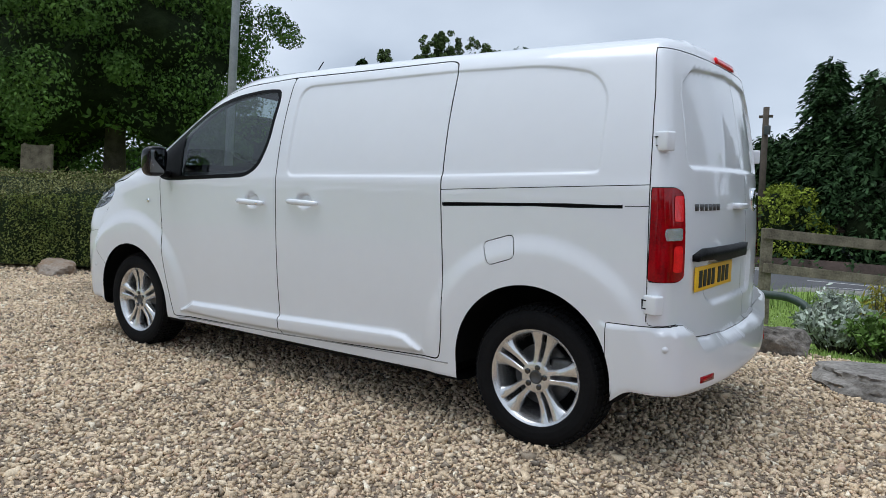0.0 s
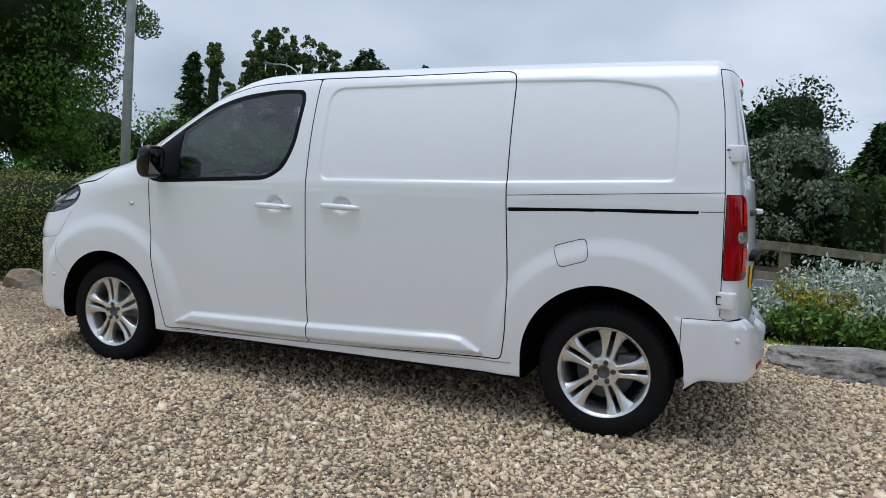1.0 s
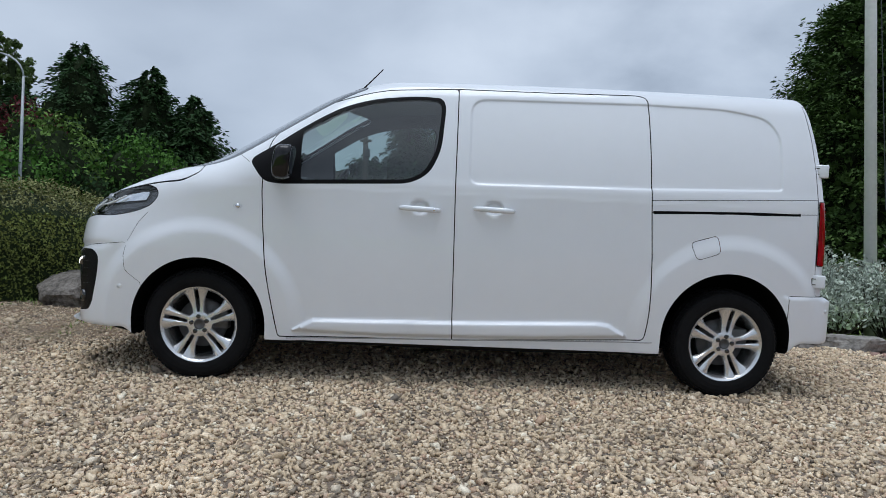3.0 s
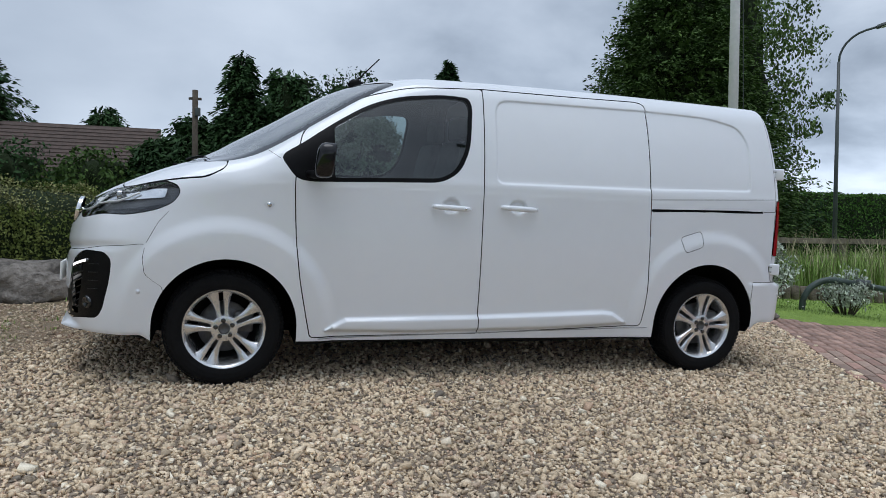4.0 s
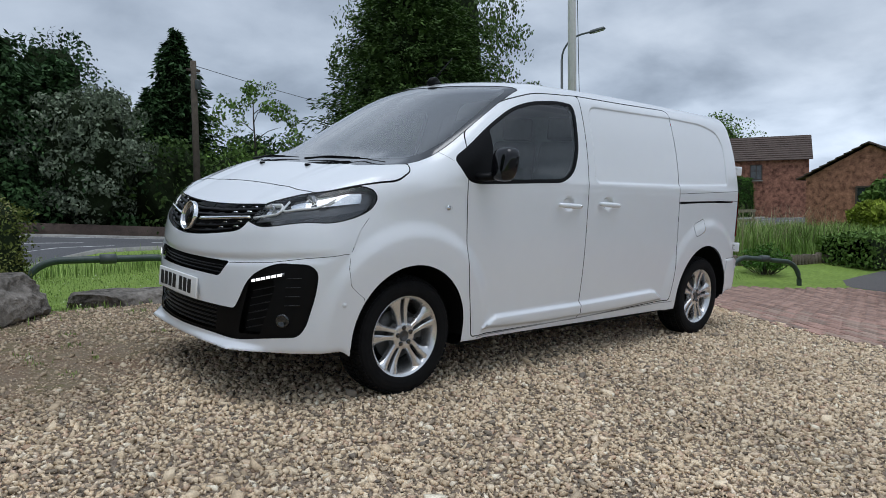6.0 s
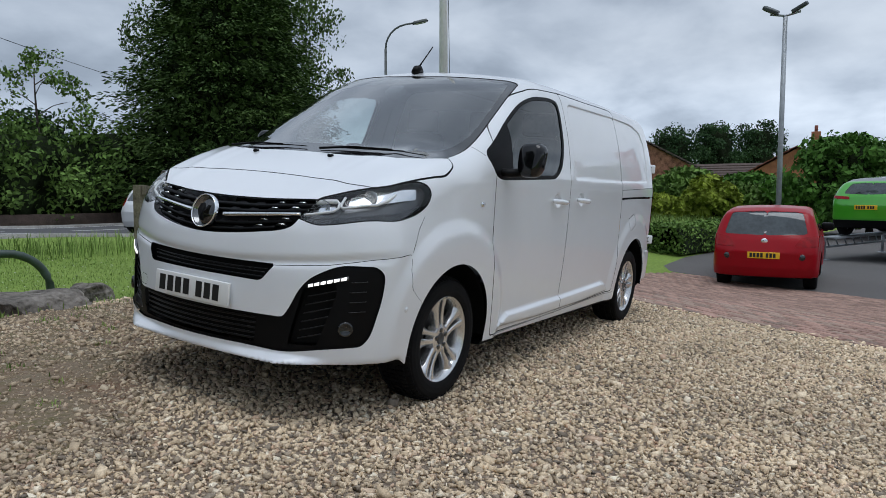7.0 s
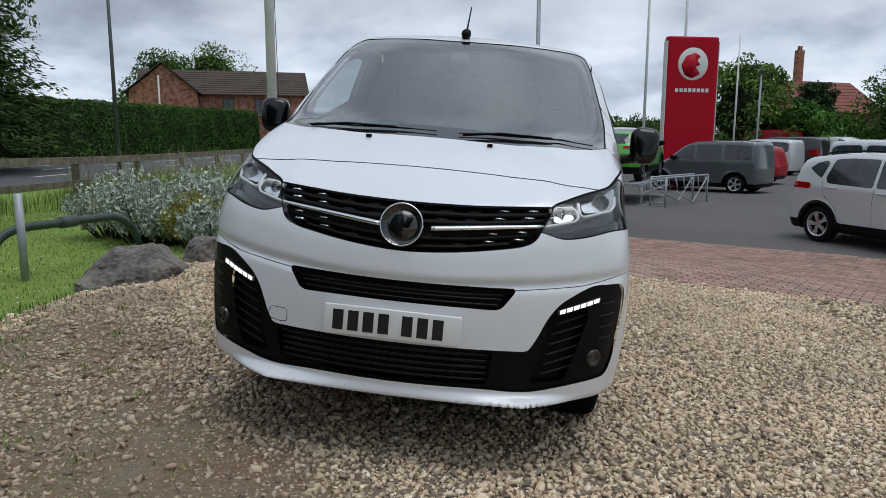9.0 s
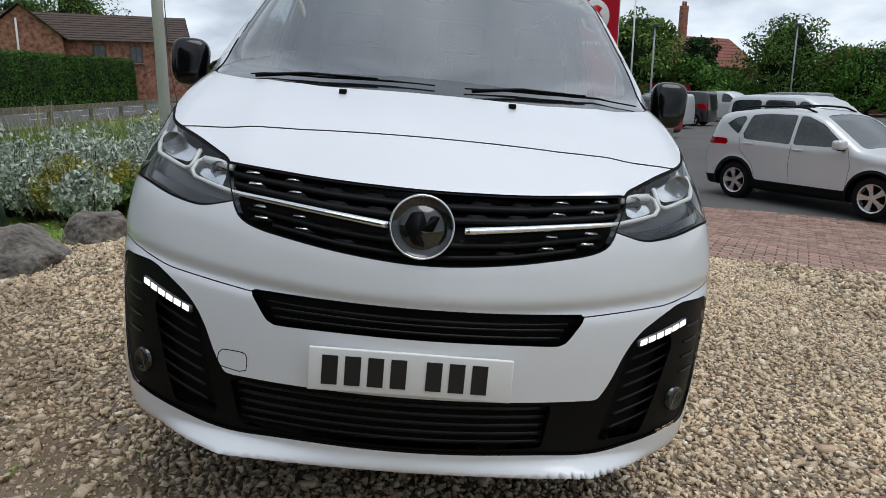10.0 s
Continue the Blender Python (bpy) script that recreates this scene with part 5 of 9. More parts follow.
M_joint = earth_mat("paving_sand", [(0.07, 0.055, 0.05), (0.11, 0.085, 0.075), (0.05, 0.045, 0.04)], [1.0, 40.0], bump=0.003, bscale=150)
M_line = mat("road_paint", (0.62, 0.62, 0.60), 0.7, vary=0.2, vscale=4)
M_kerb = mat("kerb_concrete", (0.30, 0.29, 0.27), 0.9, vary=0.25, vscale=3, bump=0.004, bscale=80)

g1 = np.concatenate([[-1500, -500, -200, -100, -60, -40, -30, -24], np.arange(-20, 32, 0.4), [34, 38, 44, 52, 70, 110, 200, 500, 1500]])
GX, GY = np.meshgrid(g1, g1, indexing="ij")
gn = len(g1)
gi, gj = np.meshgrid(np.arange(gn - 1), np.arange(gn - 1), indexing="ij")
ga = (gi * gn + gj).ravel()
# soil dug out a little below the gravel and blocks at the foot of the slope
GZ = land(GX, GY) - 0.04 * ((np.abs(GY + 7.0) < 0.7) & (GX > -13) & (GX < 4.5))
tagged(fast_mesh("ground", np.stack([GX.ravel(), GY.ravel(), GZ.ravel()], 1), np.stack([ga, ga + gn, ga + gn + 1, ga + 1], 1), M_lawn, smooth=True), "mown green lawn and verge", kind="structure")

GRAVEL = rounded([(-14, 2.6), (-9, 2.3), (-4.2, 2.0), (-3.0, 2.0), (-2.2, 2.45), (-1.3, 2.72), (-0.6, 2.80), (0.4, 2.85), (1.4, 2.6), (2.4, 2.2), (3.3, 1.9), (3.9, 1.5), (3.6, 0.5), (3.2, -0.2), (2.85, -0.85),
                  (2.66, -1.75), (2.56, -2.6), (2.48, -3.5), (2.42, -4.7), (2.2, -6.5), (1.8, -8.4), (-14, -8.4)], 0.3)
PAVING = rounded([(3.9, 1.45), (3.57, 0.48), (3.17, -0.2), (2.82, -0.85), (2.63, -1.75), (2.53, -2.6), (2.45, -3.5), (2.39, -4.7), (2.17, -6.5), (1.75, -8.4), (5.6, -8.5), (6.7, -6.5), (7.8, -4.3), (8.6, -2.7), (9.95, 0.1), (9.6, 0.7), (8.6, 1.05), (7.4, 1.45), (6.1, 1.40), (4.75, 1.0)], 0.15)
EARTH = [(-5.2, 0.95), (-4.5, 0.15), (-3.6, -0.20), (-2.85, -0.05), (-2.3, 0.65), (-1.7, 1.35), (-0.8, 1.9), (-0.2, 2.35), (-0.4, 2.75), (-1.2, 2.6), (-2.2, 2.75), (-3.2, 2.9), (-4.4, 2.5)]
sheet("gravel", GRAVEL, 0.12, 0.004, M_gravel_bed, "tan and grey loose stone gravel bed")
sheet("pavement", PAVING, 0.25, 0.004, M_joint, "red and brown block paving of the drive")
sheet("car_park", [(5.6, -8.5), (6.7, -6.5), (7.8, -4.3), (8.6, -2.7), (9.97, 0.1), (9.85, 0.72), (10.6, 1.02), (13, 1.06), (16, 0.75), (22, 0.5), (34, -1), (60, -4), (75, -20), (75, -60), (-2, -60), (-8, -20), (1.75, -8.45)], 0.6, 0.005, M_tarmac, "grey tarmac car park")
sheet("earth", rounded(EARTH, 0.2), 0.15, 0.007, M_dirt, "bare brown earth with moss and stray stones")
ROAD = [(-80, 15.5), (-30, 14.2), (-4, 13.3), (8, 12.9), (30, 12.7), (90, 12.5), (90, 21), (30, 21.2), (14, 21.6), (8, 22.0), (-4, 23.0), (-30, 24.6), (-80, 27)]
sheet("road", ROAD, 0.4, 0.022, M_road, "two-lane grey asphalt road with worn white lines")


def ribbon(name, pts, half, lift, height, material, label, kind="structure", parent=None):
    """A long low bar on the ground along a line."""
    P = dense(pts, 0.6)
    d = np.gradient(P, axis=0); d /= np.linalg.norm(d, axis=1, keepdims=True)
    s = np.stack([-d[:, 1], d[:, 0]], 1) * half
    z = land(P[:, 0], P[:, 1]) + lift
    rows = [np.column_stack([P + s, z - 0.05]), np.column_stack([P + s, z + height]), np.column_stack([P - s, z + height]), np.column_stack([P - s, z - 0.05])]
    V = np.concatenate(rows); n = len(P)
    F = []
    for r in range(3):
        a = r * n + np.arange(n - 1)
        F.append(np.stack([a, a + n, a + n + 1, a + 1], 1))
    o = fast_mesh(name, V, np.concatenate(F), material, parent)
    return tagged(o, label, kind=kind)


ribbon("kerb_1", [(-30, 14.1), (-4, 13.2), (8, 12.8), (30, 12.6), (60, 12.5)], 0.07, 0.0, 0.09, M_kerb, "low concrete kerb along the road")
ribbon("kerb_2", [(-30, 24.7), (-4, 23.1), (8, 22.1), (14, 21.7), (30, 21.3), (60, 21.2)], 0.07, 0.0, 0.10, M_kerb, "low concrete kerb along the road")
sheet("footway", [(-30, 24.8), (-4, 23.2), (8, 22.2), (14, 21.8), (30, 21.4), (60, 21.3), (60, 22.0), (30, 22.1), (14, 22.9), (8, 23.4), (-4, 24.6), (-30, 26.2)], 1.0, 0.03, M_kerb, "grey footway beyond the road")
for k in range(-6, 14):
    x0 = k * 4.2
    for off in (-1.4, 1.5):
        yc = np.interp([x0, x0 + 2.2], [-30, -4, 8, 30, 60], [19.3, 18.2, 17.5, 17.0, 16.9]) + off
        ribbon("road_line", [(x0, yc[0]), (x0 + 2.2, yc[1])], 0.06, 0.022, 0.005, M_line, "broken white lane line of the road")
ribbon("road_line", [(-30, 24.2), (-4, 22.6), (8, 21.6), (14, 21.2), (30, 20.8), (60, 20.7)], 0.05, 0.022, 0.005, M_line, "white edge line of the road")
ribbon("road_line", [(-30, 14.6), (-4, 13.65), (8, 13.25), (30, 13.05), (60, 12.9)], 0.05, 0.022, 0.005, M_line, "white edge line of the road")


# ---------------------------------------------------------------- plants
def leaf_mat(name, a, b, rough=0.55):
    return mat(name, a, rough + 0.15, spec=0.12, vary=0.18, vscale=0.8, second=b, rnd=-0.42, space="Object")


M_leaf_sy = leaf_mat("sycamore_leaf", (0.051, 0.109, 0.023), (0.095, 0.166, 0.036))
M_leaf_dk = leaf_mat("dark_conifer", (0.023, 0.053, 0.020), (0.040, 0.079, 0.027))
M_leaf_cy = leaf_mat("cypress_leaf", (0.030, 0.062, 0.016), (0.066, 0.108, 0.026))
M_leaf_bi = leaf_mat("birch_leaf", (0.057, 0.101, 0.025), (0.088, 0.139, 0.038))
M_leaf_po = leaf_mat("poplar_leaf", (0.059, 0.085, 0.031), (0.090, 0.122, 0.051))
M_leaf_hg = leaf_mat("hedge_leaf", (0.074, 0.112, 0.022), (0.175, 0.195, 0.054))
M_leaf_hg2 = leaf_mat("hedge_top_leaf", (0.165, 0.175, 0.062), (0.265, 0.262, 0.115))
M_leaf_co = leaf_mat("copper_leaf", (0.060, 0.012, 0.016), (0.105, 0.022, 0.026))
M_leaf_pr = leaf_mat("privet_leaf", (0.047, 0.112, 0.019), (0.076, 0.169, 0.028))
M_leaf_si = leaf_mat("silver_leaf", (0.30, 0.35, 0.28), (0.52, 0.57, 0.48), 0.8)
M_leaf_gd = leaf_mat("gold_leaf", (0.220, 0.210, 0.025), (0.360, 0.320, 0.050))
M_leaf_yg = leaf_mat("yellow_green_leaf", (0.150, 0.200, 0.022), (0.250, 0.310, 0.040))
M_leaf_gr = leaf_mat("green_shrub_leaf", (0.071, 0.131, 0.030), (0.131, 0.214, 0.048))
M_leaf_wh = leaf_mat("whitebeam_leaf", (0.086, 0.115, 0.069), (0.196, 0.230, 0.161))
M_grassb = leaf_mat("tall_grass_blade", (0.140, 0.235, 0.050), (0.260, 0.350, 0.105), 0.7)
M_seed = leaf_mat("seed_head", (0.312, 0.288, 0.156), (0.408, 0.372, 0.240), 0.8)
M_bark = mat("bark", (0.055, 0.045, 0.035), 0.95, vary=0.4, vscale=5, bump=0.02, bscale=25)
# the shade deep among leaves, put into the colour of the filler cores
M_core = mat("inner_shade", (0.016, 0.024, 0.010), 1.0, spec=0.1, vary=0.4, vscale=3, bump=0.05, bscale=6)


def unit(n, rng):
    v = rng.normal(size=(n, 3))
    return v / np.linalg.norm(v, axis=1, keepdims=True)


def leaf_cloud(P, N, L, W, rng, droop=0.3):
    """Folded leaves at P, facing N, of length L and width W: points and faces."""
    n = len(P)
    t = np.cross(N, unit(n, rng)); t /= np.linalg.norm(t, axis=1, keepdims=True) + 1e-9
    t[:, 2] -= droop; t /= np.linalg.norm(t, axis=1, keepdims=True) + 1e-9
    b = np.cross(N, t); b /= np.linalg.norm(b, axis=1, keepdims=True) + 1e-9
    L, W = np.broadcast_to(L, n)[:, None], np.broadcast_to(W, n)[:, None]
    up = np.cross(t, b)
    V = np.stack([P - t * L * 0.5, P + b * W * 0.5 + up * W * 0.12, P + t * L * 0.5, P - b * W * 0.5 + up * W * 0.12], 1).reshape(-1, 3)
    a = 4 * np.arange(n)
    return V, np.concatenate([np.stack([a, a + 1, a + 2], 1), np.stack([a, a + 2, a + 3], 1)])


def join(parts):
    V, F, o = [], [], 0
    for v, f in parts:
        V.append(v); F.append(f + o); o += len(v)
    return np.concatenate(V), np.concatenate(F)


def clumps(centres, radii, per, size, rng, flat=0.75, aspect=0.55, droop=0.3):
    """Leaves round many small clumps."""
    n = len(centres)
    k = np.repeat(np.arange(n), per)
    d = unit(len(k), rng)
    d[:, 2] = d[:, 2] * flat + 0.12
    r = radii[k] * rng.uniform(0.45, 1.05, len(k)) ** 0.6
    P = centres[k] + d * r[:, None]
    N = d * 0.7 + unit(len(k), rng) * 0.6
    N /= np.linalg.norm(N, axis=1, keepdims=True)
    s = size * rng.uniform(0.6, 1.3, len(k))
    return leaf_cloud(P, N, s, s * aspect, rng, droop)


def trunk_mesh(height, r0, lean, limbs, rng, spread, start=0.35, root=0.0):
    bm = bmesh.new()
    pts = [(lean[0] * t * t + 0.1 * math.sin(5 * t + r0 * 9), lean[1] * t * t, root + (height - root) * t) for t in np.linspace(0, 1, 8)]
    add_tube(bm, pts, [r0 * (1.35 if i == 0 else 1) * (1 - 0.8 * i / 7) for i in range(8)], 10)
    for k in range(limbs):
        t = start + (0.95 - start) * (k + 0.5) / limbs
        i = int(t * 7); base = Vector(pts[i]).lerp(Vector(pts[min(7, i + 1)]), t * 7 - i)
        a = k * 2.4 + rng.uniform(-0.4, 0.4)
        ln = spread * (1.05 - 0.6 * t) * rng.uniform(0.75, 1.1)
        d = Vector((math.cos(a), math.sin(a), 0.45))
        p1 = base + d * ln * 0.5 + Vector((0, 0, 0.12 * ln)); p2 = base + d * ln + Vector((0, 0, 0.05 * ln))
        r = r0 * 0.42 * (1 - 0.5 * t)
        add_tube(bm, [base, p1, p2], [r, r * 0.6, r * 0.18], 7)
        for q in range(2):
            b2 = a + rng.choice([-0.9, 0.9]) * rng.uniform(0.6, 1.1)
            add_tube(bm, [p1, p1 + Vector((math.cos(b2), math.sin(b2), 0.35)) * ln * 0.45], [r * 0.45, r * 0.1], 5)
    return bm


def inner_leaves(levels, n, size, rng):
    """Larger shaded leaves that fill the inside of a crown, from (height, radius) levels."""
    z, r = np.array(levels).T
    h = rng.uniform(z[0], z[-1], n)
    a, rr = rng.uniform(0, 2 * np.pi, n), np.interp(h, z, r) * rng.uniform(0.1, 1, n) ** 0.5
    return leaf_cloud(np.stack([rr * np.cos(a), rr * np.sin(a), h], 1), unit(n, rng), size * rng.uniform(0.7, 1.3, n), size * 0.6, rng)


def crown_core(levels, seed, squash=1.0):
    """The dark filler that stands for shade inside a crown: a lumpy closed body through (height, radius) levels."""
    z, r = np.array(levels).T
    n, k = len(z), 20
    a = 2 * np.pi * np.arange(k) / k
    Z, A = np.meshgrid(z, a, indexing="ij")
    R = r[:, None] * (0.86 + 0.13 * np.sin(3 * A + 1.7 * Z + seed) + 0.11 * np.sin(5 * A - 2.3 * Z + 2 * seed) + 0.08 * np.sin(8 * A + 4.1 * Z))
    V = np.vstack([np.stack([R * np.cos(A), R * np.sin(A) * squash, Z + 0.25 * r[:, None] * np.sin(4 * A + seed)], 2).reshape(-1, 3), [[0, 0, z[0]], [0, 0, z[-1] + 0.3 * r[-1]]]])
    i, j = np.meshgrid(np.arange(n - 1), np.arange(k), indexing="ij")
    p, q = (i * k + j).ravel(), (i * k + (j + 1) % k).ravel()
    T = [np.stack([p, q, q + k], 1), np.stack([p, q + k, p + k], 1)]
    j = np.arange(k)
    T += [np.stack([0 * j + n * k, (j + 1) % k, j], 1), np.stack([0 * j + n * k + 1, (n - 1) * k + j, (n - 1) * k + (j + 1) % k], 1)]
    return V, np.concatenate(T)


def broad_tree(name, x, y, height, crown, base, seed, material, label, n_clump=150, per=60, leaf=0.30, r0=0.3, limbs=10, clump=0.17, squash=1.0, profile=None, droop=0.3, core=0.45, solid=0.70):
    """A broadleaf tree: trunk, limbs, a crown of many leafy clumps. crown: radius; base: height of the lowest leaves."""
    rng = np.random.default_rng(seed)
    z0 = float(land(x, y))
    tree = empty(name, pose(x, y, z0), label, "tree")
    part("trunk", trunk_mesh(height * 0.92, r0, (rng.uniform(-0.5, 0.5), rng.uniform(-0.5, 0.5)), limbs, rng, crown * 0.9), M_bark, tree, "rough brown trunk and limbs", smooth=True)
    h = rng.uniform(0, 1, n_clump)
    prof = profile or (lambda t: np.sqrt(np.clip(1 - (2 * t - 0.85) ** 2 / 1.35, 0.02, 1)))
    a = rng.uniform(0, 2 * np.pi, n_clump)
    rr = crown * prof(h) * rng.uniform(0.25, 1.0, n_clump) ** 0.5 * (1 + 0.16 * np.sin(3 * a + seed) + 0.1 * np.sin(5 * a + 7 * h))
    C = np.stack([rr * np.cos(a), rr * np.sin(a) * squash, base + (height - base) * h], 1)
    R = crown * clump * rng.uniform(0.7, 1.3, n_clump)
    V, F = clumps(C, R, per, leaf, rng, droop=droop)
    if core:
        t = np.linspace(0.03, 0.95, 12)
        V, F = join([(V, F), inner_leaves([(base + (height - base) * u, crown * 0.72 * float(prof(np.array([u]))[0])) for u in t], int(core * n_clump * 14), min(0.30, max(leaf * 1.5, crown * 0.05)), rng)])
    tagged(fast_mesh("crown", V, F, material, tree), "crown of many small leaves", kind="stuff")
    # added dark body: closes gaps between clumps as shade would
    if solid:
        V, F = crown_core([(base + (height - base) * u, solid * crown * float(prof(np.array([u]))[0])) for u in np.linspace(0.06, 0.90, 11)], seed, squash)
        tagged(fast_mesh("core", V, F, M_core, tree, True), "dark filler for the shade inside the crown")
    return tree


def conifer(name, x, y, height, radius, seed, material, label, tiers=26, per=26, frond=0.55, start=0.03, full=0.75, r0=0.16, ragged=0.25, upright=0.0, sprays=12, core=0.62, solid=0.70):
    """A conifer: whorls of drooping boughs, each a row of fronds."""
    rng = np.random.default_rng(seed)
    z0 = float(land(x, y))
    tree = empty(name, pose(x, y, z0), label, "tree")
    bm = bmesh.new()
    add_tube(bm, [(0, 0, 0), (0.05, 0, height * 0.5), (0, 0.05, height * 0.97)], [r0, r0 * 0.6, 0.02], 9)
    part("trunk", bm, M_bark, tree, "straight bark-covered trunk")
    P, T, S = [], [], []
    for k in range(tiers):
        t = start + (1 - start) * (k + 0.5) / tiers
        rad = radius * (1 - t) ** full * (1 + 0.10 * math.sin(k * 1.7))
        nb = max(5, int(per * (0.35 + 0.65 * (1 - t))))
        a = rng.uniform(0, 2 * np.pi, nb)
        ln = rad * rng.uniform(1 - ragged, 1 + ragged, nb) + 0.12
        m = sprays
        for i in range(nb):
            # a flat fan of sprays along the bough, longest in its middle
            u = rng.uniform(0.45, 1.0, m) ** 0.7
            u[:2] = 1.0
            side = rng.uniform(-1, 1, m) * (0.04 + 0.34 * (1 - u)) * ln[i]
            d, e_ = np.array([math.cos(a[i]), math.sin(a[i]), 0]), np.array([-math.sin(a[i]), math.cos(a[i]), 0])
            zz = t * height + ln[i] * (0.18 + upright) * u - ln[i] * (0.30 - upright) * u ** 2 + rng.normal(size=m) * 0.10 + rng.uniform(-0.2, 0.2)
            P.append(d * (ln[i] * u)[:, None] + e_ * side[:, None] + np.stack([0 * u, 0 * u, zz], 1))
            T.append(np.tile(d + np.array([0, 0, -0.30 + 1.2 * upright]), (m, 1)) + e_ * (np.sign(side) * 0.5)[:, None] + rng.normal(size=(m, 3)) * 0.30)
    P, T = np.concatenate(P), np.concatenate(T)
    P = np.vstack([P, np.column_stack([rng.normal(size=(24, 2)) * 0.12, height * rng.uniform(0.90, 1.01, 24)])])
    T = np.vstack([T, np.column_stack([rng.normal(size=(24, 2)) * 0.5, np.ones(24)])])
    T /= np.linalg.norm(T, axis=1, keepdims=True)
    N = np.array([0, 0, 1.0]) + rng.normal(size=P.shape) * 0.55
    b = np.cross(N, T); b /= np.linalg.norm(b, axis=1, keepdims=True)
    N = np.cross(T, b)
    L = (frond * rng.uniform(0.55, 1.35, len(P)))[:, None]; W = L * 0.17
    # a spray: a narrow folded blade of twigs
    V = np.stack([P - T * L * 0.4, P + b * W - N * W * 0.3, P + T * L * 0.6 - N * L * 0.08, P - b * W - N * W * 0.3], 1).reshape(-1, 3)
    i4 = 4 * np.arange(len(P))
    F = np.concatenate([np.stack([i4, i4 + 1, i4 + 2], 1), np.stack([i4, i4 + 2, i4 + 3], 1)])
    V, F = join([(V, F), inner_leaves([(height * u, max(0.03, core * radius * (1 - u) ** full)) for u in np.linspace(0.03, 0.93, 11)], int(tiers * per * 2.2), min(0.45, radius * 0.10 + 0.14), rng)])
    tagged(fast_mesh("crown", V, F, material, tree), "drooping needle boughs", kind="stuff")
    # added dark body in place of the shade behind the boughs
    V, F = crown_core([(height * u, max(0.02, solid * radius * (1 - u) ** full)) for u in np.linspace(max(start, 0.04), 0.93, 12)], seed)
    tagged(fast_mesh("core", V, F, M_core, tree, True), "dark filler for the shade inside the crown")
    return tree


def hedge(name, line_pts, depth, z_low, z_top, seed, material, label, density=900, leaf=0.05, tip=None, ends=True, tilt=0.0):
    """A clipped hedge along a line: a dark core for the shade within, and a skin of leaves on top, faces and ends."""
    rng = np.random.default_rng(seed)
    P = dense(line_pts, 0.25)
    d = np.gradient(P, axis=0); d /= np.linalg.norm(d, axis=1, keepdims=True)
    s = np.stack([-d[:, 1], d[:, 0]], 1)
    g = land(P[:, 0], P[:, 1])
    x0, y0 = line_pts[0]
    hd = empty(name, pose(x0, y0, float(land(x0, y0))), label, "hedge")
    off = np.array([x0, y0, float(land(x0, y0))])
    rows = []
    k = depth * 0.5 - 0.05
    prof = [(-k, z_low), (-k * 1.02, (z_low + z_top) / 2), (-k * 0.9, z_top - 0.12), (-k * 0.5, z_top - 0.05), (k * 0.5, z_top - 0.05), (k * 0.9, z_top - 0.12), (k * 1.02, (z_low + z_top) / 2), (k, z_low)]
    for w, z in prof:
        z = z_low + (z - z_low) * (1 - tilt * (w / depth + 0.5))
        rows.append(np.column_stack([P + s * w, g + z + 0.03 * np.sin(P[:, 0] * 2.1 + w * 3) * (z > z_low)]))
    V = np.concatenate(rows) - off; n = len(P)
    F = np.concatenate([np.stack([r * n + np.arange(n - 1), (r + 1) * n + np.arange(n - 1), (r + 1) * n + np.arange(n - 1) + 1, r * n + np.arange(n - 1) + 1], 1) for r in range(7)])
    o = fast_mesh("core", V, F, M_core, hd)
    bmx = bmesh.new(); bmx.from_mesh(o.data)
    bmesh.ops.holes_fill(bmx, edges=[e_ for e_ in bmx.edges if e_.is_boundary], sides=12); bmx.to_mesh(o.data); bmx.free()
    tagged(o, "dark filler for the shade inside the hedge")
    length = float(np.sum(np.linalg.norm(np.diff(P, axis=0), axis=1)))
    area = length * (depth + 2 * (z_top - z_low))
    m = int(area * density)
    u = rng.uniform(0, n - 1.001, m); i = u.astype(int); f = (u - i)[:, None]
    c = P[i] * (1 - f) + P[i + 1] * f; sd = s[i]; gz = g[i]
    pick = rng.uniform(0, depth + 2 * (z_top - z_low), m)
    hh = z_top - z_low
    w = np.where(pick < depth, pick - depth / 2, np.where(pick < depth + hh, -depth / 2, depth / 2))
    z = np.where(pick < depth, z_top, np.where(pick < depth + hh, z_low + pick - depth, z_low + pick - depth - hh))
    rnd_top = np.clip((z - (z_top - 0.15)) / 0.15, 0, 1) * np.clip((np.abs(w) - (depth / 2 - 0.15)) / 0.15, 0, 1)
    w = w * (1 - 0.10 * rnd_top); z = z - 0.04 * rnd_top
    z = z_low + (z - z_low) * (1 - tilt * (w / depth + 0.5))
    lump = 0.035 * np.sin(c[:, 0] * 3.1 + z * 2.3) + 0.03 * np.sin(c[:, 1] * 4 + c[:, 0] * 1.3 - z * 3)
    nrm = np.where((pick < depth)[:, None], np.array([0, 0, 1.0]), np.column_stack([sd * np.sign(w)[:, None], 0 * z]))
    Q = np.column_stack([c + sd * w[:, None], gz + z]) + nrm * (lump + rng.normal(size=m) * 0.035)[:, None]
    if ends:
        e_n = int(2 * depth * hh * density)
        for end, sg in ((0, -1), (n - 1, 1)):
            ww, zz = rng.uniform(-depth / 2, depth / 2, e_n), rng.uniform(z_low, z_top, e_n)
            zz = z_low + (zz - z_low) * (1 - tilt * (ww / depth + 0.5))
            q = np.column_stack([P[end] + s[end] * ww[:, None], g[end] + zz])
            nn = np.tile([*(d[end] * sg), 0], (e_n, 1))
            Q = np.vstack([Q, q + nn * (0.05 + rng.normal(size=e_n) * 0.04 + 0.04 * np.sin(zz * 5 + ww * 4))[:, None]]); nrm = np.vstack([nrm, nn])
    m = len(Q)
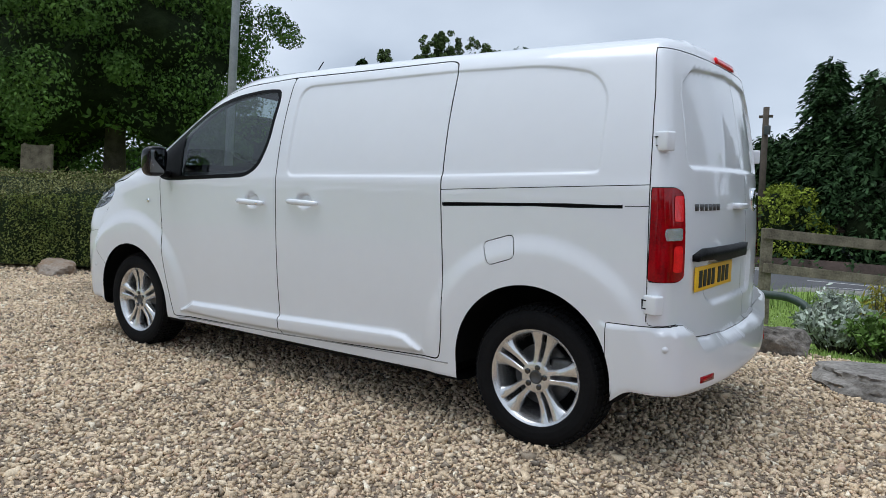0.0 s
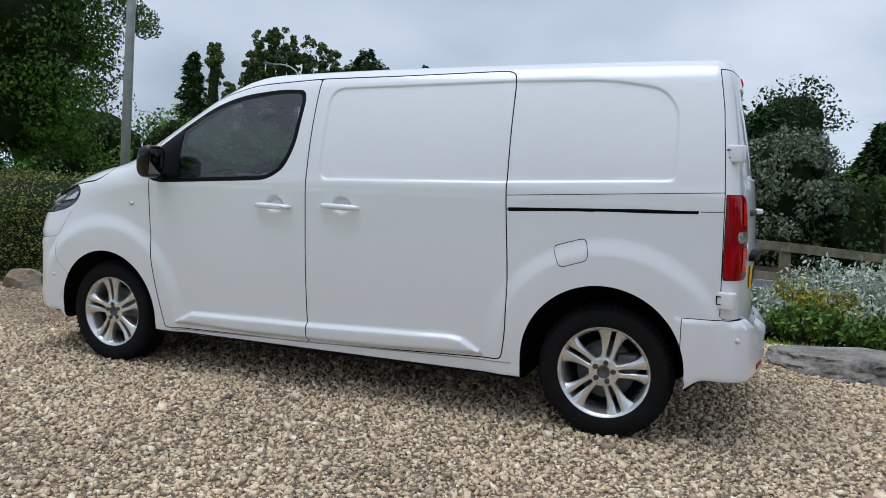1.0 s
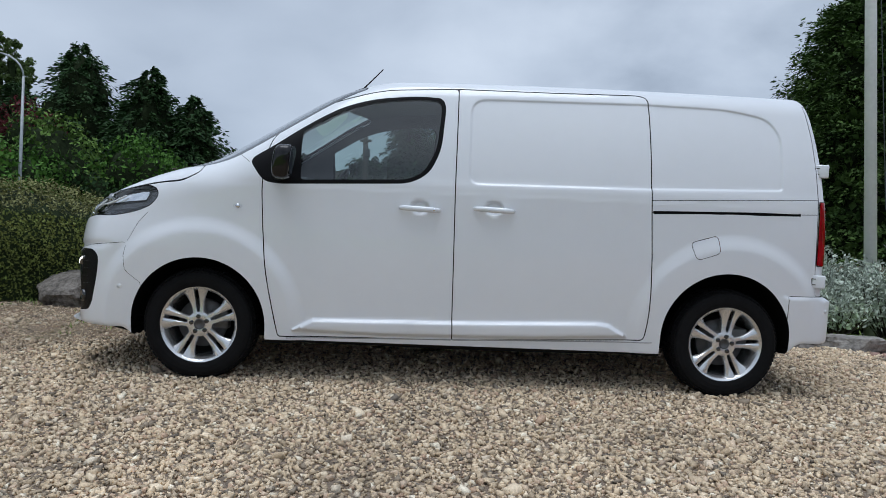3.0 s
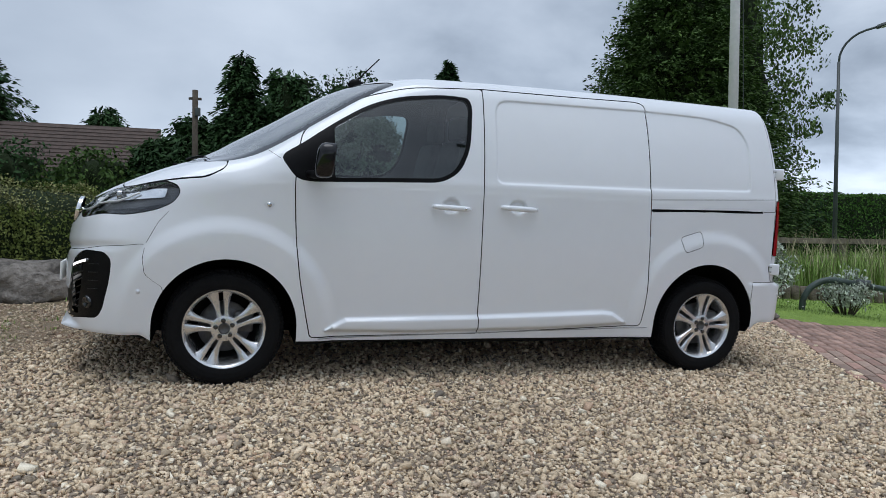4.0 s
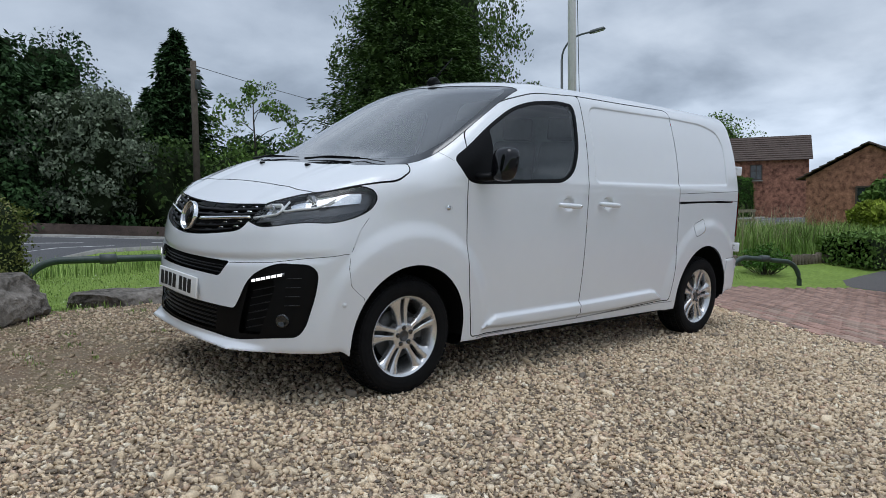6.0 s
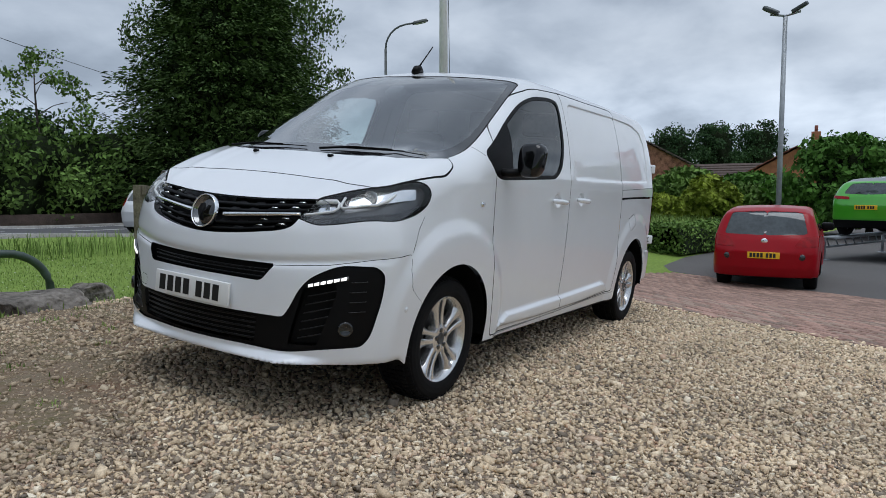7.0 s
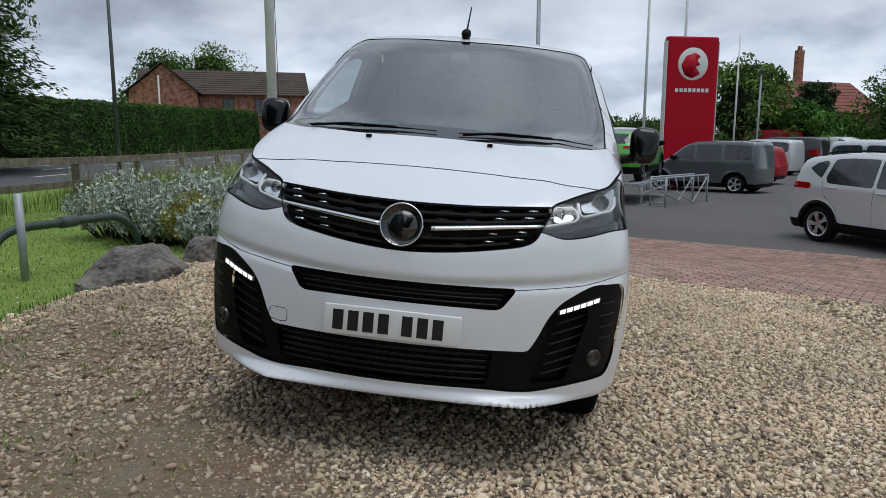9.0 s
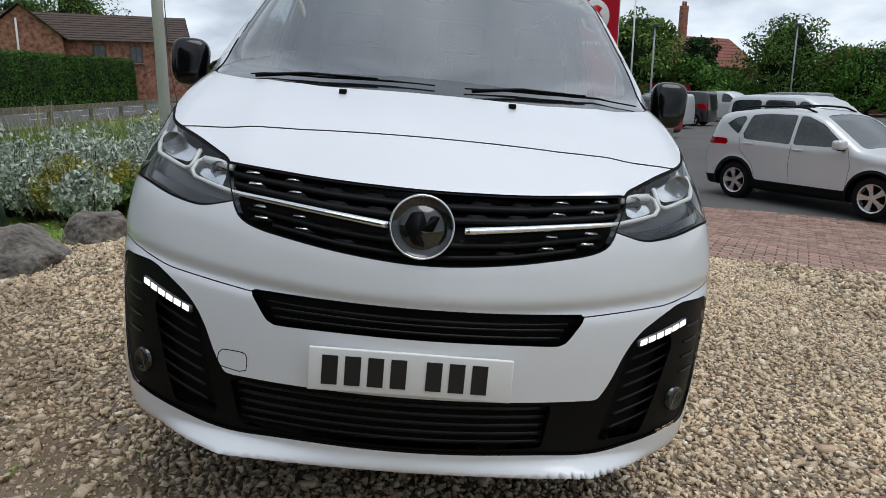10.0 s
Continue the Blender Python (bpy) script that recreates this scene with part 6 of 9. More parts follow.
    N = nrm * 0.8 + unit(m, rng) * 0.75; N /= np.linalg.norm(N, axis=1, keepdims=True)
    sz = leaf * rng.uniform(0.6, 1.4, m)
    # leaves of the top face take the paler material, if one is given
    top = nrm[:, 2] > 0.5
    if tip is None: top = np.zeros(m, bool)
    V, F = leaf_cloud((Q - off)[~top], N[~top], sz[~top], sz[~top] * 0.55, rng)
    tagged(fast_mesh("foliage", V, F, material, hd), "small clipped leaves", kind="stuff")
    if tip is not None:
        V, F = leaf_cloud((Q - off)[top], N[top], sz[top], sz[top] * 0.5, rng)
        tagged(fast_mesh("top_growth", V, F, tip, hd), "paler leaves on top", kind="stuff")
    return hd


def shrub(name, x, y, rx, ry, h, seed, material, label, stems=60, leaf=0.05, per=40, aspect=0.4, upward=0.7, lift=0.0):
    """A loose shrub: many upright leafy shoots from one base."""
    rng = np.random.default_rng(seed)
    sh = empty(name, pose(x, y, float(land(x, y))), label, "shrub")
    bm = bmesh.new()
    P, N, S = [], [], []
    for k in range(stems):
        a, r = rng.uniform(0, 2 * np.pi), rng.uniform(0, 1) ** 0.5
        tx, ty = rx * r * math.cos(a), ry * r * math.sin(a)
        hh = h * (1 - 0.45 * r * r) * rng.uniform(0.75, 1.1)
        p0, p1, p2 = Vector((tx * 0.35, ty * 0.35, 0)), Vector((tx * 0.85, ty * 0.85, hh * 0.6)), Vector((tx, ty, hh))
        if k % 2 == 0: add_tube(bm, [p0, p1, p2], [0.010, 0.006, 0.002], 4, cap=False)
        t = rng.uniform(0.15, 1, per) ** 0.8
        q = (1 - t)[:, None] ** 2 * np.array(p0) + (2 * t * (1 - t))[:, None] * np.array(p1) + (t ** 2)[:, None] * np.array(p2)
        d = unit(per, rng); d[:, 2] = np.abs(d[:, 2]) * upward
        P.append(q + d * rng.uniform(0.0, 0.11, per)[:, None]); N.append(d)
    part("stem", bm, M_bark, sh, "thin woody stems")
    P, N = np.concatenate(P), np.concatenate(N)
    N = N * 0.5 + unit(len(P), rng) * 0.7; N /= np.linalg.norm(N, axis=1, keepdims=True)
    s = leaf * rng.uniform(0.6, 1.35, len(P))
    V, F = leaf_cloud(P, N, s, s * aspect, rng, droop=-0.4)
    V[:, 2] = np.maximum(V[:, 2], 0.0)
    tagged(fast_mesh("foliage", V, F, material, sh), "many small leaves", kind="stuff")
    return sh


def blades(name, pts_fn, n, h, seed, material, label, parent=None, width=0.008, seed_heads=None):
    """Grass: thin bent blades scattered by pts_fn."""
    rng = np.random.default_rng(seed)
    xy = pts_fn(rng, n)
    z = land(xy[:, 0], xy[:, 1])
    a = rng.uniform(0, 2 * np.pi, len(xy)); hh = h * rng.uniform(0.4, 1.15, len(xy)); ln = hh * rng.uniform(0.1, 0.6, len(xy))
    d = np.stack([np.cos(a), np.sin(a)], 1); sd = np.stack([-d[:, 1], d[:, 0]], 1) * width * 0.5
    B = np.column_stack([xy, z]); M = np.column_stack([xy + d * (ln * 0.35)[:, None], z + hh * 0.65]); T = np.column_stack([xy + d * ln[:, None], z + hh])
    sd3 = np.column_stack([sd, 0 * a])
    V = np.stack([B - sd3, B + sd3, M + sd3 * 0.8, M - sd3 * 0.8, T], 1).reshape(-1, 3)
    i = 5 * np.arange(len(xy))
    F = np.concatenate([np.stack([i, i + 1, i + 2], 1), np.stack([i, i + 2, i + 3], 1), np.stack([i + 3, i + 2, i + 4], 1)])
    o = tagged(fast_mesh(name, V, F, material, parent), label, "grass", kind="stuff")
    return o


# ---------------------------------------------------------------- trees and shrubs of the place
broad_tree("sycamore_tree", -14.9, 6.7, 11.5, 3.95, 2.8, 11, M_leaf_sy, "large dark green sycamore with a thick trunk", 380, 300, 0.105, 0.34, 12, 0.15, core=0.8, solid=0.78)
broad_tree("sycamore_tree", -20.0, 5.0, 11.0, 5.0, 2.0, 12, M_leaf_sy, "large dark green sycamore behind the hedge", 190, 190, 0.14, 0.3, 9, 0.17, core=0.8, solid=0.8)
for k, (x, y, h) in enumerate(((-68.0, 80.1, 28.6), (-66.4, 81.5, 23.3), (-64.2, 83.2, 28.0), (-62.9, 84.0, 31.0), (-61.6, 85.0, 32.0), (-60.4, 85.8, 31.9), (-59.3, 86.8, 31.2), (-57.3, 87.9, 31.0), (-55.4, 89.1, 30.4), (-53.9, 90.0, 29.4), (-52.6, 90.7, 27.0))):
    broad_tree("poplar_tree", x, y, h, 1.40, 1.5, 30 + k, M_leaf_po, "tall slender grey-green poplar", 120, 64, 0.42, 0.3, 5, 0.36, profile=lambda t: 0.34 + 0.66 * np.sin(np.pi * np.clip(t * 0.93 + 0.05, 0, 1)) ** 0.6, droop=-0.5, solid=0.62)
conifer("conifer_tree", -47.1, 51.9, 18.6, 3.0, 48, M_leaf_dk, "narrow dark green conifer before the poplars", 30, 30, 0.6, full=0.6)
for k, (x, y, h, r) in enumerate(((-21.7, 40.2, 14.0, 6.0), (-26.0, 41.0, 11.6, 4.6), (-16.4, 37.8, 11.9, 4.8), (-14.0, 38.6, 10.4, 4.2), (9.6, 30.2, 9.6, 2.2), (8.2, 29.6, 6.6, 2.0), (-18.9, 41.0, 10.6, 4.6))):
    conifer("conifer_tree", x, y, h, r, 50 + k, M_leaf_dk, "dark green conifer with layered boughs", 34, 40, 0.36, full=0.66, sprays=17, ragged=0.42)
# weeping cedars and a larch across the road
for k, (x, y, h, r, f) in enumerate(((-0.75, 27.6, 8.2, 1.5, 0.42), (1.3, 27.4, 7.7, 2.9, 0.34), (-0.6, 28.0, 6.0, 3.4, 0.36), (3.5, 26.6, 6.7, 1.3, 0.40), (2.6, 27.6, 5.8, 2.6, 0.4), (-2.8, 28.4, 5.5, 2.6, 0.40), (-4.3, 27.4, 4.3, 1.9, 0.5), (-8.3, 42.5, 7.8, 3.4, 0.45))):
    conifer("cedar_tree", x, y, h, r, 260 + k, M_leaf_dk, "dark weeping cedar with drooping boughs", 28, 48, 0.30, full=f, ragged=0.45, sprays=17, upright=-0.14, solid=0.60)
broad_tree("whitebeam_tree", 4.2, 25.4, 5.6, 2.3, 0.6, 62, M_leaf_wh, "grey-green whitebeam with pale leaf backs", 120, 110, 0.17, 0.15, 7, 0.22)
broad_tree("cherry_tree", 11.3, 25.4, 6.5, 2.3, 1.2, 63, M_leaf_gr, "thin small tree with open crown", 80, 44, 0.17, 0.10, 9, 0.17, core=0, solid=0)
conifer("yew_tree", 17.5, 21.8, 12.4, 5.1, 64, M_leaf_cy, "very broad dark green cypress beside the road", 46, 84, 0.23, full=0.50, ragged=0.20, r0=0.35, upright=0.10, sprays=30, core=0.76)
broad_tree("birch_tree", 21.9, 25.2, 14.8, 5.6, 3.0, 65, M_leaf_bi, "tall birch with hanging twigs", 210, 90, 0.19, 0.25, 10, 0.14, droop=1.4, core=0.3, solid=0.45)
broad_tree("yellow_shrub", -1.8, 25.6, 3.0, 1.4, 0.2, 66, M_leaf_yg, "rounded yellow-green garden shrub", 80, 90, 0.13, 0.06, 4, 0.28)
for k, (x, y, h, r, m) in enumerate(((-10, 28, 3.6, 2.6, M_leaf_dk), (-6.5, 27.5, 3.4, 2.4, M_leaf_cy), (-3.6, 28, 3.6, 2.2, M_leaf_dk), (1.0, 26.8, 3.2, 2.4, M_leaf_dk), (4.2, 26.5, 3.6, 2.6, M_leaf_dk), (7.2, 25.6, 3.8, 2.5, M_leaf_cy), (10.2, 25.2, 3.5, 2.6, M_leaf_gr),
                                     (13.2, 24.6, 3.7, 2.6, M_leaf_gr), (16.0, 23.8, 3.2, 2.2, M_leaf_pr), (-17, 24.5, 4.6, 3.2, M_leaf_pr), (-20.5, 24, 4.2, 3.0, M_leaf_pr), (-24.5, 22, 4.0, 3.0, M_leaf_sy), (-14.6, 27, 4.4, 2.6, M_leaf_dk), (-28, 16, 4.5, 3.5, M_leaf_pr),
                                     (-24, 10, 3.0, 2.5, M_leaf_sy), (-18, 11.5, 2.6, 2.2, M_leaf_pr), (23.0, 22.6, 3.2, 2.0, M_leaf_dk), (-34, 26, 6, 4, M_leaf_dk), (-30, 36, 7, 4, M_leaf_sy), (-24, 25, 6.6, 3.6, M_leaf_gr), (-20.6, 26, 6.2, 3.2, M_leaf_pr), (-16.6, 26.6, 6.4, 3.0, M_leaf_gr), (-13.2, 27.6, 5.6, 2.8, M_leaf_pr), (-28.5, 23, 7, 4, M_leaf_sy), (4.9, 33.6, 9.2, 2.8, M_leaf_dk), (7.4, 30.6, 5.0, 2.4, M_leaf_sy), (12.6, 28.5, 4.4, 2.4, M_leaf_dk))):
    broad_tree("roadside_shrub", x, y, h, r, 0.1, 70 + k, m, "dense dark shrub on the far verge", 60, 66, 0.215, 0.08, 4, 0.30)
for k, (x, y, h, r) in enumerate(((-21.6, 28.5, 8.2, 2.6), (-18.6, 28.8, 7.6, 2.2))):
    broad_tree("copper_tree", x, y, h, r, 0.6, 240 + k, M_leaf_co, "dark red copper-leaved ornamental tree", 70, 80, 0.18, 0.12, 6, 0.26)
# distance beyond the car park
for k, (x, y, h, r, m) in enumerate(((25.5, 3.0, 1.9, 1.0, M_leaf_yg), (27.2, 4.3, 2.2, 1.3, M_leaf_gr), (30.5, 2.6, 1.7, 1.3, M_leaf_gr), (33.5, 1.6, 1.9, 1.5, M_leaf_pr), (28.6, -1.7, 3.9, 2.4, M_leaf_pr), (31.0, -2.6, 3.6, 2.0, M_leaf_gr), (23.5, 4.4, 1.1, 0.8, M_leaf_yg), (67, 14.5, 7.2, 3.4, M_leaf_dk), (70, 11.0, 7.8, 3.2, M_leaf_dk), (74, 7.6, 8.0, 3.4, M_leaf_dk), (38.5, 3.4, 2.2, 1.8, M_leaf_pr), (46, -14.5, 7.0, 3.4, M_leaf_gr), (45, -18.0, 3.8, 2.4, M_leaf_pr), (56, -30, 7.4, 4.4, M_leaf_sy), (54, -36, 5.2, 4.0, M_leaf_pr),
                                     (64, -25.5, 6.4, 2.0, M_leaf_dk), (52, -44, 9, 4.5, M_leaf_dk), (48, -47, 13, 5.5, M_leaf_dk), (66, 32, 9.5, 5, M_leaf_gr), (60, 34, 8.5, 4, M_leaf_sy), (72, -12, 3.4, 4, M_leaf_sy), (60, -20, 3.2, 3.5, M_leaf_pr), (58, -25.5, 3.4, 3.5, M_leaf_pr), (57, -33, 3.4, 3.5, M_leaf_pr), (54, -40, 3.4, 3.5, M_leaf_pr), (75, -4, 3.5, 4.5, M_leaf_gr))):
    broad_tree("garden_tree", x, y, h, r, 0.5, 100 + k, m, "leafy garden tree beyond the car park", 90, 90, 0.28, 0.14, 6, 0.24, solid=0.5)
conifer("conifer_tree", 50.7, -3.9, 5.6, 1.5, 130, M_leaf_dk, "small dark conifer beyond the car park", 22, 26, 0.4)

hedge("clipped_hedge", [(-2.94, 3.46), (-3.6, 3.2), (-4.2, 2.75), (-5.0, 2.1), (-5.8, 1.5), (-7.0, 0.9), (-9.5, 0.0)], 1.15, 0.02, 1.33, 140, M_leaf_hg, "clipped green garden hedge with paler leaves on top", 2000, 0.032, M_leaf_hg2, tilt=0.30)
hedge("tall_hedge", [(20.5, 22.6), (26, 22.6), (33, 22.6), (41, 22.7)], 1.6, 0.0, 3.05, 141, M_leaf_pr, "tall clipped green hedge across the road", 190, 0.115)
hedge("tall_hedge", [(39.8, 24.3), (45, 23.7), (50, 22.8), (55, 22.4), (59, 20.8), (64, 18.8)], 1.4, 0.0, 3.2, 142, M_leaf_pr, "tall clipped green hedge before the brick house", 130, 0.14)
hedge("low_hedge", [(12.8, 1.7), (15.5, 1.3), (19, 1.0), (24, 1.2)], 1.2, 0.0, 0.68, 143, M_leaf_gr, "low shaggy green hedge beside the car park", 300, 0.09)

# bed of silver, gold and green shrubs behind the stones
for k, (x, y, rx, ry, h) in enumerate(((2.50, 3.12, 0.34, 0.28, 0.50), (3.65, 4.95, 0.62, 0.55, 0.85), (3.30, 4.35, 0.66, 0.55, 0.92), (4.10, 3.95, 0.66, 0.55, 0.95), (4.85, 3.35, 0.66, 0.58, 1.02), (3.55, 3.55, 0.60, 0.50, 0.78), (4.35, 3.05, 0.58, 0.50, 0.86), (5.15, 2.65, 0.55, 0.48, 0.92), (5.5, 3.6, 0.5, 0.5, 0.85), (3.05, 3.85, 0.42, 0.36, 0.60), (3.65, 2.95, 0.46, 0.34, 0.55), (4.3, 2.45, 0.45, 0.34, 0.55))):
    tagged(shrub("silver_shrub", x, y, rx, ry, h, 150 + k, M_leaf_si, "silvery grey-leaved shrub in the stone-edged bed", 110, 0.060, 36, 0.42), group="silver shrubs in the bed")
for k, (x, y, rx, ry, h) in enumerate(((2.85, 3.42, 0.46, 0.38, 0.62), (3.20, 3.00, 0.42, 0.32, 0.50))):
    tagged(shrub("golden_shrub", x, y, rx, ry, h, 170 + k, M_leaf_gd, "spiky golden-yellow shrub in the bed", 70, 0.085, 26, 0.16, 0.9), group="golden shrubs in the bed")
for k, (x, y, rx, ry, h) in enumerate(((2.95, 2.72, 0.38, 0.26, 0.40), (3.45, 2.60, 0.30, 0.22, 0.30))):
    tagged(shrub("green_shrub", x, y, rx, ry, h, 180 + k, M_leaf_gr, "low leafy green shrub at the edge of the bed", 60, 0.055, 28, 0.5), group="green shrubs in the bed")
shrub("dark_shrub", 9.7, 2.1, 0.6, 0.5, 0.55, 190, M_leaf_pr, "low dark green shrub beside the drive", 70, 0.07, 30, 0.4)
shrub("silver_shrub", 6.4, 2.35, 0.38, 0.34, 0.62, 191, M_leaf_si, "silvery grey-leaved shrub beside the drive", 60, 0.052, 30, 0.42)


def lawn_pts(rng, n):
    p = np.column_stack([rng.uniform(-3.2, 9.5, n), rng.uniform(1.9, 9.0, n)])
    ok = (sd_poly(p[:, 0], p[:, 1], GRAVEL) > 0.02) & (sd_poly(p[:, 0], p[:, 1], PAVING) > 0.02)
    return p[ok]


def bank_pts(rng, n):
    t, w = rng.uniform(0, 1, n), rng.uniform(0, 1, n)
    return np.column_stack([7.0 + 9.0 * t + 0.8 * w, 5.0 - 2.6 * t + 3.6 * w])


def verge_pts(rng, n):
    p = np.column_stack([rng.uniform(-3.0, 20, n), rng.uniform(8.6, 10.2, n)])
    return p


blades("lawn_blades", lawn_pts, 34000, 0.032, 200, M_grassb, "short green lawn grass", width=0.007)
blades("long_grass", bank_pts, 9000, 0.80, 201, M_grassb, "long unmown green grass on the bank", width=0.016)
blades("seeding_grass", bank_pts, 1500, 1.15, 202, M_seed, "pale seeding grass stalks on the bank", width=0.012)
blades("field_grass", lambda rng, n: np.column_stack([rng.uniform(13, 27, n), rng.uniform(2.2, 6.5, n)]), 9000, 0.55, 206, M_grassb, "long unmown grass behind the low hedge", width=0.018)
blades("verge_grass", verge_pts, 5000, 0.35, 203, M_grassb, "rough grass below the timber fence", width=0.014)


def edge_pts(rng, n):
    i = rng.integers(0, len(GRAVEL), n)
    p = GRAVEL[i] + (GRAVEL[(i + 1) % len(GRAVEL)] - GRAVEL[i]) * rng.uniform(0, 1, (n, 1)) + rng.normal(size=(n, 2)) * 0.10
    return p[(p[:, 1] > 1.4) & (p[:, 0] > -9)]


blades("edge_grass", edge_pts, 1600, 0.07, 204, M_grassb, "stray grass along the gravel edge", width=0.009)
rng_d = np.random.default_rng(205)
dp = lawn_pts(rng_d, 900)
dv, df = leaf_cloud(np.column_stack([dp, land(dp[:, 0], dp[:, 1]) + 0.055]), np.tile([0, 0, 1.0], (len(dp), 1)) + rng_d.normal(size=(len(dp), 3)) * 0.1, 0.022, 0.020, rng_d, 0)
tagged(fast_mesh("daisies", dv, df, mat("daisy_white", (0.75, 0.75, 0.70), 0.8)), "tiny white daisies in the lawn", "flowers", kind="stuff")


# ---------------------------------------------------------------- stones, fence, hoops, poles
M_rock = mat("rock_grey", (0.075, 0.066, 0.057), 0.95, spec=0.2, vary=0.40, vscale=3.2, second=(0.20, 0.18, 0.158), bump=0.05, bscale=14)
M_slab = mat("slab_grey", (0.15, 0.138, 0.122), 0.92, spec=0.2, vary=0.3, vscale=4, second=(0.27, 0.25, 0.225), bump=0.03, bscale=16)
M_rock_o = mat("rock_ochre", (0.30, 0.19, 0.10), 0.9, vary=0.3, vscale=4, second=(0.24, 0.21, 0.18), bump=0.03, bscale=10)
M_timber = mat("weathered_timber", (0.125, 0.100, 0.072), 0.9, vary=0.35, vscale=6, second=(0.19, 0.16, 0.12), bump=0.004, bscale=60, rnd=0.15)
M_pole_t = mat("creosoted_timber", (0.075, 0.060, 0.044), 0.9, vary=0.3, vscale=6, bump=0.004, bscale=60)
M_hoop = mat("dark_green_steel", (0.035, 0.055, 0.045), 0.5, vary=0.3, vscale=8)
M_galv = mat("galvanised_steel", (0.36, 0.38, 0.40), 0.5, metal=0.4, vary=0.15, vscale=9)
M_pole_w = mat("white_pole_paint", (0.70, 0.70, 0.68), 0.5, vary=0.08, vscale=3)
M_pole_d = mat("dark_pole_paint", (0.055, 0.065, 0.065), 0.5, vary=0.2, vscale=4)
M_lampglass = mat("lamp_glass", (0.5, 0.5, 0.5), 0.2)


def rock(x, y, sx, sy, h, turn, seed, material, label, flat=0.75):
    """A quarried boulder: a ball cut by several planes, roughened, sunk a little into the ground."""
    rng = np.random.default_rng(seed)
    bm = bmesh.new()
    bmesh.ops.create_icosphere(bm, subdivisions=5, radius=1.0)
    planes = [(unit(1, rng)[0], rng.uniform(0.62, 0.92)) for _ in range(14)] + [(np.array([0, 0, 1.0]), flat)]
    P = np.array([v.co for v in bm.verts])
    for n, d in planes:
        n = n / np.linalg.norm(n)
        P -= np.maximum(P @ n - d, 0)[:, None] * n * 0.97
    for v, p in zip(bm.verts, P):
        q = Vector(p * 2.2) + Vector((seed, seed * 0.3, 0))
        p = p * (1 + 0.09 * noise.fractal(q, 0.9, 2.1, 5) - 0.05 * abs(noise.noise(q * 2.1)) + 0.035 * noise.noise(Vector((q.x * 2, q.y * 2, q.z * 9))))
        v.co = Vector((p[0] * sx / 2, p[1] * sy / 2, p[2] * h * 0.92 + h * 0.08))
    o = part("boulder", bm, material, None, smooth=True)
    o.data.set_sharp_from_angle(angle=radians(38))
    o.matrix_world = pose(x, y, float(land(x, y)) - 0.02, 0, 0, turn)
    return tagged(o, label, "boulder", "stones edging the gravel")


rock(3.12, 1.60, 1.25, 1.15, 0.26, 25, 3, M_slab, "broad flat grey stone slab at the gravel edge", 0.45)
rock(3.75, 1.25, 0.9, 0.6, 0.24, -10, 4, M_slab, "flat grey stone slab at the gravel edge", 0.5)
rock(2.15, 2.15, 0.60, 0.44, 0.27, 12, 5, M_rock, "blocky grey stone beside the slab")
rock(0.50, 2.80, 1.30, 0.85, 0.37, 8, 6, M_rock, "large brown-grey boulder before the shrubs")
rock(1.38, 2.55, 0.62, 0.46, 0.30, -20, 7, M_rock, "dark grey boulder before the shrubs")
rock(-3.46, 2.14, 1.44, 0.85, 0.47, 5, 8, M_rock, "large grey boulder before the hedge")
rock(-1.95, 2.75, 1.05, 0.75, 0.30, -15, 9, M_rock, "flat mossy grey boulder at the lawn edge", 0.5)
rock(-1.15, 3.05, 0.45, 0.4, 0.24, 30, 10, M_rock, "small grey stone at the lawn edge")
rock(-4.85, 1.10, 0.62, 0.42, 0.28, 20, 13, M_rock_o, "ochre-brown stone in the gravel by the hedge")
rock(-5.75, 0.62, 0.7, 0.45, 0.26, -12, 14, M_rock_o, "ochre-brown stone in the gravel by the hedge")


def timber_fence():
    pts = [(1.38, 5.83), (3.0, 6.75), (4.9, 7.80), (7.6, 8.10), (10.3, 8.40), (13.0, 8.70), (15.8, 9.0), (18.6, 9.35), (21.5, 9.7), (24.5, 10.1), (27.5, 10.5)]
    fence = empty("timber_fence", pose(1.38, 5.83, 0), "weathered timber post and rail fence on the verge", "fence")
    off = Vector((1.38, 5.83, 0))

    def post(x, y, top):
        z = float(land(x, y))
        bm = bmesh.new()
        add_box(bm, (0.13, 0.11, top - z + 0.1), (0, 0, 0), 0.008)
        o = part("post", bm, M_timber, fence, smooth=False)
        o.location = Vector((x, y, (top + z - 0.1) / 2)) - off
        o.rotation_euler = (0, 0, radians(20))

    def rail(a, b, za, zb, h):
        a, b = Vector((*a, za)), Vector((*b, zb))
        bm = bmesh.new()
        add_box(bm, ((b - a).length + 0.10, 0.045, h), (0, 0, 0), 0.006)
        o = part("rail", bm, M_timber, fence, smooth=False)
        d = b - a
        o.matrix_local = Matrix.Translation((a + b) / 2 - off) @ d.to_track_quat("X", "Z").to_matrix().to_4x4()
    tops = [1.20, 1.09, 0.94, 0.88, 0.84, 0.82, 0.80, 0.79, 0.78, 0.77, 0.76]
    for p, t in zip(pts, tops): post(*p, t)
    for i in range(len(pts) - 1):
        n = Vector((pts[i + 1][1] - pts[i][1], -(pts[i + 1][0] - pts[i][0]))).normalized() * 0.08
        a, b = (pts[i][0] + n.x, pts[i][1] + n.y), (pts[i + 1][0] + n.x, pts[i + 1][1] + n.y)
        rail(a, b, tops[i] - 0.07, tops[i + 1] - 0.07, 0.13)
        rail(a, b, tops[i] - 0.50, tops[i + 1] - 0.50, 0.12)
    return fence


timber_fence()


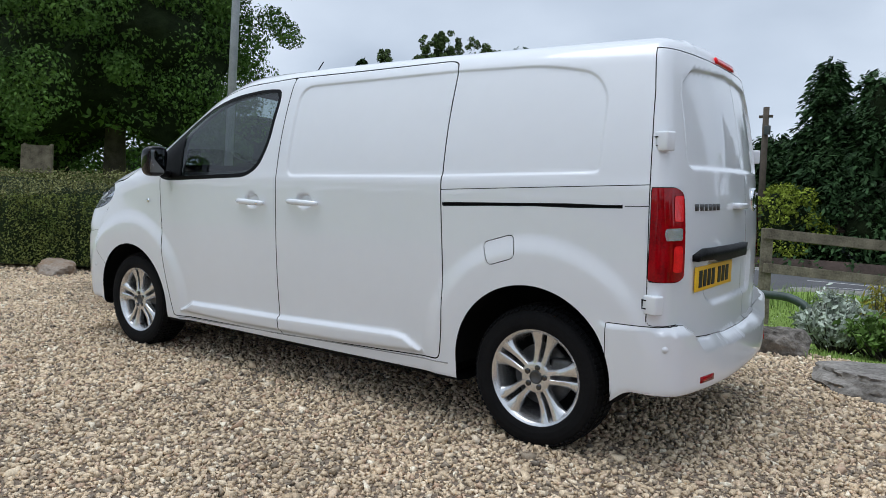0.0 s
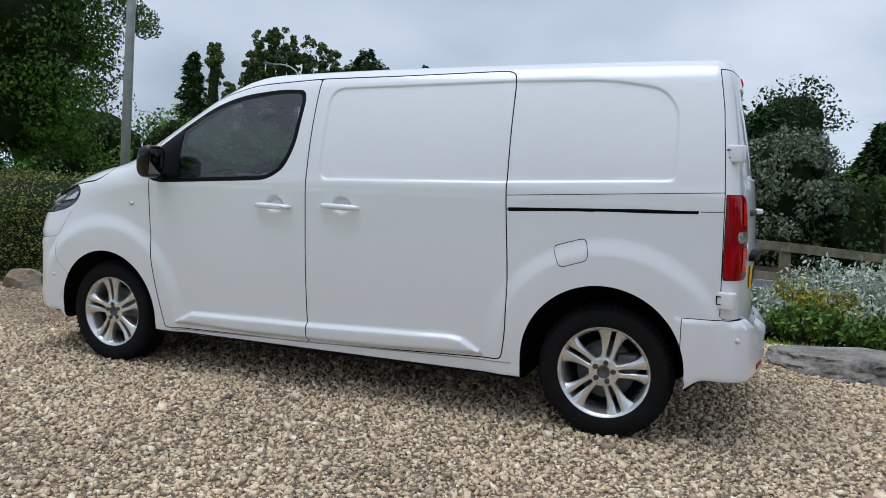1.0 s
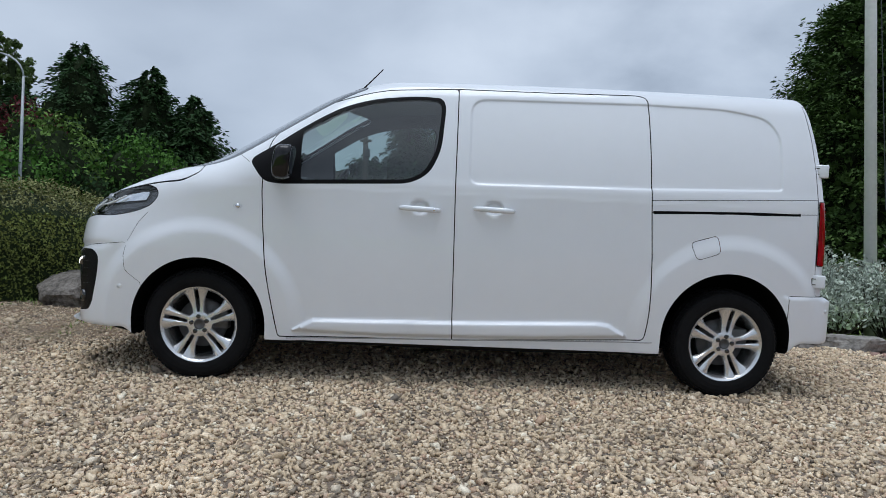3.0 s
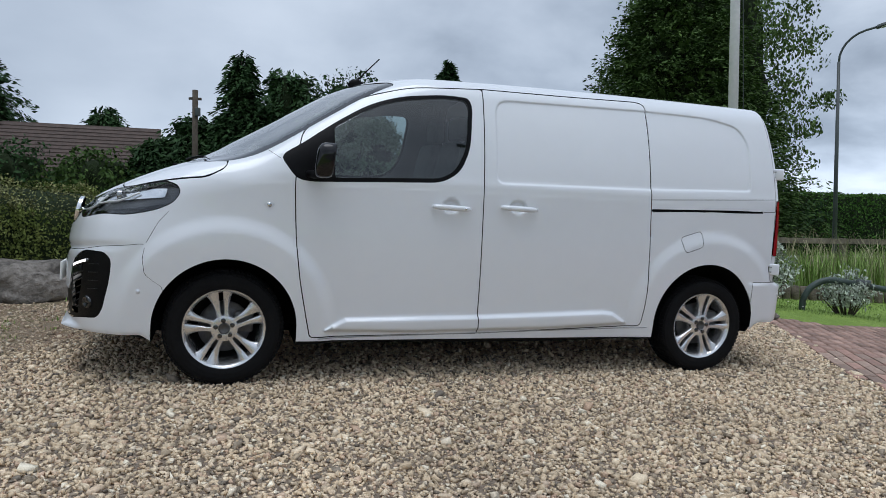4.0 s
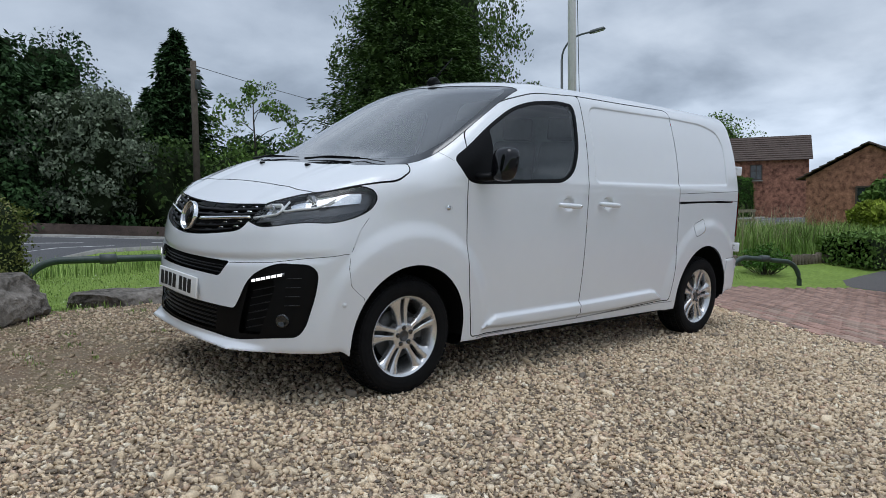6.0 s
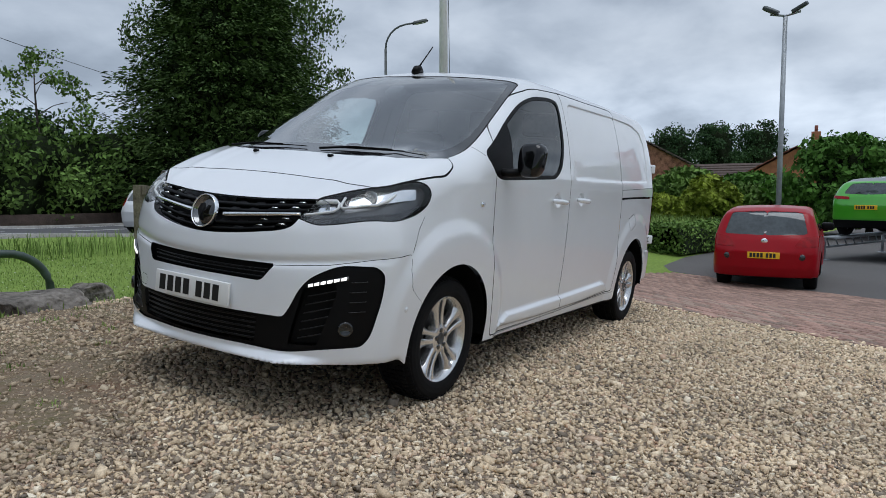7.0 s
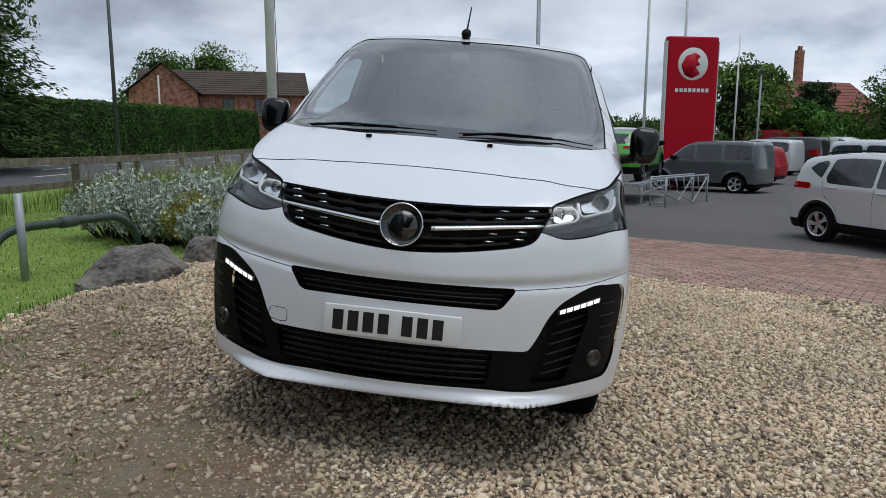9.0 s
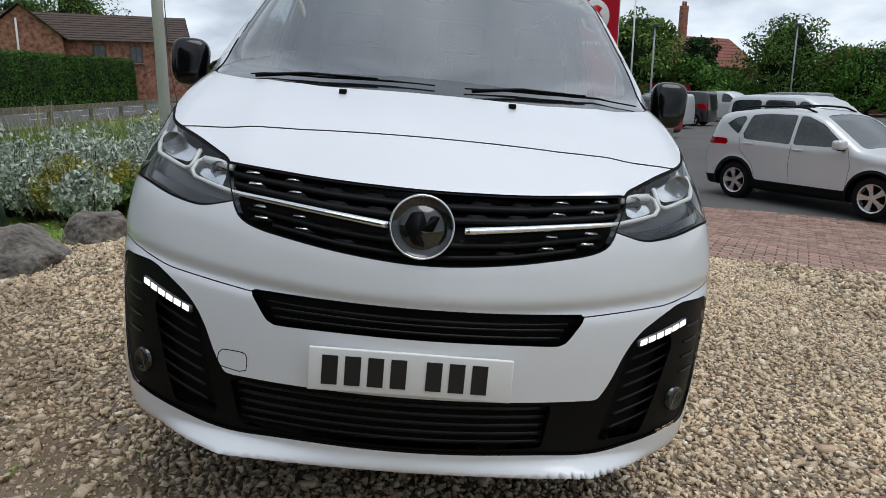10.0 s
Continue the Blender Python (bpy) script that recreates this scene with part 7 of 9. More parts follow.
def hoop(x0, y0, x1, y1, h, label):
    a, b = Vector((x0, y0, float(land(x0, y0)) - 0.05)), Vector((x1, y1, float(land(x1, y1)) - 0.05))
    d = (b - a); L = d.length; d.normalize()
    hb = empty("hoop_barrier", Matrix.Translation(a), label, "barrier", "hoop barriers on the lawn edge")
    bm = bmesh.new()
    pts = []
    r = 0.42
    for t in np.linspace(0, 1, 9):
        q = t * math.pi / 2
        pts.append(d * (r - r * math.cos(q)) + Vector((0, 0, (h - r) + r * math.sin(q))))
    pts = [Vector((0, 0, 0))] + pts
    far = [d * (L - p.dot(d)) + Vector((0, 0, p.z)) for p in pts[::-1]]
    add_tube(bm, pts + far, 0.042, 14)
    part("hoop", bm, M_hoop, hb, "bent dark green steel tube")
    bm = bmesh.new()
    c = d * (L * 0.5)
    add_tube(bm, [c - d * 0.09 + Vector((0, 0, h)), c + d * 0.09 + Vector((0, 0, h))], 0.058, 14)
    part("sleeve", bm, M_pole_d, hb, "dark joint sleeve")


hoop(0.56, 4.28, 2.30, 3.80, 0.52, "dark green tubular steel hoop on the lawn edge")
hoop(-2.35, 5.10, -0.60, 4.62, 0.52, "dark green tubular steel hoop on the lawn edge")
hoop(7.55, 1.78, 9.05, 1.20, 0.50, "dark green tubular steel hoop beside the drive")
hoop(5.75, 2.45, 7.2, 1.92, 0.50, "dark green tubular steel hoop beside the drive")
bm = bmesh.new()
add_tube(bm, [(0, 0, -0.1), (0, 0, 0.80)], 0.035, 12)
o = part("marker_post", bm, M_galv, None, smooth=True)
o.location = (0.78, 4.05, float(land(0.78, 4.05)))
tagged(o, "short grey galvanised steel post on the lawn", "post")


def log_edging():
    line_p = dense([(6.6, 5.0), (8.4, 4.2), (10.0, 3.1), (11.6, 2.4), (13.2, 2.2)], 0.14)
    ed = empty("log_edging", pose(6.6, 5.0, float(land(6.6, 5.0))), "row of short upright timber logs edging the bank", "edging")
    off = Vector((6.6, 5.0, float(land(6.6, 5.0))))
    rng = random.Random(4)
    bm = bmesh.new()
    add_tube(bm, [(0, 0, -0.1), (0, 0, 0.205), (0, 0, 0.215)], [0.066, 0.066, 0.055], 9)
    first = part("log", bm, M_timber, ed)
    first.location = Vector((*line_p[0], float(land(*line_p[0])))) - off
    for p in line_p[1:]:
        o = new("log", first.data); o.parent = ed
        o.location = Vector((*p, float(land(*p)) + rng.uniform(-0.03, 0.03))) - off


log_edging()


def pole(name, x, y, h, r0, r1, material, label, category):
    z = float(land(x, y))
    p = empty(name, pose(x, y, z), label, category)
    bm = bmesh.new()
    add_tube(bm, [(0, 0, -0.05), (0, 0, h * 0.5), (0, 0, h)], [r0, (r0 + r1) / 2, r1], 14)
    part("mast", bm, material, p)
    return p


def street_lamp(x, y, h, arm, turn, material, label):
    p = pole("street_lamp", x, y, h * 0.86, 0.075, 0.045, material, label, "street lamp")
    d = Vector((math.cos(radians(turn)), math.sin(radians(turn)), 0))
    bm = bmesh.new()
    pts = [Vector((0, 0, h * 0.85))] + [d * arm * (1 - math.cos(t)) * 0.9 + Vector((0, 0, h * 0.86 + h * 0.12 * math.sin(t))) for t in np.linspace(0.2, 1.35, 6)]
    add_tube(bm, pts + [d * arm + Vector((0, 0, h * 0.985))], 0.035, 10)
    part("arm", bm, material, p)
    bm = bmesh.new()
    add_box(bm, (0.62, 0.24, 0.11), (0.25, 0, 0), 0.04, taper=(0.8, 0.7))
    o = part("lamp_head", bm, M_pole_d, p, "dark lamp head")
    o.matrix_local = Matrix.Translation(d * arm + Vector((0, 0, h * 0.985))) @ pose(0, 0, 0, 0, -14, turn)
    bm = bmesh.new()
    add_box(bm, (0.40, 0.16, 0.03), (0.28, 0, -0.062), 0.01)
    part("lamp_glass", bm, M_lampglass, o, "pale lamp glass")
    return p


flag = pole("flag_pole", 5.28, 3.30, 9.5, 0.075, 0.055, M_pole_w, "tall white painted flag pole in the shrub bed", "flag pole")
bm = bmesh.new()
add_tube(bm, [(0.09, -0.02, 9.2), (0.10, -0.02, 5.0), (0.16, -0.05, 1.6), (0.30, -0.10, 0.95), (0.14, -0.04, 1.15)], 0.006, 5)
part("halyard", bm, M_pole_d, flag, "thin hanging rope")
street_lamp(17.3, 13.1, 7.7, 1.05, -52, M_pole_d, "dark tapered street lamp beside the road")
street_lamp(-15.4, 22.3, 8.6, 1.9, 165, M_galv, "grey street lamp with a long bent arm")
pole("lamp_column", -5.22, 2.70, 8.5, 0.062, 0.05, M_galv, "grey galvanised steel column behind the hedge", "lamp column")
for x, y, h, lab in ((7.2, 22.6, 6.75, "brown timber telegraph pole across the road"), (-2.62, 25.7, 6.2, "brown timber telegraph pole across the road")):
    p = pole("telegraph_pole", x, y, h, 0.14, 0.11, M_pole_t, lab, "telegraph pole")
    bm = bmesh.new()
    add_box(bm, (0.5, 0.09, 0.10), (0, 0, h - 0.35), 0.01)
    part("cross_arm", bm, M_pole_t, p)
    bm = bmesh.new()
    add_box(bm, (0.22, 0.12, 0.34), (0.1, -0.14, h - 0.9), 0.02)
    part("junction_box", bm, M_pole_d, p, "dark junction box")
# wires from the telegraph pole
for k, (bx_, by_, bz_) in enumerate(((34, 38, 7.2), (14, 40, 6.2))):
    a, b = Vector((7.2, 22.6, 6.5)), Vector((bx_, by_, bz_))
    bm = bmesh.new()
    add_tube(bm, [a.lerp(b, t) - Vector((0, 0, 1.2 * t * (1 - t))) for t in np.linspace(0, 1, 12)], 0.012, 4)
    o = part("overhead_wire", bm, M_pole_d, None)
    tagged(o, "thin dark overhead telephone wire", "wire")
# floodlight mast at the car park
fm = pole("floodlight_mast", 15.9, -0.62, 6.25, 0.075, 0.055, M_galv, "grey floodlight mast beside the car park", "floodlight")
for s in (-1, 1):
    bm = bmesh.new()
    add_box(bm, (0.42, 0.40, 0.10), (0, 0, 0), 0.03)
    o = part("floodlight", bm, M_pole_d, fm, "dark floodlight head")
    o.matrix_local = Matrix.Translation((-0.05, s * 0.34, 6.45)) @ pose(0, 0, 0, s * 28, -14, 0)
    bm = bmesh.new()
    add_box(bm, (0.34, 0.32, 0.02), (0, 0, -0.052), 0.004)
    part("lamp_glass", bm, M_lampglass, o, "pale lamp glass")
bm = bmesh.new()
add_tube(bm, [(0, -0.36, 6.35), (0, 0, 6.28), (0, 0.36, 6.35)], 0.03, 8)
part("bracket", bm, M_galv, fm)
copy_thing(fm, pose(4.0, -11.0, float(land(4.0, -11.0)), 0, 0, 110))
for x, y, h, r in ((27.5, -6.9, 11, 0.07), (33, -10.6, 7.0, 0.05), (24.5, -4.9, 10.5, 0.06)):
    pole("flag_pole", x, y, h, r, r * 0.7, M_pole_w, "slender white flag pole at the car park", "flag pole")
for x, y, h in ((36, -12.6, 5.4), (44, -24.5, 6.2)):
    p = pole("lamp_post", x, y, h, 0.06, 0.045, M_galv, "grey car park lamp post", "lamp post")
    bm = bmesh.new()
    add_box(bm, (0.5, 0.3, 0.14), (0, 0, h), 0.04)
    part("lamp_head", bm, M_pole_d, p, "dark lamp head")

# old board on two posts behind the hedge
brd = empty("notice_board", pose(-13.48, 3.98, float(land(-13.48, 3.98)), 0, 0, 35), "weathered grey-brown notice board on two posts behind the hedge", "board")
bm = bmesh.new(); add_box(bm, (0.70, 0.05, 0.62), (0, 0, 2.05), 0.008)
part("panel", bm, M_timber, brd, "blank weathered panel", smooth=False)
for s in (-1, 1):
    bm = bmesh.new(); add_box(bm, (0.06, 0.06, 2.40), (s * 0.30, 0.055, 1.20), 0.006)
    part("post", bm, M_timber, brd, smooth=False)


# ---------------------------------------------------------------- cars
M_silver = mat("silver_car_paint", (0.60, 0.61, 0.62), 0.34, metal=0.25, coat=0.9, vary=0.02)
M_redcar = mat("red_car_paint", (0.30, 0.003, 0.009), 0.3, spec=0.12, coat=0.22, vary=0.04)
M_green = mat("green_car_paint", (0.06, 0.36, 0.015), 0.30, coat=1.0, vary=0.04)
M_greycar = mat("dark_grey_car_paint", (0.093, 0.099, 0.111), 0.32, metal=0.3, coat=1.0, vary=0.04)
M_blackcar = mat("black_car_paint", (0.012, 0.012, 0.014), 0.28, coat=1.0)
M_whitecar = mat("white_car_paint", (0.78, 0.79, 0.80), 0.35, coat=1.0, vary=0.02)
M_carglass = mat("car_glass_dark", (0.035, 0.043, 0.046), 0.04, spec=0.5, coat=0.5, vary=0.5, vscale=2.5)


def car_shape(W, top, front, rear, low=0.22, tumble=0.24, belt=0.95, axles=(-1.28, 1.28), round_=0.12):
    """The shape of a car from its side line (top), its nose and tail (height, place) and its width."""
    tx, tz = np.array(top, float).T
    xs = np.linspace(tx[0], tx[-1], 500)
    zs = np.interp(xs, tx, tz)
    k = np.hanning(31); k /= k.sum()
    zs = np.convolve(np.pad(zs, 15, mode="edge"), k, "valid")
    sl = np.sqrt(1 + np.gradient(zs, xs) ** 2)
    fz, fx = np.array(front, float).T; rz, rx = np.array(rear, float).T

    def f(x, y, z):
        a = np.abs(y)
        w = W / 2 - 0.05 * np.maximum(-1.2 - x, 0) ** 2 - 0.05 * np.maximum(x - 1.1, 0) ** 2 - tumble * np.maximum(z - belt, 0) ** 1.15 - 0.12 * np.maximum(0.62 - z, 0) ** 2
        for ax in axles:
            w = w + 0.025 * (1 - sstep(np.hypot(x - ax, z - 0.34), 0.36, 0.47))
        t = (z - np.interp(x, xs, zs) + 0.05 * (a / (W / 2)) ** 2) / np.interp(x, xs, sl)
        fr = np.interp(z, fz, fx) + 0.26 * (a / (W / 2)) ** 3 - x
        re = x - np.interp(z, rz, rx) + 0.16 * (a / (W / 2)) ** 3
        g = smax(a - w, t, round_)
        return smax(smax(smax(g, fr, 0.10), re, 0.10), low - z, 0.04)
    f.top = lambda x: np.interp(x, xs, zs)
    return f


def car_wheel(car, x, s, half, r, rim_mat, spokes=5):
    w = new("wheel"); w.parent = car; w.location = (x, 0, r); w.empty_display_size = 0.1
    bm = bmesh.new()
    add_lathe(bm, [(r * 0.66, s * half), (r * 0.80, s * (half + 0.012)), (r * 0.93, s * (half + 0.004)), (r, s * (half - 0.03)), (r, s * (half - 0.18)), (r * 0.9, s * (half - 0.21)), (r * 0.66, s * (half - 0.2))], 36)
    part("tyre", bm, M_rubber, w, "black tyre")
    bm = bmesh.new()
    add_lathe(bm, [(r * 0.56, s * (half - 0.06)), (r * 0.62, s * (half - 0.004)), (r * 0.68, s * (half + 0.004)), (r * 0.68, s * (half - 0.1))], 36)
    for k in range(spokes):
        m = Matrix.Rotation(2 * math.pi * k / spokes + 0.3, 4, "Y")
        vs = [[bm.verts.new(m @ Vector((q * wd, s * (half + dp), rr))) for q in (-1, 1) for dp in (dd, dd - 0.03)] for rr, wd, dd in ((r * 0.12, 0.030, -0.012), (r * 0.38, 0.036, -0.020), (r * 0.63, 0.055, -0.006))]
        for a, b in zip(vs, vs[1:]):
            for i, j in ((0, 2), (2, 3), (3, 1), (1, 0)):
                bm.faces.new((a[i], a[j], b[j], b[i]))
    add_lathe(bm, [(0.0005, s * (half - 0.008)), (r * 0.16, s * (half - 0.010)), (r * 0.18, s * (half - 0.04))], 18)
    bmesh.ops.recalc_face_normals(bm, faces=bm.faces[:])
    part("rim", bm, rim_mat, w, "silver spoked rim", smooth=False)
    bm = bmesh.new()
    add_lathe(bm, [(0.0005, s * (half - 0.10)), (r * 0.6, s * (half - 0.10))], 24)
    part("wheel_back", bm, M_under, w)


def make_car(name, label, category, m, paint, shape, W, axles, r, windows, rear_glass=None, screen=None, tails=None, clad=0.0, plate=None, heads=None, mirrors=None, handles=(), rails=None, roof=None, rim=None, net_size=(70, 34, 80)):
    car = empty(name, m, label, category)
    f = shape
    A, B = (axles[0] - 0.1, 0, 0.62), (axles[1] + 0.05, 0, 0.68)
    net = shell(*net_size, f, A, B)

    def cut(net, g):
        return split(net[0], net[1], g(net[0]))
    for ax in axles:
        net = cut(net, lambda V: np.maximum(np.maximum(np.hypot(V[:, 0] - ax, np.maximum(V[:, 2] - r, 0)) - r - 0.055, 0.42 - np.abs(V[:, 1])), V[:, 2] - 1.0))[1]
    under, net = cut(net, lambda V: V[:, 2] - 0.235)
    panel("underbody", under, M_under, car, f=f)
    for poly in windows:
        pl = rounded(poly, 0.035)
        for s in (-1, 1):
            g, net = cut(net, lambda V: np.maximum(sd_poly(V[:, 0], V[:, 2], pl), 0.35 - s * V[:, 1]))
            panel("side_window", g, M_carglass, car, "dark side window", -0.006, f)
    if rear_glass:
        g, net = cut(net, lambda V: np.maximum(sd_poly(np.abs(V[:, 1]), V[:, 2], rounded(rear_glass, 0.05)), axles[1] - 0.1 - V[:, 0]))
        panel("rear_window", g, M_carglass, car, "dark rear window", -0.005, f)
    if screen:
        g, net = cut(net, lambda V: np.maximum(sd_poly(V[:, 0], np.abs(V[:, 1]), rounded(screen, 0.05)), 0.8 - V[:, 2]))
        panel("windscreen", g, M_carglass, car, "dark windscreen", -0.005, f)
    for poly in tails or ():
        pl = rounded(poly, 0.03)
        for s in (-1, 1):
            g, net = cut(net, lambda V: np.maximum(np.maximum(sd_poly(np.abs(V[:, 1]), V[:, 2], pl), axles[1] + 0.2 - V[:, 0]), -s * V[:, 1]))
            panel("tail_light", g, M_red, car, "red tail light", 0.006, f)
    for poly in heads or ():
        pl = rounded(poly, 0.03)
        for s in (-1, 1):
            g, net = cut(net, lambda V: np.maximum(np.maximum(sd_poly(V[:, 0] + np.abs(V[:, 1]), V[:, 2], pl), V[:, 0] - axles[0] + 0.2), -s * V[:, 1]))
            panel("headlight", g, M_chrome, car, "clear headlight", 0.004, f)
    if clad:
        g, net = cut(net, lambda V: np.minimum(V[:, 2] - clad, np.minimum(*[np.hypot(V[:, 0] - ax, V[:, 2] - r) - r - 0.105 for ax in axles]) + (np.abs(V[:, 1]) < 0.5) * 9))
        panel("cladding", g, M_black, car, "black plastic lower cladding", 0.004, f)
    if roof:
        g, net = cut(net, lambda V: roof - V[:, 2])
        panel("roof", g, M_blackcar, car, "black roof", 0.0, f)
    panel("body", net, paint, car, f=f)
    for ax in axles:
        for s in (-1, 1):
            car_wheel(car, ax, s, W / 2 - 0.035, r, rim or M_alloy)
            bm = bmesh.new()
            rows = [[bm.verts.new((ax + (r + 0.06) * math.cos(t), s * a, r + (r + 0.06) * math.sin(t))) for t in np.linspace(-0.3, math.pi + 0.3, 20)] for a in (W / 2 - 0.05, W / 2 - 0.35)]
            for i in range(19): bm.faces.new((rows[0][i], rows[0][i + 1], rows[1][i + 1], rows[1][i]))
            bm.faces.new(rows[1])
            part("wheel_liner", bm, M_under, car)
    bm = bmesh.new()
    add_box(bm, (axles[1] - axles[0] - 2 * r - 0.15, W - 0.35, 0.12), ((axles[0] + axles[1]) / 2, 0, 0.26), 0.03)
    part("chassis", bm, M_under, car)
    if plate:
        y, z, col = plate
        P = body_hit(np.array([[axles[1] - 0.2, y, z]]), np.array([[1.0, 0, 0]]), 3.0, f)[0]
        bm = bmesh.new(); add_box(bm, (0.012, 0.52, 0.112), (0, 0, 0), 0.003)
        o = part("rear_plate", bm, col, car, "number plate"); o.location = P
        plate_marks(o, 0.0075, 0.52)
    for x, z, dx in mirrors or ():
        for s in (-1, 1):
            P = body_hit(np.array([[x, 0, z]]), np.array([[0, float(s), 0]]), 3.0, f)[0]
            bm = bmesh.new(); add_box(bm, (0.16, 0.22, 0.15), (0, 0, 0), 0.05, seg=3)
            o = part("mirror", bm, paint if dx else M_black, car, "door mirror"); o.location = P + np.array([0, s * 0.10, 0.03])
            bm = bmesh.new(); add_box(bm, (0.09, 0.14, 0.05), (0, 0, 0), 0.02)
            o2 = part("mirror_foot", bm, M_black, o, "black mirror foot"); o2.location = (0.0, -s * 0.06, -0.07)
    for x, z in handles:
        for s in (-1, 1):
            P = body_hit(np.array([[x, 0, z]]), np.array([[0, float(s), 0]]), 3.0, f)[0]
            bm = bmesh.new(); add_box(bm, (0.19, 0.03, 0.028), (0, 0, 0), 0.012, seg=3)
            o = part("door_handle", bm, paint, car, "body-coloured door handle"); o.location = P + np.array([0, s * 0.012, 0])
    if rails:
        x0, x1, y = rails
        for s in (-1, 1):
            xs = np.linspace(x0, x1, 9)
            bm = bmesh.new()
            add_tube(bm, [(x, s * y, float(f.top(x)) - 0.015 + (0.045 if 0 < i < 8 else 0.0)) for i, x in enumerate(xs)], 0.018, 8)
            part("roof_rail", bm, M_black, car, "black roof rail")
    return car


def joint_lines(car, f, lines, s_list=(-1, 1)):
    """Thin dark door joints over a car's flank."""
    for pts in lines:
        for s in s_list:
            P = dense(pts, 0.06)
            H = body_hit(np.column_stack([P[:, 0], 0 * P[:, 0], P[:, 1]]), np.tile((0, float(s), 0), (len(P), 1)), 3.0, f)
            bm = bmesh.new()
            add_tube(bm, [Vector(h) for h in H], 0.0035, 5)
            part("door_joint", bm, M_gap, car, "dark door joint")


suv = car_shape(1.78, [(-2.16, 0.74), (-2.02, 0.90), (-1.75, 0.985), (-1.10, 1.06), (-0.95, 1.10), (-0.30, 1.52), (0.05, 1.625), (0.50, 1.655), (1.10, 1.64), (1.60, 1.585), (1.92, 1.50), (2.02, 1.30), (2.10, 0.98), (2.16, 0.80)],
                [(0.2, -2.06), (0.4, -2.12), (0.7, -2.13), (0.95, -2.04), (1.2, -1.8)], [(0.2, 2.02), (0.45, 2.12), (0.75, 2.13), (0.98, 2.06), (1.25, 1.98), (1.6, 1.86)], belt=0.98, tumble=0.30)
SUV_WIN = [[(-0.86, 1.07), (-0.62, 1.19), (-0.30, 1.42), (0.0, 1.53), (0.14, 1.54), (0.16, 1.06)], [(0.22, 1.06), (0.20, 1.545), (0.75, 1.55), (1.08, 1.52), (1.20, 1.14), (1.1, 1.09)], [(1.28, 1.17), (1.17, 1.51), (1.42, 1.46), (1.60, 1.34)]]
silver = make_car("silver_suv", "metallic silver compact car parked on the tarmac", "car", pose(0, 0, 0), M_silver, suv, 1.78, (-1.27, 1.285), 0.335, SUV_WIN, [(0, 1.10), (0.58, 1.12), (0.50, 1.46), (0, 1.47)],
                  [(-1.02, 0), (-1.0, 0.6), (-0.95, 0.68), (-0.28, 0.58), (-0.16, 0.5), (-0.14, 0)], [[(0.62, 0.99), (0.95, 0.97), (0.95, 1.07), (0.70, 1.11)]], 0.40, (0, 0.80, M_plate_y), [[(-1.60, 0.72), (-1.2, 0.78), (-0.85, 0.93), (-1.1, 0.95), (-1.62, 0.84)]],
                  [(-0.72, 1.09, 1)], [(0.05, 0.98), (1.02, 1.02)], (0.0, 1.55, 0.55))
joint_lines(silver, suv, [[(0.18, 1.05), (0.20, 0.75), (0.17, 0.42)], [(-0.82, 1.06), (-0.88, 0.80), (-0.84, 0.44)], [(1.24, 1.12), (1.20, 0.9), (0.92, 0.66), (0.84, 0.44)]])
zz = float(land(8.2, -6.5)) + 0.005
# rear axle at (8.80, -5.95), heading to the lower left of the plan
d_s = math.degrees(math.atan2(-1.20, -2.28))
silver.matrix_world = Matrix.Translation((8.76 + 1.285 * math.cos(radians(d_s)), -5.82 + 1.285 * math.sin(radians(d_s)), zz)) @ pose(0, 0, 0, 0, 0, d_s + 180) @ pose(0, -0.82, 0)

mini = car_shape(1.72, [(-1.86, 0.72), (-1.70, 0.90), (-1.05, 1.02), (-0.90, 1.06), (-0.28, 1.40), (0.10, 1.475), (0.6, 1.485), (1.15, 1.45), (1.42, 1.38), (1.67, 1.02), (1.79, 0.90), (1.86, 0.75)],
                 [(0.2, -1.76), (0.4, -1.83), (0.7, -1.84), (0.95, -1.74), (1.2, -1.5)], [(0.2, 1.74), (0.4, 1.83), (0.68, 1.85), (0.88, 1.78), (1.05, 1.69), (1.34, 1.52), (1.5, 1.44)], belt=0.92, tumble=0.34, axles=(-1.15, 1.16))
MINI_WIN = [[(-0.80, 1.02), (-0.26, 1.31), (0.02, 1.39), (0.24, 1.40), (0.26, 1.00)], [(0.33, 1.00), (0.31, 1.40), (0.75, 1.37), (1.05, 1.28), (1.12, 1.12), (0.95, 1.04)]]
red = make_car("red_hatchback", "red small hatchback parked nose-in on the tarmac", "car", Matrix.Translation((10.55, -1.12, float(land(9.6, -1.3)) + 0.005)) @ pose(0, 0, 0, 0, 0, 180 + 2), M_redcar, mini, 1.72, (-1.15, 1.16), 0.305, MINI_WIN,
               [(0, 0.965), (0.68, 0.985), (0.58, 1.365), (0, 1.385)], [(-0.98, 0), (-0.96, 0.6), (-0.24, 0.52), (-0.12, 0)], [[(0.46, 0.76), (0.86, 0.78), (0.86, 0.98), (0.58, 0.93)]], 0.0, (0, 0.62, M_plate_y), None, [(-0.66, 1.02, 0)], [(0.10, 0.90)])
bm = bmesh.new(); add_lathe(bm, [(0.0005, 0.01), (0.045, 0.008), (0.055, 0.0)], 20, "x")
o = part("rear_badge", bm, M_chrome, red, "round chrome badge"); o.location = body_hit(np.array([[1.0, 0, 0.86]]), np.array([[1.0, 0, 0]]), 3.0, mini)[0]
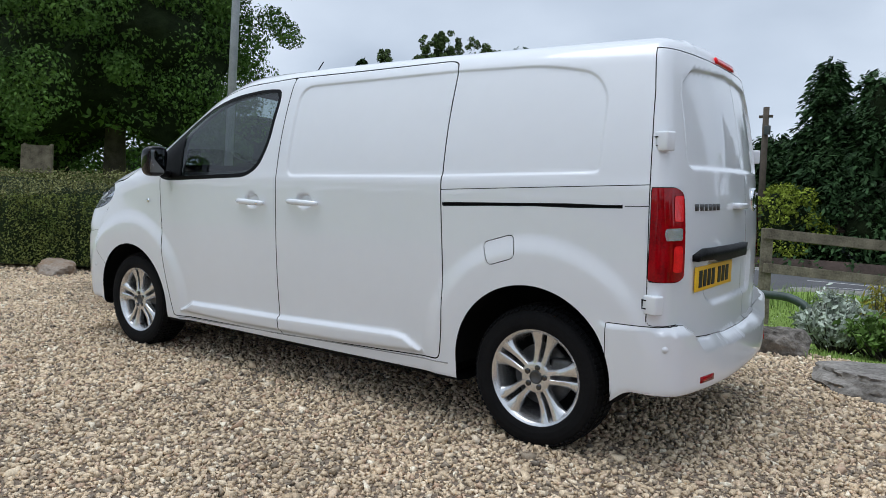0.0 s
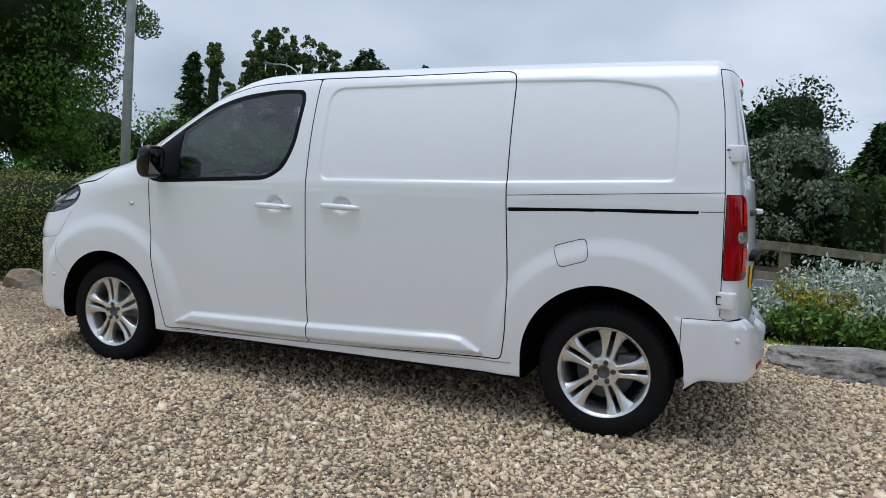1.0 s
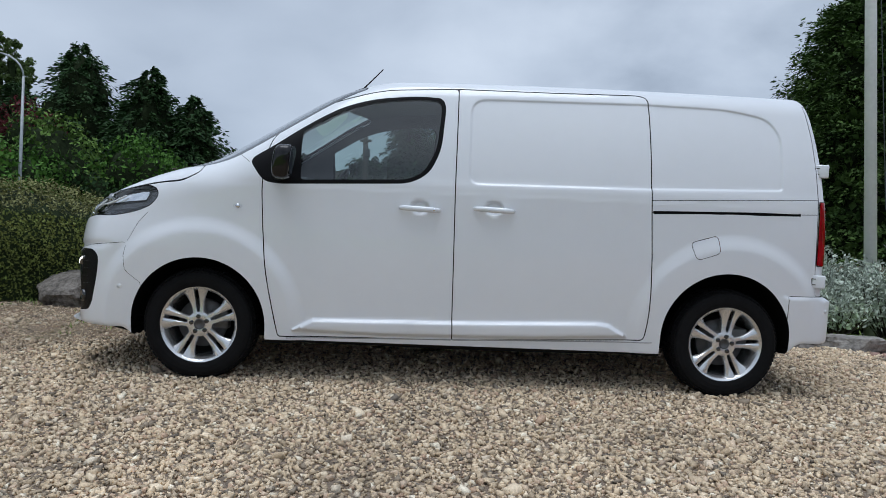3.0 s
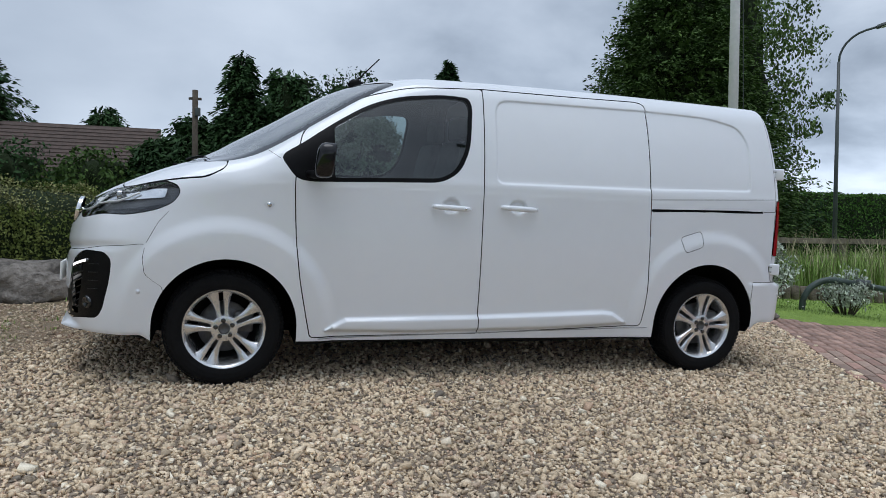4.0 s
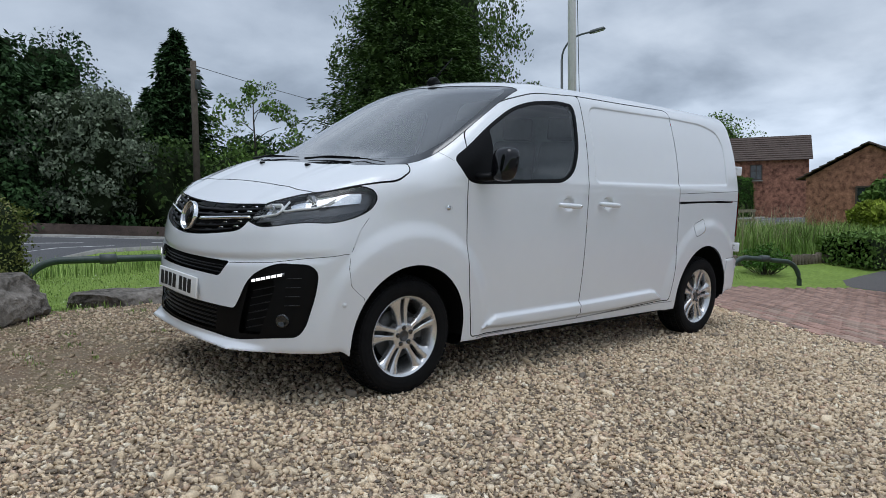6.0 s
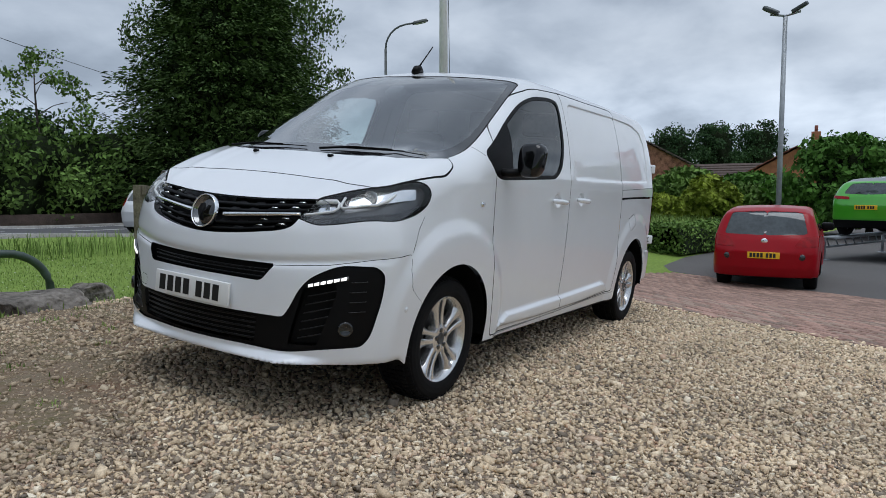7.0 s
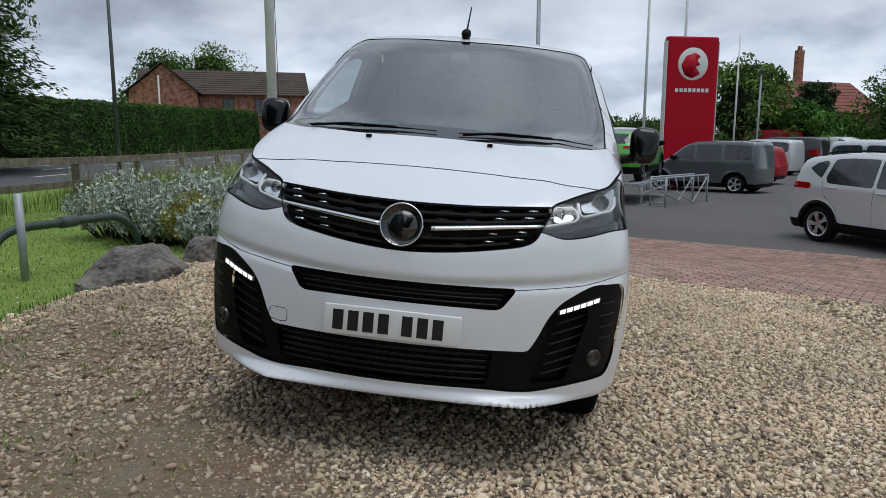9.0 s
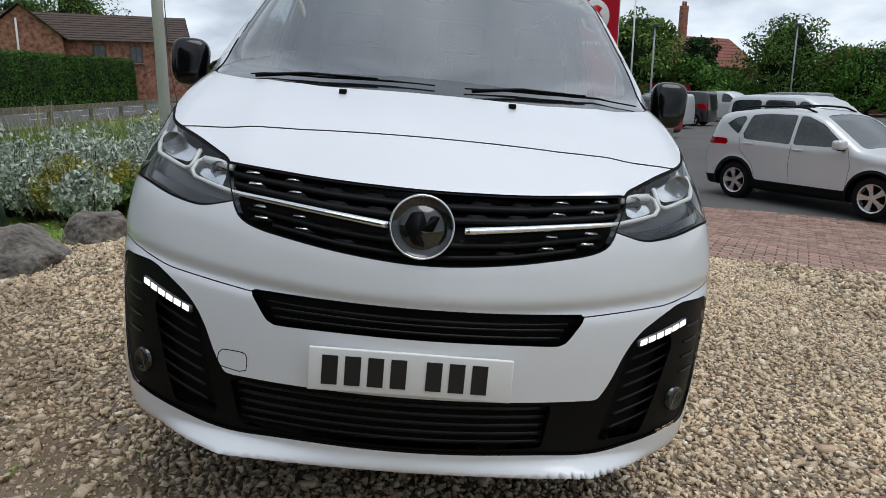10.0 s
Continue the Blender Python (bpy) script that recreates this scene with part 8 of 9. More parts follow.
for s in (-1, 1):
    bm = bmesh.new(); add_lathe(bm, [(0.0005, 0.01), (0.05, 0.008), (0.06, -0.02)], 18, "x")
    o = part("fog_reflector", bm, M_gloss, red, "round dark bumper lamp"); o.location = body_hit(np.array([[1.0, s * 0.60, 0.60]]), np.array([[1.0, 0, 0]]), 3.0, mini)[0]

# display ramp with the green car on it
cross = car_shape(1.79, [(-2.08, 0.78), (-1.92, 0.95), (-1.10, 1.05), (-0.95, 1.08), (-0.30, 1.42), (0.05, 1.51), (0.55, 1.53), (1.15, 1.48), (1.60, 1.38), (1.85, 1.18), (2.02, 1.00), (2.08, 0.80)],
                  [(0.2, -1.98), (0.4, -2.05), (0.7, -2.06), (0.95, -1.97), (1.2, -1.7)], [(0.2, 1.95), (0.45, 2.05), (0.80, 2.07), (1.0, 2.0), (1.20, 1.84), (1.5, 1.55)], belt=0.95, tumble=0.32)
CROSS_WIN = [[(-0.82, 1.04), (-0.28, 1.33), (0.05, 1.42), (0.16, 1.43), (0.18, 1.02)], [(0.25, 1.02), (0.22, 1.43), (0.75, 1.42), (1.15, 1.34), (1.30, 1.18), (1.1, 1.06)]]
LIFT = 0.63
gz = float(land(16, -2.8)) + LIFT
green = make_car("green_suv", "bright green small SUV shown on a steel display ramp", "car", Matrix.Translation((17.5, -3.32, gz)) @ pose(0, 0, 0, 0, 0, 180 - 20), M_green, cross, 1.79, (-1.28, 1.28), 0.345, CROSS_WIN,
                 [(0, 1.05), (0.60, 1.08), (0.50, 1.33), (0, 1.35)], [(-0.98, 0), (-0.96, 0.62), (-0.26, 0.54), (-0.14, 0)], [[(0.40, 0.93), (0.86, 0.95), (0.86, 1.03), (0.42, 1.0)]], 0.42, (0, 0.74, M_plate_y), None, [(-0.68, 1.04, 0)], [(0.10, 0.92), (1.0, 0.94)], None, 1.40, M_alloy_dark)


def display_ramp():
    g0 = float(land(16, -2.8))
    rp = empty("display_ramp", pose(17.4, -3.3, g0, 0, 0, 180 - 20), "grey galvanised steel display ramp under the car", "ramp")
    for s in (-1, 1):
        bm = bmesh.new()
        for z in (LIFT - 0.05, LIFT - 0.30):
            add_box(bm, (4.3, 0.05, 0.05), (0, s * 0.98, z), 0.005)
        for k in range(9):
            x = -2.1 + 4.2 * k / 8
            add_tube(bm, [(x, s * 0.98, LIFT - 0.32), (x + (0.26 if k < 8 else 0), s * 0.98, LIFT - 0.05)], 0.018, 6)
        part("side_truss", bm, M_galv, rp, "lattice side beam")
        bm = bmesh.new()
        add_box(bm, (4.3, 0.42, 0.05), (0, s * 0.72, LIFT - 0.03), 0.005)
        part("wheel_track", bm, M_galv, rp, "flat wheel track")
        for x in (-1.9, 1.9):
            bm = bmesh.new()
            add_tube(bm, [(x, s * 0.98, LIFT - 0.05), (x, s * 0.98, 0)], 0.04, 8)
            add_box(bm, (0.22, 0.22, 0.02), (x, s * 0.98, 0.012), 0.003)
            part("leg", bm, M_galv, rp, "steel leg")
    # loose lattice step frame in front
    st = empty("step_frame", pose(14.9, -3.95, g0, 0, 0, -38), "grey steel lattice step frame standing on tarmac", "step frame")
    for s in (-1, 1):
        bm = bmesh.new()
        add_tube(bm, [(0, s * 0.22, 0), (0, s * 0.22, 0.82)], 0.025, 8)
        part("upright", bm, M_galv, st)
        bm = bmesh.new()
        add_tube(bm, [(0, s * 0.22, 0.80), (2.5, s * 0.22, 0.80)], 0.025, 8)
        add_tube(bm, [(0.6, s * 0.22, 0.40), (1.6, s * 0.22, 0.05), (2.5, s * 0.22, 0.76)], 0.022, 8)
        for k in range(5): add_tube(bm, [(0.5 + 0.45 * k, s * 0.22, 0.80), (0.72 + 0.42 * k, s * 0.22, 0.36 if k < 2 else 0.30)], 0.014, 6)
        part("lattice", bm, M_galv, st)
        bm = bmesh.new()
        add_tube(bm, [(2.5, s * 0.22, 0), (2.5, s * 0.22, 0.82)], 0.025, 8)
        part("upright", bm, M_galv, st)
    for k in range(4):
        bm = bmesh.new()
        add_tube(bm, [(0, -0.22, 0.12 + 0.2 * k), (0, 0.22, 0.12 + 0.2 * k)], 0.018, 6)
        part("rung", bm, M_galv, st)


display_ramp()

box_car = car_shape(1.85, [(-2.20, 0.80), (-2.05, 1.00), (-1.35, 1.12), (-1.20, 1.16), (-0.55, 1.66), (-0.20, 1.80), (0.4, 1.83), (1.5, 1.83), (2.05, 1.78), (2.14, 1.60), (2.20, 1.2), (2.22, 0.8)],
                    [(0.2, -2.10), (0.4, -2.18), (0.8, -2.18), (1.05, -2.08), (1.3, -1.8)], [(0.2, 2.14), (0.45, 2.2), (0.9, 2.2), (1.4, 2.16), (1.9, 2.06)], belt=1.05, tumble=0.16)
BOX_WIN = [[(-1.02, 1.16), (-0.50, 1.56), (-0.28, 1.66), (-0.12, 1.66), (-0.10, 1.14)], [(-0.02, 1.14), (-0.02, 1.67), (0.85, 1.68), (0.88, 1.15)], [(0.98, 1.16), (0.98, 1.68), (1.75, 1.66), (1.90, 1.58), (1.90, 1.20)]]
van_box = car_shape(1.95, [(-2.45, 0.85), (-2.25, 1.05), (-1.65, 1.22), (-1.5, 1.26), (-0.80, 1.80), (-0.45, 1.92), (0.4, 1.95), (1.8, 1.95), (2.3, 1.90), (2.42, 1.60), (2.46, 1.2), (2.48, 0.8)],
                    [(0.2, -2.35), (0.4, -2.43), (0.8, -2.44), (1.05, -2.34), (1.3, -2.0)], [(0.2, 2.4), (0.45, 2.46), (0.9, 2.46), (1.4, 2.42), (1.9, 2.32)], belt=1.1, tumble=0.14, axles=(-1.6, 1.6))


def place(x, y, turn):
    return Matrix.Translation((x, y, float(land(x, y)) + 0.005)) @ pose(0, 0, 0, 0, 0, turn)


grey = make_car("grey_people_carrier", "dark grey people carrier parked in the row", "car", place(22.24, -6.91, 233), M_greycar, box_car, 1.85, (-1.40, 1.38), 0.335, BOX_WIN, None, [(-1.22, 0), (-1.18, 0.65), (-0.52, 0.62), (-0.42, 0)], None, 0.36, None,
                [[(-1.62, 0.86), (-1.2, 0.92), (-1.0, 1.06), (-1.6, 1.0)]], [(-0.86, 1.18, 0)], [(0.0, 1.05), (0.85, 1.07)])
make_car("red_suv", "dark red SUV parked in the row", "car", place(27.5, -9.2, 230), M_redcar, suv, 1.78, (-1.27, 1.285), 0.36, SUV_WIN, None, None, None, 0.36, None, None, None, (), None, None, M_alloy_dark, net_size=(48, 24, 60))
make_car("silver_minibus", "silver-beige minibus parked in the row", "van", place(34.95, -12.4, 230), M_silver, box_car, 1.85, (-1.40, 1.38), 0.335, BOX_WIN, net_size=(48, 24, 60))
make_car("black_van", "black panel van parked in the row", "van", place(38.1, -14.6, 230), M_blackcar, van_box, 1.95, (-1.60, 1.60), 0.34, [[(-1.32, 1.26), (-0.72, 1.72), (-0.3, 1.80), (-0.28, 1.24)]], None, None, [[(0.78, 0.9), (0.95, 0.9), (0.95, 1.3), (0.78, 1.3)]], net_size=(48, 24, 60))
make_car("red_van", "tall red van at the back of the car park", "van", place(44.5, -15.4, 270 - 10) @ Matrix.Scale(1.22, 4, (0, 0, 1)), M_redcar, van_box, 1.95, (-1.60, 1.60), 0.34, [[(-1.32, 1.26), (-0.72, 1.72), (-0.3, 1.80), (-0.28, 1.24)]], net_size=(48, 24, 60))
make_car("silver_estate", "silver estate car parked behind the compact car", "car", place(15.2, -10.6, 180 + d_s + 4), M_silver, box_car, 1.80, (-1.40, 1.38), 0.33, BOX_WIN, None, None, None, 0.0, None, None, [(-0.86, 1.18, 1)], net_size=(48, 24, 60))
make_car("grey_van", "light grey van at the back of the car park", "van", place(42.5, -19.5, 40), M_silver, van_box, 1.95, (-1.60, 1.60), 0.34, [[(-1.32, 1.26), (-0.72, 1.72), (-0.3, 1.80), (-0.28, 1.24)]], net_size=(48, 24, 60))
make_car("blue_van", "dark blue van at the back of the car park", "van", place(33.5, -19.0, 200), M_greycar, van_box, 1.95, (-1.60, 1.60), 0.34, [[(-1.32, 1.26), (-0.72, 1.72), (-0.3, 1.80), (-0.28, 1.24)]], net_size=(48, 24, 60))
make_car("white_hatchback", "white hatchback on the road behind the fence", "car", Matrix.Translation((10.1, 15.6, float(land(10.1, 15.5)) + 0.01)) @ pose(0, 0, 0, 0, 0, 180 - 1), M_whitecar, mini, 1.74, (-1.2, 1.25), 0.31,
         [[(-0.86, 1.02), (-0.26, 1.31), (0.02, 1.39), (0.30, 1.40), (0.32, 1.00)], [(0.38, 1.00), (0.36, 1.40), (0.85, 1.36), (1.15, 1.27), (1.22, 1.12), (1.05, 1.04)]], [(0, 0.98), (0.60, 1.00), (0.50, 1.29), (0, 1.31)], None, [[(0.62, 0.84), (0.86, 0.84), (0.86, 1.12), (0.66, 1.10)]], 0.0, None, [[(-1.42, 0.66), (-1.1, 0.72), (-0.9, 0.86), (-1.4, 0.8)]], [(-0.66, 1.02, 1)], [(0.15, 0.92), (1.0, 0.94)])


# ---------------------------------------------------------------- houses, sign
M_brick = mat("house_brick", (0.20, 0.082, 0.055), 0.9, vary=0.5, vscale=4.0, second=(0.35, 0.165, 0.11), bump=0.02, bscale=12, detail=10.0)
M_brick2 = mat("orange_brick", (0.36, 0.15, 0.075), 0.9, vary=0.25, vscale=3.0, bump=0.01, bscale=18)
M_tile = mat("roof_tile_brown", (0.075, 0.052, 0.042), 0.85, vary=0.3, vscale=4, bump=0.02, bscale=14)
M_tile_r = mat("roof_tile_red", (0.20, 0.065, 0.045), 0.85, vary=0.3, vscale=4, bump=0.02, bscale=14)
M_frame = mat("window_frame_brown", (0.07, 0.05, 0.04), 0.6)
M_white = mat("white_board", (0.72, 0.72, 0.70), 0.6, vary=0.05)
M_sign = mat("sign_red", (0.43, 0.004, 0.018), 0.4, spec=0.15, vary=0.03)


def house(x, y, turn, sx, sy, eave, ridge, wall_m, roof_m, label, windows=(), chimney=None, gable_trim=False, wing=None, courses=9):
    """A house with a pitched roof whose ridge runs along x; windows: (side, along, height, width, tall)."""
    z = float(land(x, y))
    hs = empty("house", pose(x, y, z, 0, 0, turn), label, "house")

    def block(px, py, ax, ay, along_x, ev, rd):
        hx, hy = ax / 2, ay / 2
        bm = bmesh.new()
        if along_x: prof = [(-hy, -0.3), (hy, -0.3), (hy, ev), (0, rd), (-hy, ev)]; ln = hx
        else: prof = [(-hx, -0.3), (hx, -0.3), (hx, ev), (0, rd), (-hx, ev)]; ln = hy
        ends = []
        for e in (-ln, ln):
            ends.append([bm.verts.new((px + e, py + a, b) if along_x else (px + a, py + e, b)) for a, b in prof])
        bm.faces.new(ends[0]); bm.faces.new(ends[1][::-1])
        for i in range(5): bm.faces.new((ends[0][i], ends[1][i], ends[1][(i + 1) % 5], ends[0][(i + 1) % 5]))
        bmesh.ops.recalc_face_normals(bm, faces=bm.faces[:])
        part("wall", bm, wall_m, hs, "brick wall", smooth=False)
        # roof: tiled slopes in overlapping courses
        for s in (-1, 1):
            bm = bmesh.new()
            half = hy if along_x else hx
            over, L = 0.35, ln + 0.25
            slope, prev = (rd - ev) / half, None
            for k in range(courses + 1):
                a0 = (half + over) * (1 - k / courses)
                z0 = rd + 0.10 - slope * a0
                for up in ((0.0, 0.05) if k < courses else (0.0,)):
                    row = [bm.verts.new((px + u, py + s * a0, z0 + up) if along_x else (px + s * a0, py + u, z0 + up)) for u in (-L, L)]
                    if prev: bm.faces.new((prev[0], prev[1], row[1], row[0]))
                    prev = row
            r = part("roof", bm, roof_m, hs, "tiled roof slope", smooth=False)
            mod = r.modifiers.new("thick", "SOLIDIFY"); mod.thickness = 0.06
        if gable_trim:
            for e in (-1, 1):
                for s in (-1, 1):
                    half = hy if along_x else hx
                    a, b = (e * (ln + 0.26), s * (half + 0.3), ev - 0.25), (e * (ln + 0.26), 0, rd + 0.05)
                    A = Vector((px + a[0], py + a[1], a[2]) if along_x else (px + a[1], py + a[0], a[2])); B = Vector((px + b[0], py + b[1], b[2]) if along_x else (px + b[1], py + b[0], b[2]))
                    bm = bmesh.new(); add_box(bm, ((B - A).length, 0.05, 0.24), (0, 0, 0), 0.01)
                    o = part("bargeboard", bm, M_white, hs, "white bargeboard", smooth=False)
                    o.matrix_local = Matrix.Translation((A + B) / 2) @ (B - A).to_track_quat("X", "Z").to_matrix().to_4x4()
    block(0, 0, sx, sy, True, eave, ridge)
    if wing: block(*wing)
    for side, u, h, w, t in windows:
        # side: outward direction as degrees, with the wall's distance
        ang, dist = side
        m = Matrix.Rotation(radians(ang), 4, "Z") @ Matrix.Translation((dist, u, h))
        wn_ = new("window"); wn_.parent = hs; wn_.matrix_local = m; wn_.empty_display_size = 0.2
        bm = bmesh.new()
        for yy, zz_, a, b in ((-w / 2, 0, 0.08, t), (w / 2, 0, 0.08, t), (0, -t / 2, w, 0.08), (0, t / 2, w, 0.08), (0, 0, 0.05, t), (0, 0.12, w, 0.05)):
            add_box(bm, (0.08, a, b), (0.02, yy, zz_), 0.005)
        part("frame", bm, M_frame, wn_, "dark window frame", smooth=False)
        bm = bmesh.new(); add_box(bm, (0.02, w - 0.06, t - 0.06), (0.012, 0, 0))
        part("pane", bm, M_carglass, wn_, "dark window pane", smooth=False)
        bm = bmesh.new(); add_box(bm, (0.14, w + 0.2, 0.08), (0.05, 0, -t / 2 - 0.08), 0.01)
        part("sill", bm, M_kerb, wn_, "stone sill", smooth=False)
    if chimney:
        cx, cy, top = chimney
        bm = bmesh.new(); add_box(bm, (0.7, 0.55, top - eave), (cx, cy, (top + eave) / 2), 0.02)
        c = part("chimney", bm, wall_m, hs, "brick chimney", smooth=False)
        for s in (-1, 1):
            bm = bmesh.new(); add_tube(bm, [(cx + s * 0.17, cy, top - 0.05), (cx + s * 0.17, cy, top + 0.4)], 0.11, 10)
            part("chimney_pot", bm, M_tile_r, c, "clay chimney pot")
    return hs


# long brick house behind the tall hedge: ridge runs crosswise to the view, with a gabled wing towards the road
hz = house(53.8, 25.3, -66, 12.9, 5.2, 4.64, 6.45, M_brick, M_tile, "red-brown brick house with a dark tiled roof", (((-90, 2.6), 0.2, 3.6, 0.82, 1.16), ((-90, 2.6), 2.7, 3.6, 0.82, 1.16)), None, False, (-4.5, -2.75, 4.8, 5.6, False, 4.56, 6.55), 11)
bm = bmesh.new(); add_tube(bm, [(-4.8, -5.62, 0), (-4.8, -5.62, 5.7)], 0.07, 8)
part("soil_pipe", bm, M_white, hz, "pale wall pipe")
house(-10.4, 36.0, 2, 11, 6.6, 2.8, 5.75, M_brick, M_tile, "brick bungalow with a brown tiled roof and white bargeboards", (), None, True, (3.9, -4.0, 3.0, 2.4, False, 2.1, 3.25), 16)
house(51.5, 2.0, 4, 9, 8.0, 2.2, 4.45, M_brick2, M_tile_r, "orange brick bungalow beyond the car park", (), (-3.6, -1.0, 5.5), False)
house(57, 8.6, 82, 8, 6, 1.9, 3.5, M_brick2, M_tile, "low bungalow with a brown tiled roof among shrubs", (), None, False)
house(37.0, 8.3, 8, 6, 5.6, 2.45, 3.95, M_brick, M_tile, "small brick garage with a dark door", (((180, 3.0), 0.6, 0.98, 2.3, 1.95),), None, False)
house(58.5, -4.0, 4, 8, 6, 2.6, 4.3, M_brick2, M_tile, "brick house with white bargeboards beyond the car park", (), (1.5, 0.3, 5.4), True)
house(70, -27, -60, 11, 8, 4.2, 7.0, M_brick, M_tile_r, "brick house with a tall chimney beyond the car park", (), (-1.5, 0.0, 10.0), False)
house(66, -44, -58, 14, 8, 3.2, 5.8, M_brick2, M_tile_r, "low house with a red tiled roof beyond trees", (), None, False)
house(-52, 14, 30, 10, 8, 4.6, 7.6, M_brick, M_tile_r, "brick house with a red roof beyond the garden", (), (2, 0, 8.6), False)

# low brown wall on the far footway, small dark shed with green doors
ribbon("garden_wall", [(-4, 24.9), (4.5, 24.1), (9, 23.6), (17, 22.9), (20, 22.8)], 0.12, 0.0, 0.45, M_tile, "low brown brick garden wall across the road", "")
tagged(bpy.data.objects["garden_wall"], category="wall")
sh = empty("garden_shed", pose(1.6, 27.2, -0.16, 0, 0, 8), "small green garden building with glazed doors", "shed")
bm = bmesh.new(); add_box(bm, (3.2, 2.4, 2.1), (0, 0, 1.05), 0.02)
part("wall", bm, M_hoop, sh, "dark green boarding", smooth=False)
bm = bmesh.new()
for s in (-1, 1):
    v = [bm.verts.new(p) for p in ((-1.9, s * 1.5, 2.0), (1.9, s * 1.5, 2.0), (1.9, 0, 3.0), (-1.9, 0, 3.0))]
    bm.faces.new(v)
o = part("roof", bm, M_tile, sh, "brown roof", smooth=False)
o.modifiers.new("thick", "SOLIDIFY").thickness = 0.08
for k in range(4):
    bm = bmesh.new(); add_box(bm, (0.62, 0.04, 0.7), (-1.1 + 0.73 * k, -1.22, 1.45), 0.01)
    part("pane", bm, M_carglass, sh, "dark pane", smooth=False)


def totem():
    x, y = 24.6, -6.60
    g = float(land(x, y))
    t = empty("sign_totem", pose(x, y, g, 0, 0, 196), "tall red upright dealer sign with a round emblem", "sign")
    bm = bmesh.new(); add_box(bm, (0.34, 2.12, 5.80), (0, 0, 2.90), 0.10, seg=4)
    part("panel", bm, M_sign, t, "glossy red panel", smooth=False)
    for s in (-1, 1):
        bm = bmesh.new(); add_box(bm, (0.30, 0.03, 5.6), (0, s * 1.07, 2.82), 0.004)
        part("edge_strip", bm, M_white, t, "pale edge strip", smooth=False)
    bm = bmesh.new(); add_lathe(bm, [(0.0005, 0.184), (0.60, 0.184), (0.62, 0.172), (0.62, 0.165)], 48, "x", (0, 0, 4.76))
    part("emblem_disc", bm, M_white, t, "white emblem disc")
    bm = bmesh.new()
    add_prism(bm, rounded([(-0.50, -0.05), (-0.30, 0.30), (0.05, 0.42), (0.30, 0.30), (0.14, 0.14), (0.30, -0.02), (0.10, -0.10), (0.30, -0.38), (-0.05, -0.55), (-0.35, -0.42)], 0.06), -0.012, pose(0.186, 0, 4.76, 0, 0, 90))
    part("emblem_shape", bm, M_sign, t, "plain red emblem shape")
    for k in range(8):
        bm = bmesh.new(); add_box(bm, (0.02, 0.125, 0.14), (0.178, -0.63 + 0.18 * k, 3.76), 0.004)
        part("lettering_bar", bm, M_white, t, "white bar", smooth=False)


totem()


# ---------------------------------------------------------------- loose stones of the gravel
def stone_mat(name="gravel_stone", soil=0.0):
    """Mixed stones; soil: how much earth clings to them."""
    m = bpy.data.materials.new(name)
    m.use_nodes = True
    n, l = m.node_tree.nodes, m.node_tree.links
    b = n["Principled BSDF"]
    b.inputs["Roughness"].default_value = 0.85
    b.inputs["Specular IOR Level"].default_value = 0.3
    g = n.new("ShaderNodeNewGeometry")
    r = n.new("ShaderNodeValToRGB")
    cols = [(0.0, (0.190, 0.162, 0.130)), (0.12, (0.435, 0.345, 0.240)), (0.34, (0.620, 0.478, 0.318)), (0.55, (0.690, 0.545, 0.370)), (0.74, (0.770, 0.635, 0.455)), (0.88, (0.510, 0.350, 0.240)), (0.98, (0.840, 0.745, 0.575))]
    r.color_ramp.elements[0].position, r.color_ramp.elements[0].color = cols[0][0], (*cols[0][1], 1)
    r.color_ramp.elements[1].position, r.color_ramp.elements[1].color = cols[-1][0], (*cols[-1][1], 1)
    for p, c in cols[1:-1]:
        e_ = r.color_ramp.elements.new(p); e_.color = (*c, 1)
    l.new(g.outputs["Random Per Island"], r.inputs[0])
    # broad drifts of cleaner and dirtier stone, fine speckle
    t = n.new("ShaderNodeTexNoise"); t.inputs["Scale"].default_value = 0.9; t.inputs["Detail"].default_value = 5
    t2 = n.new("ShaderNodeTexNoise"); t2.inputs["Scale"].default_value = 130; t2.inputs["Detail"].default_value = 4
    l.new(g.outputs["Position"], t.inputs["Vector"]); l.new(g.outputs["Position"], t2.inputs["Vector"])
    a = n.new("ShaderNodeMapRange"); a.inputs[1].default_value, a.inputs[2].default_value, a.inputs[3].default_value, a.inputs[4].default_value = 0.3, 0.7, 0.90, 1.26
    a2 = n.new("ShaderNodeMapRange"); a2.inputs[1].default_value, a2.inputs[2].default_value, a2.inputs[3].default_value, a2.inputs[4].default_value = 0.3, 0.7, 0.82, 1.15
    l.new(t.outputs["Fac"], a.inputs[0]); l.new(t2.outputs["Fac"], a2.inputs[0])
    mu = n.new("ShaderNodeMath"); mu.operation = "MULTIPLY"; l.new(a.outputs[0], mu.inputs[0]); l.new(a2.outputs[0], mu.inputs[1])
    h = n.new("ShaderNodeHueSaturation"); l.new(r.outputs[0], h.inputs["Color"]); l.new(mu.outputs[0], h.inputs["Value"])
    if soil:
        mx = n.new("ShaderNodeMixRGB"); mx.inputs[0].default_value = soil; mx.inputs[2].default_value = (0.185, 0.140, 0.098, 1)
        l.new(h.outputs[0], mx.inputs[1]); l.new(mx.outputs[0], b.inputs["Base Color"])
    else:
        l.new(h.outputs[0], b.inputs["Base Color"])
    bp = n.new("ShaderNodeBump"); bp.inputs["Distance"].default_value = 0.002; l.new(t2.outputs["Fac"], bp.inputs["Height"]); l.new(bp.outputs[0], b.inputs["Normal"])
    return m


M_stone = stone_mat()
M_stone_s = stone_mat("soiled_stone", 0.40)


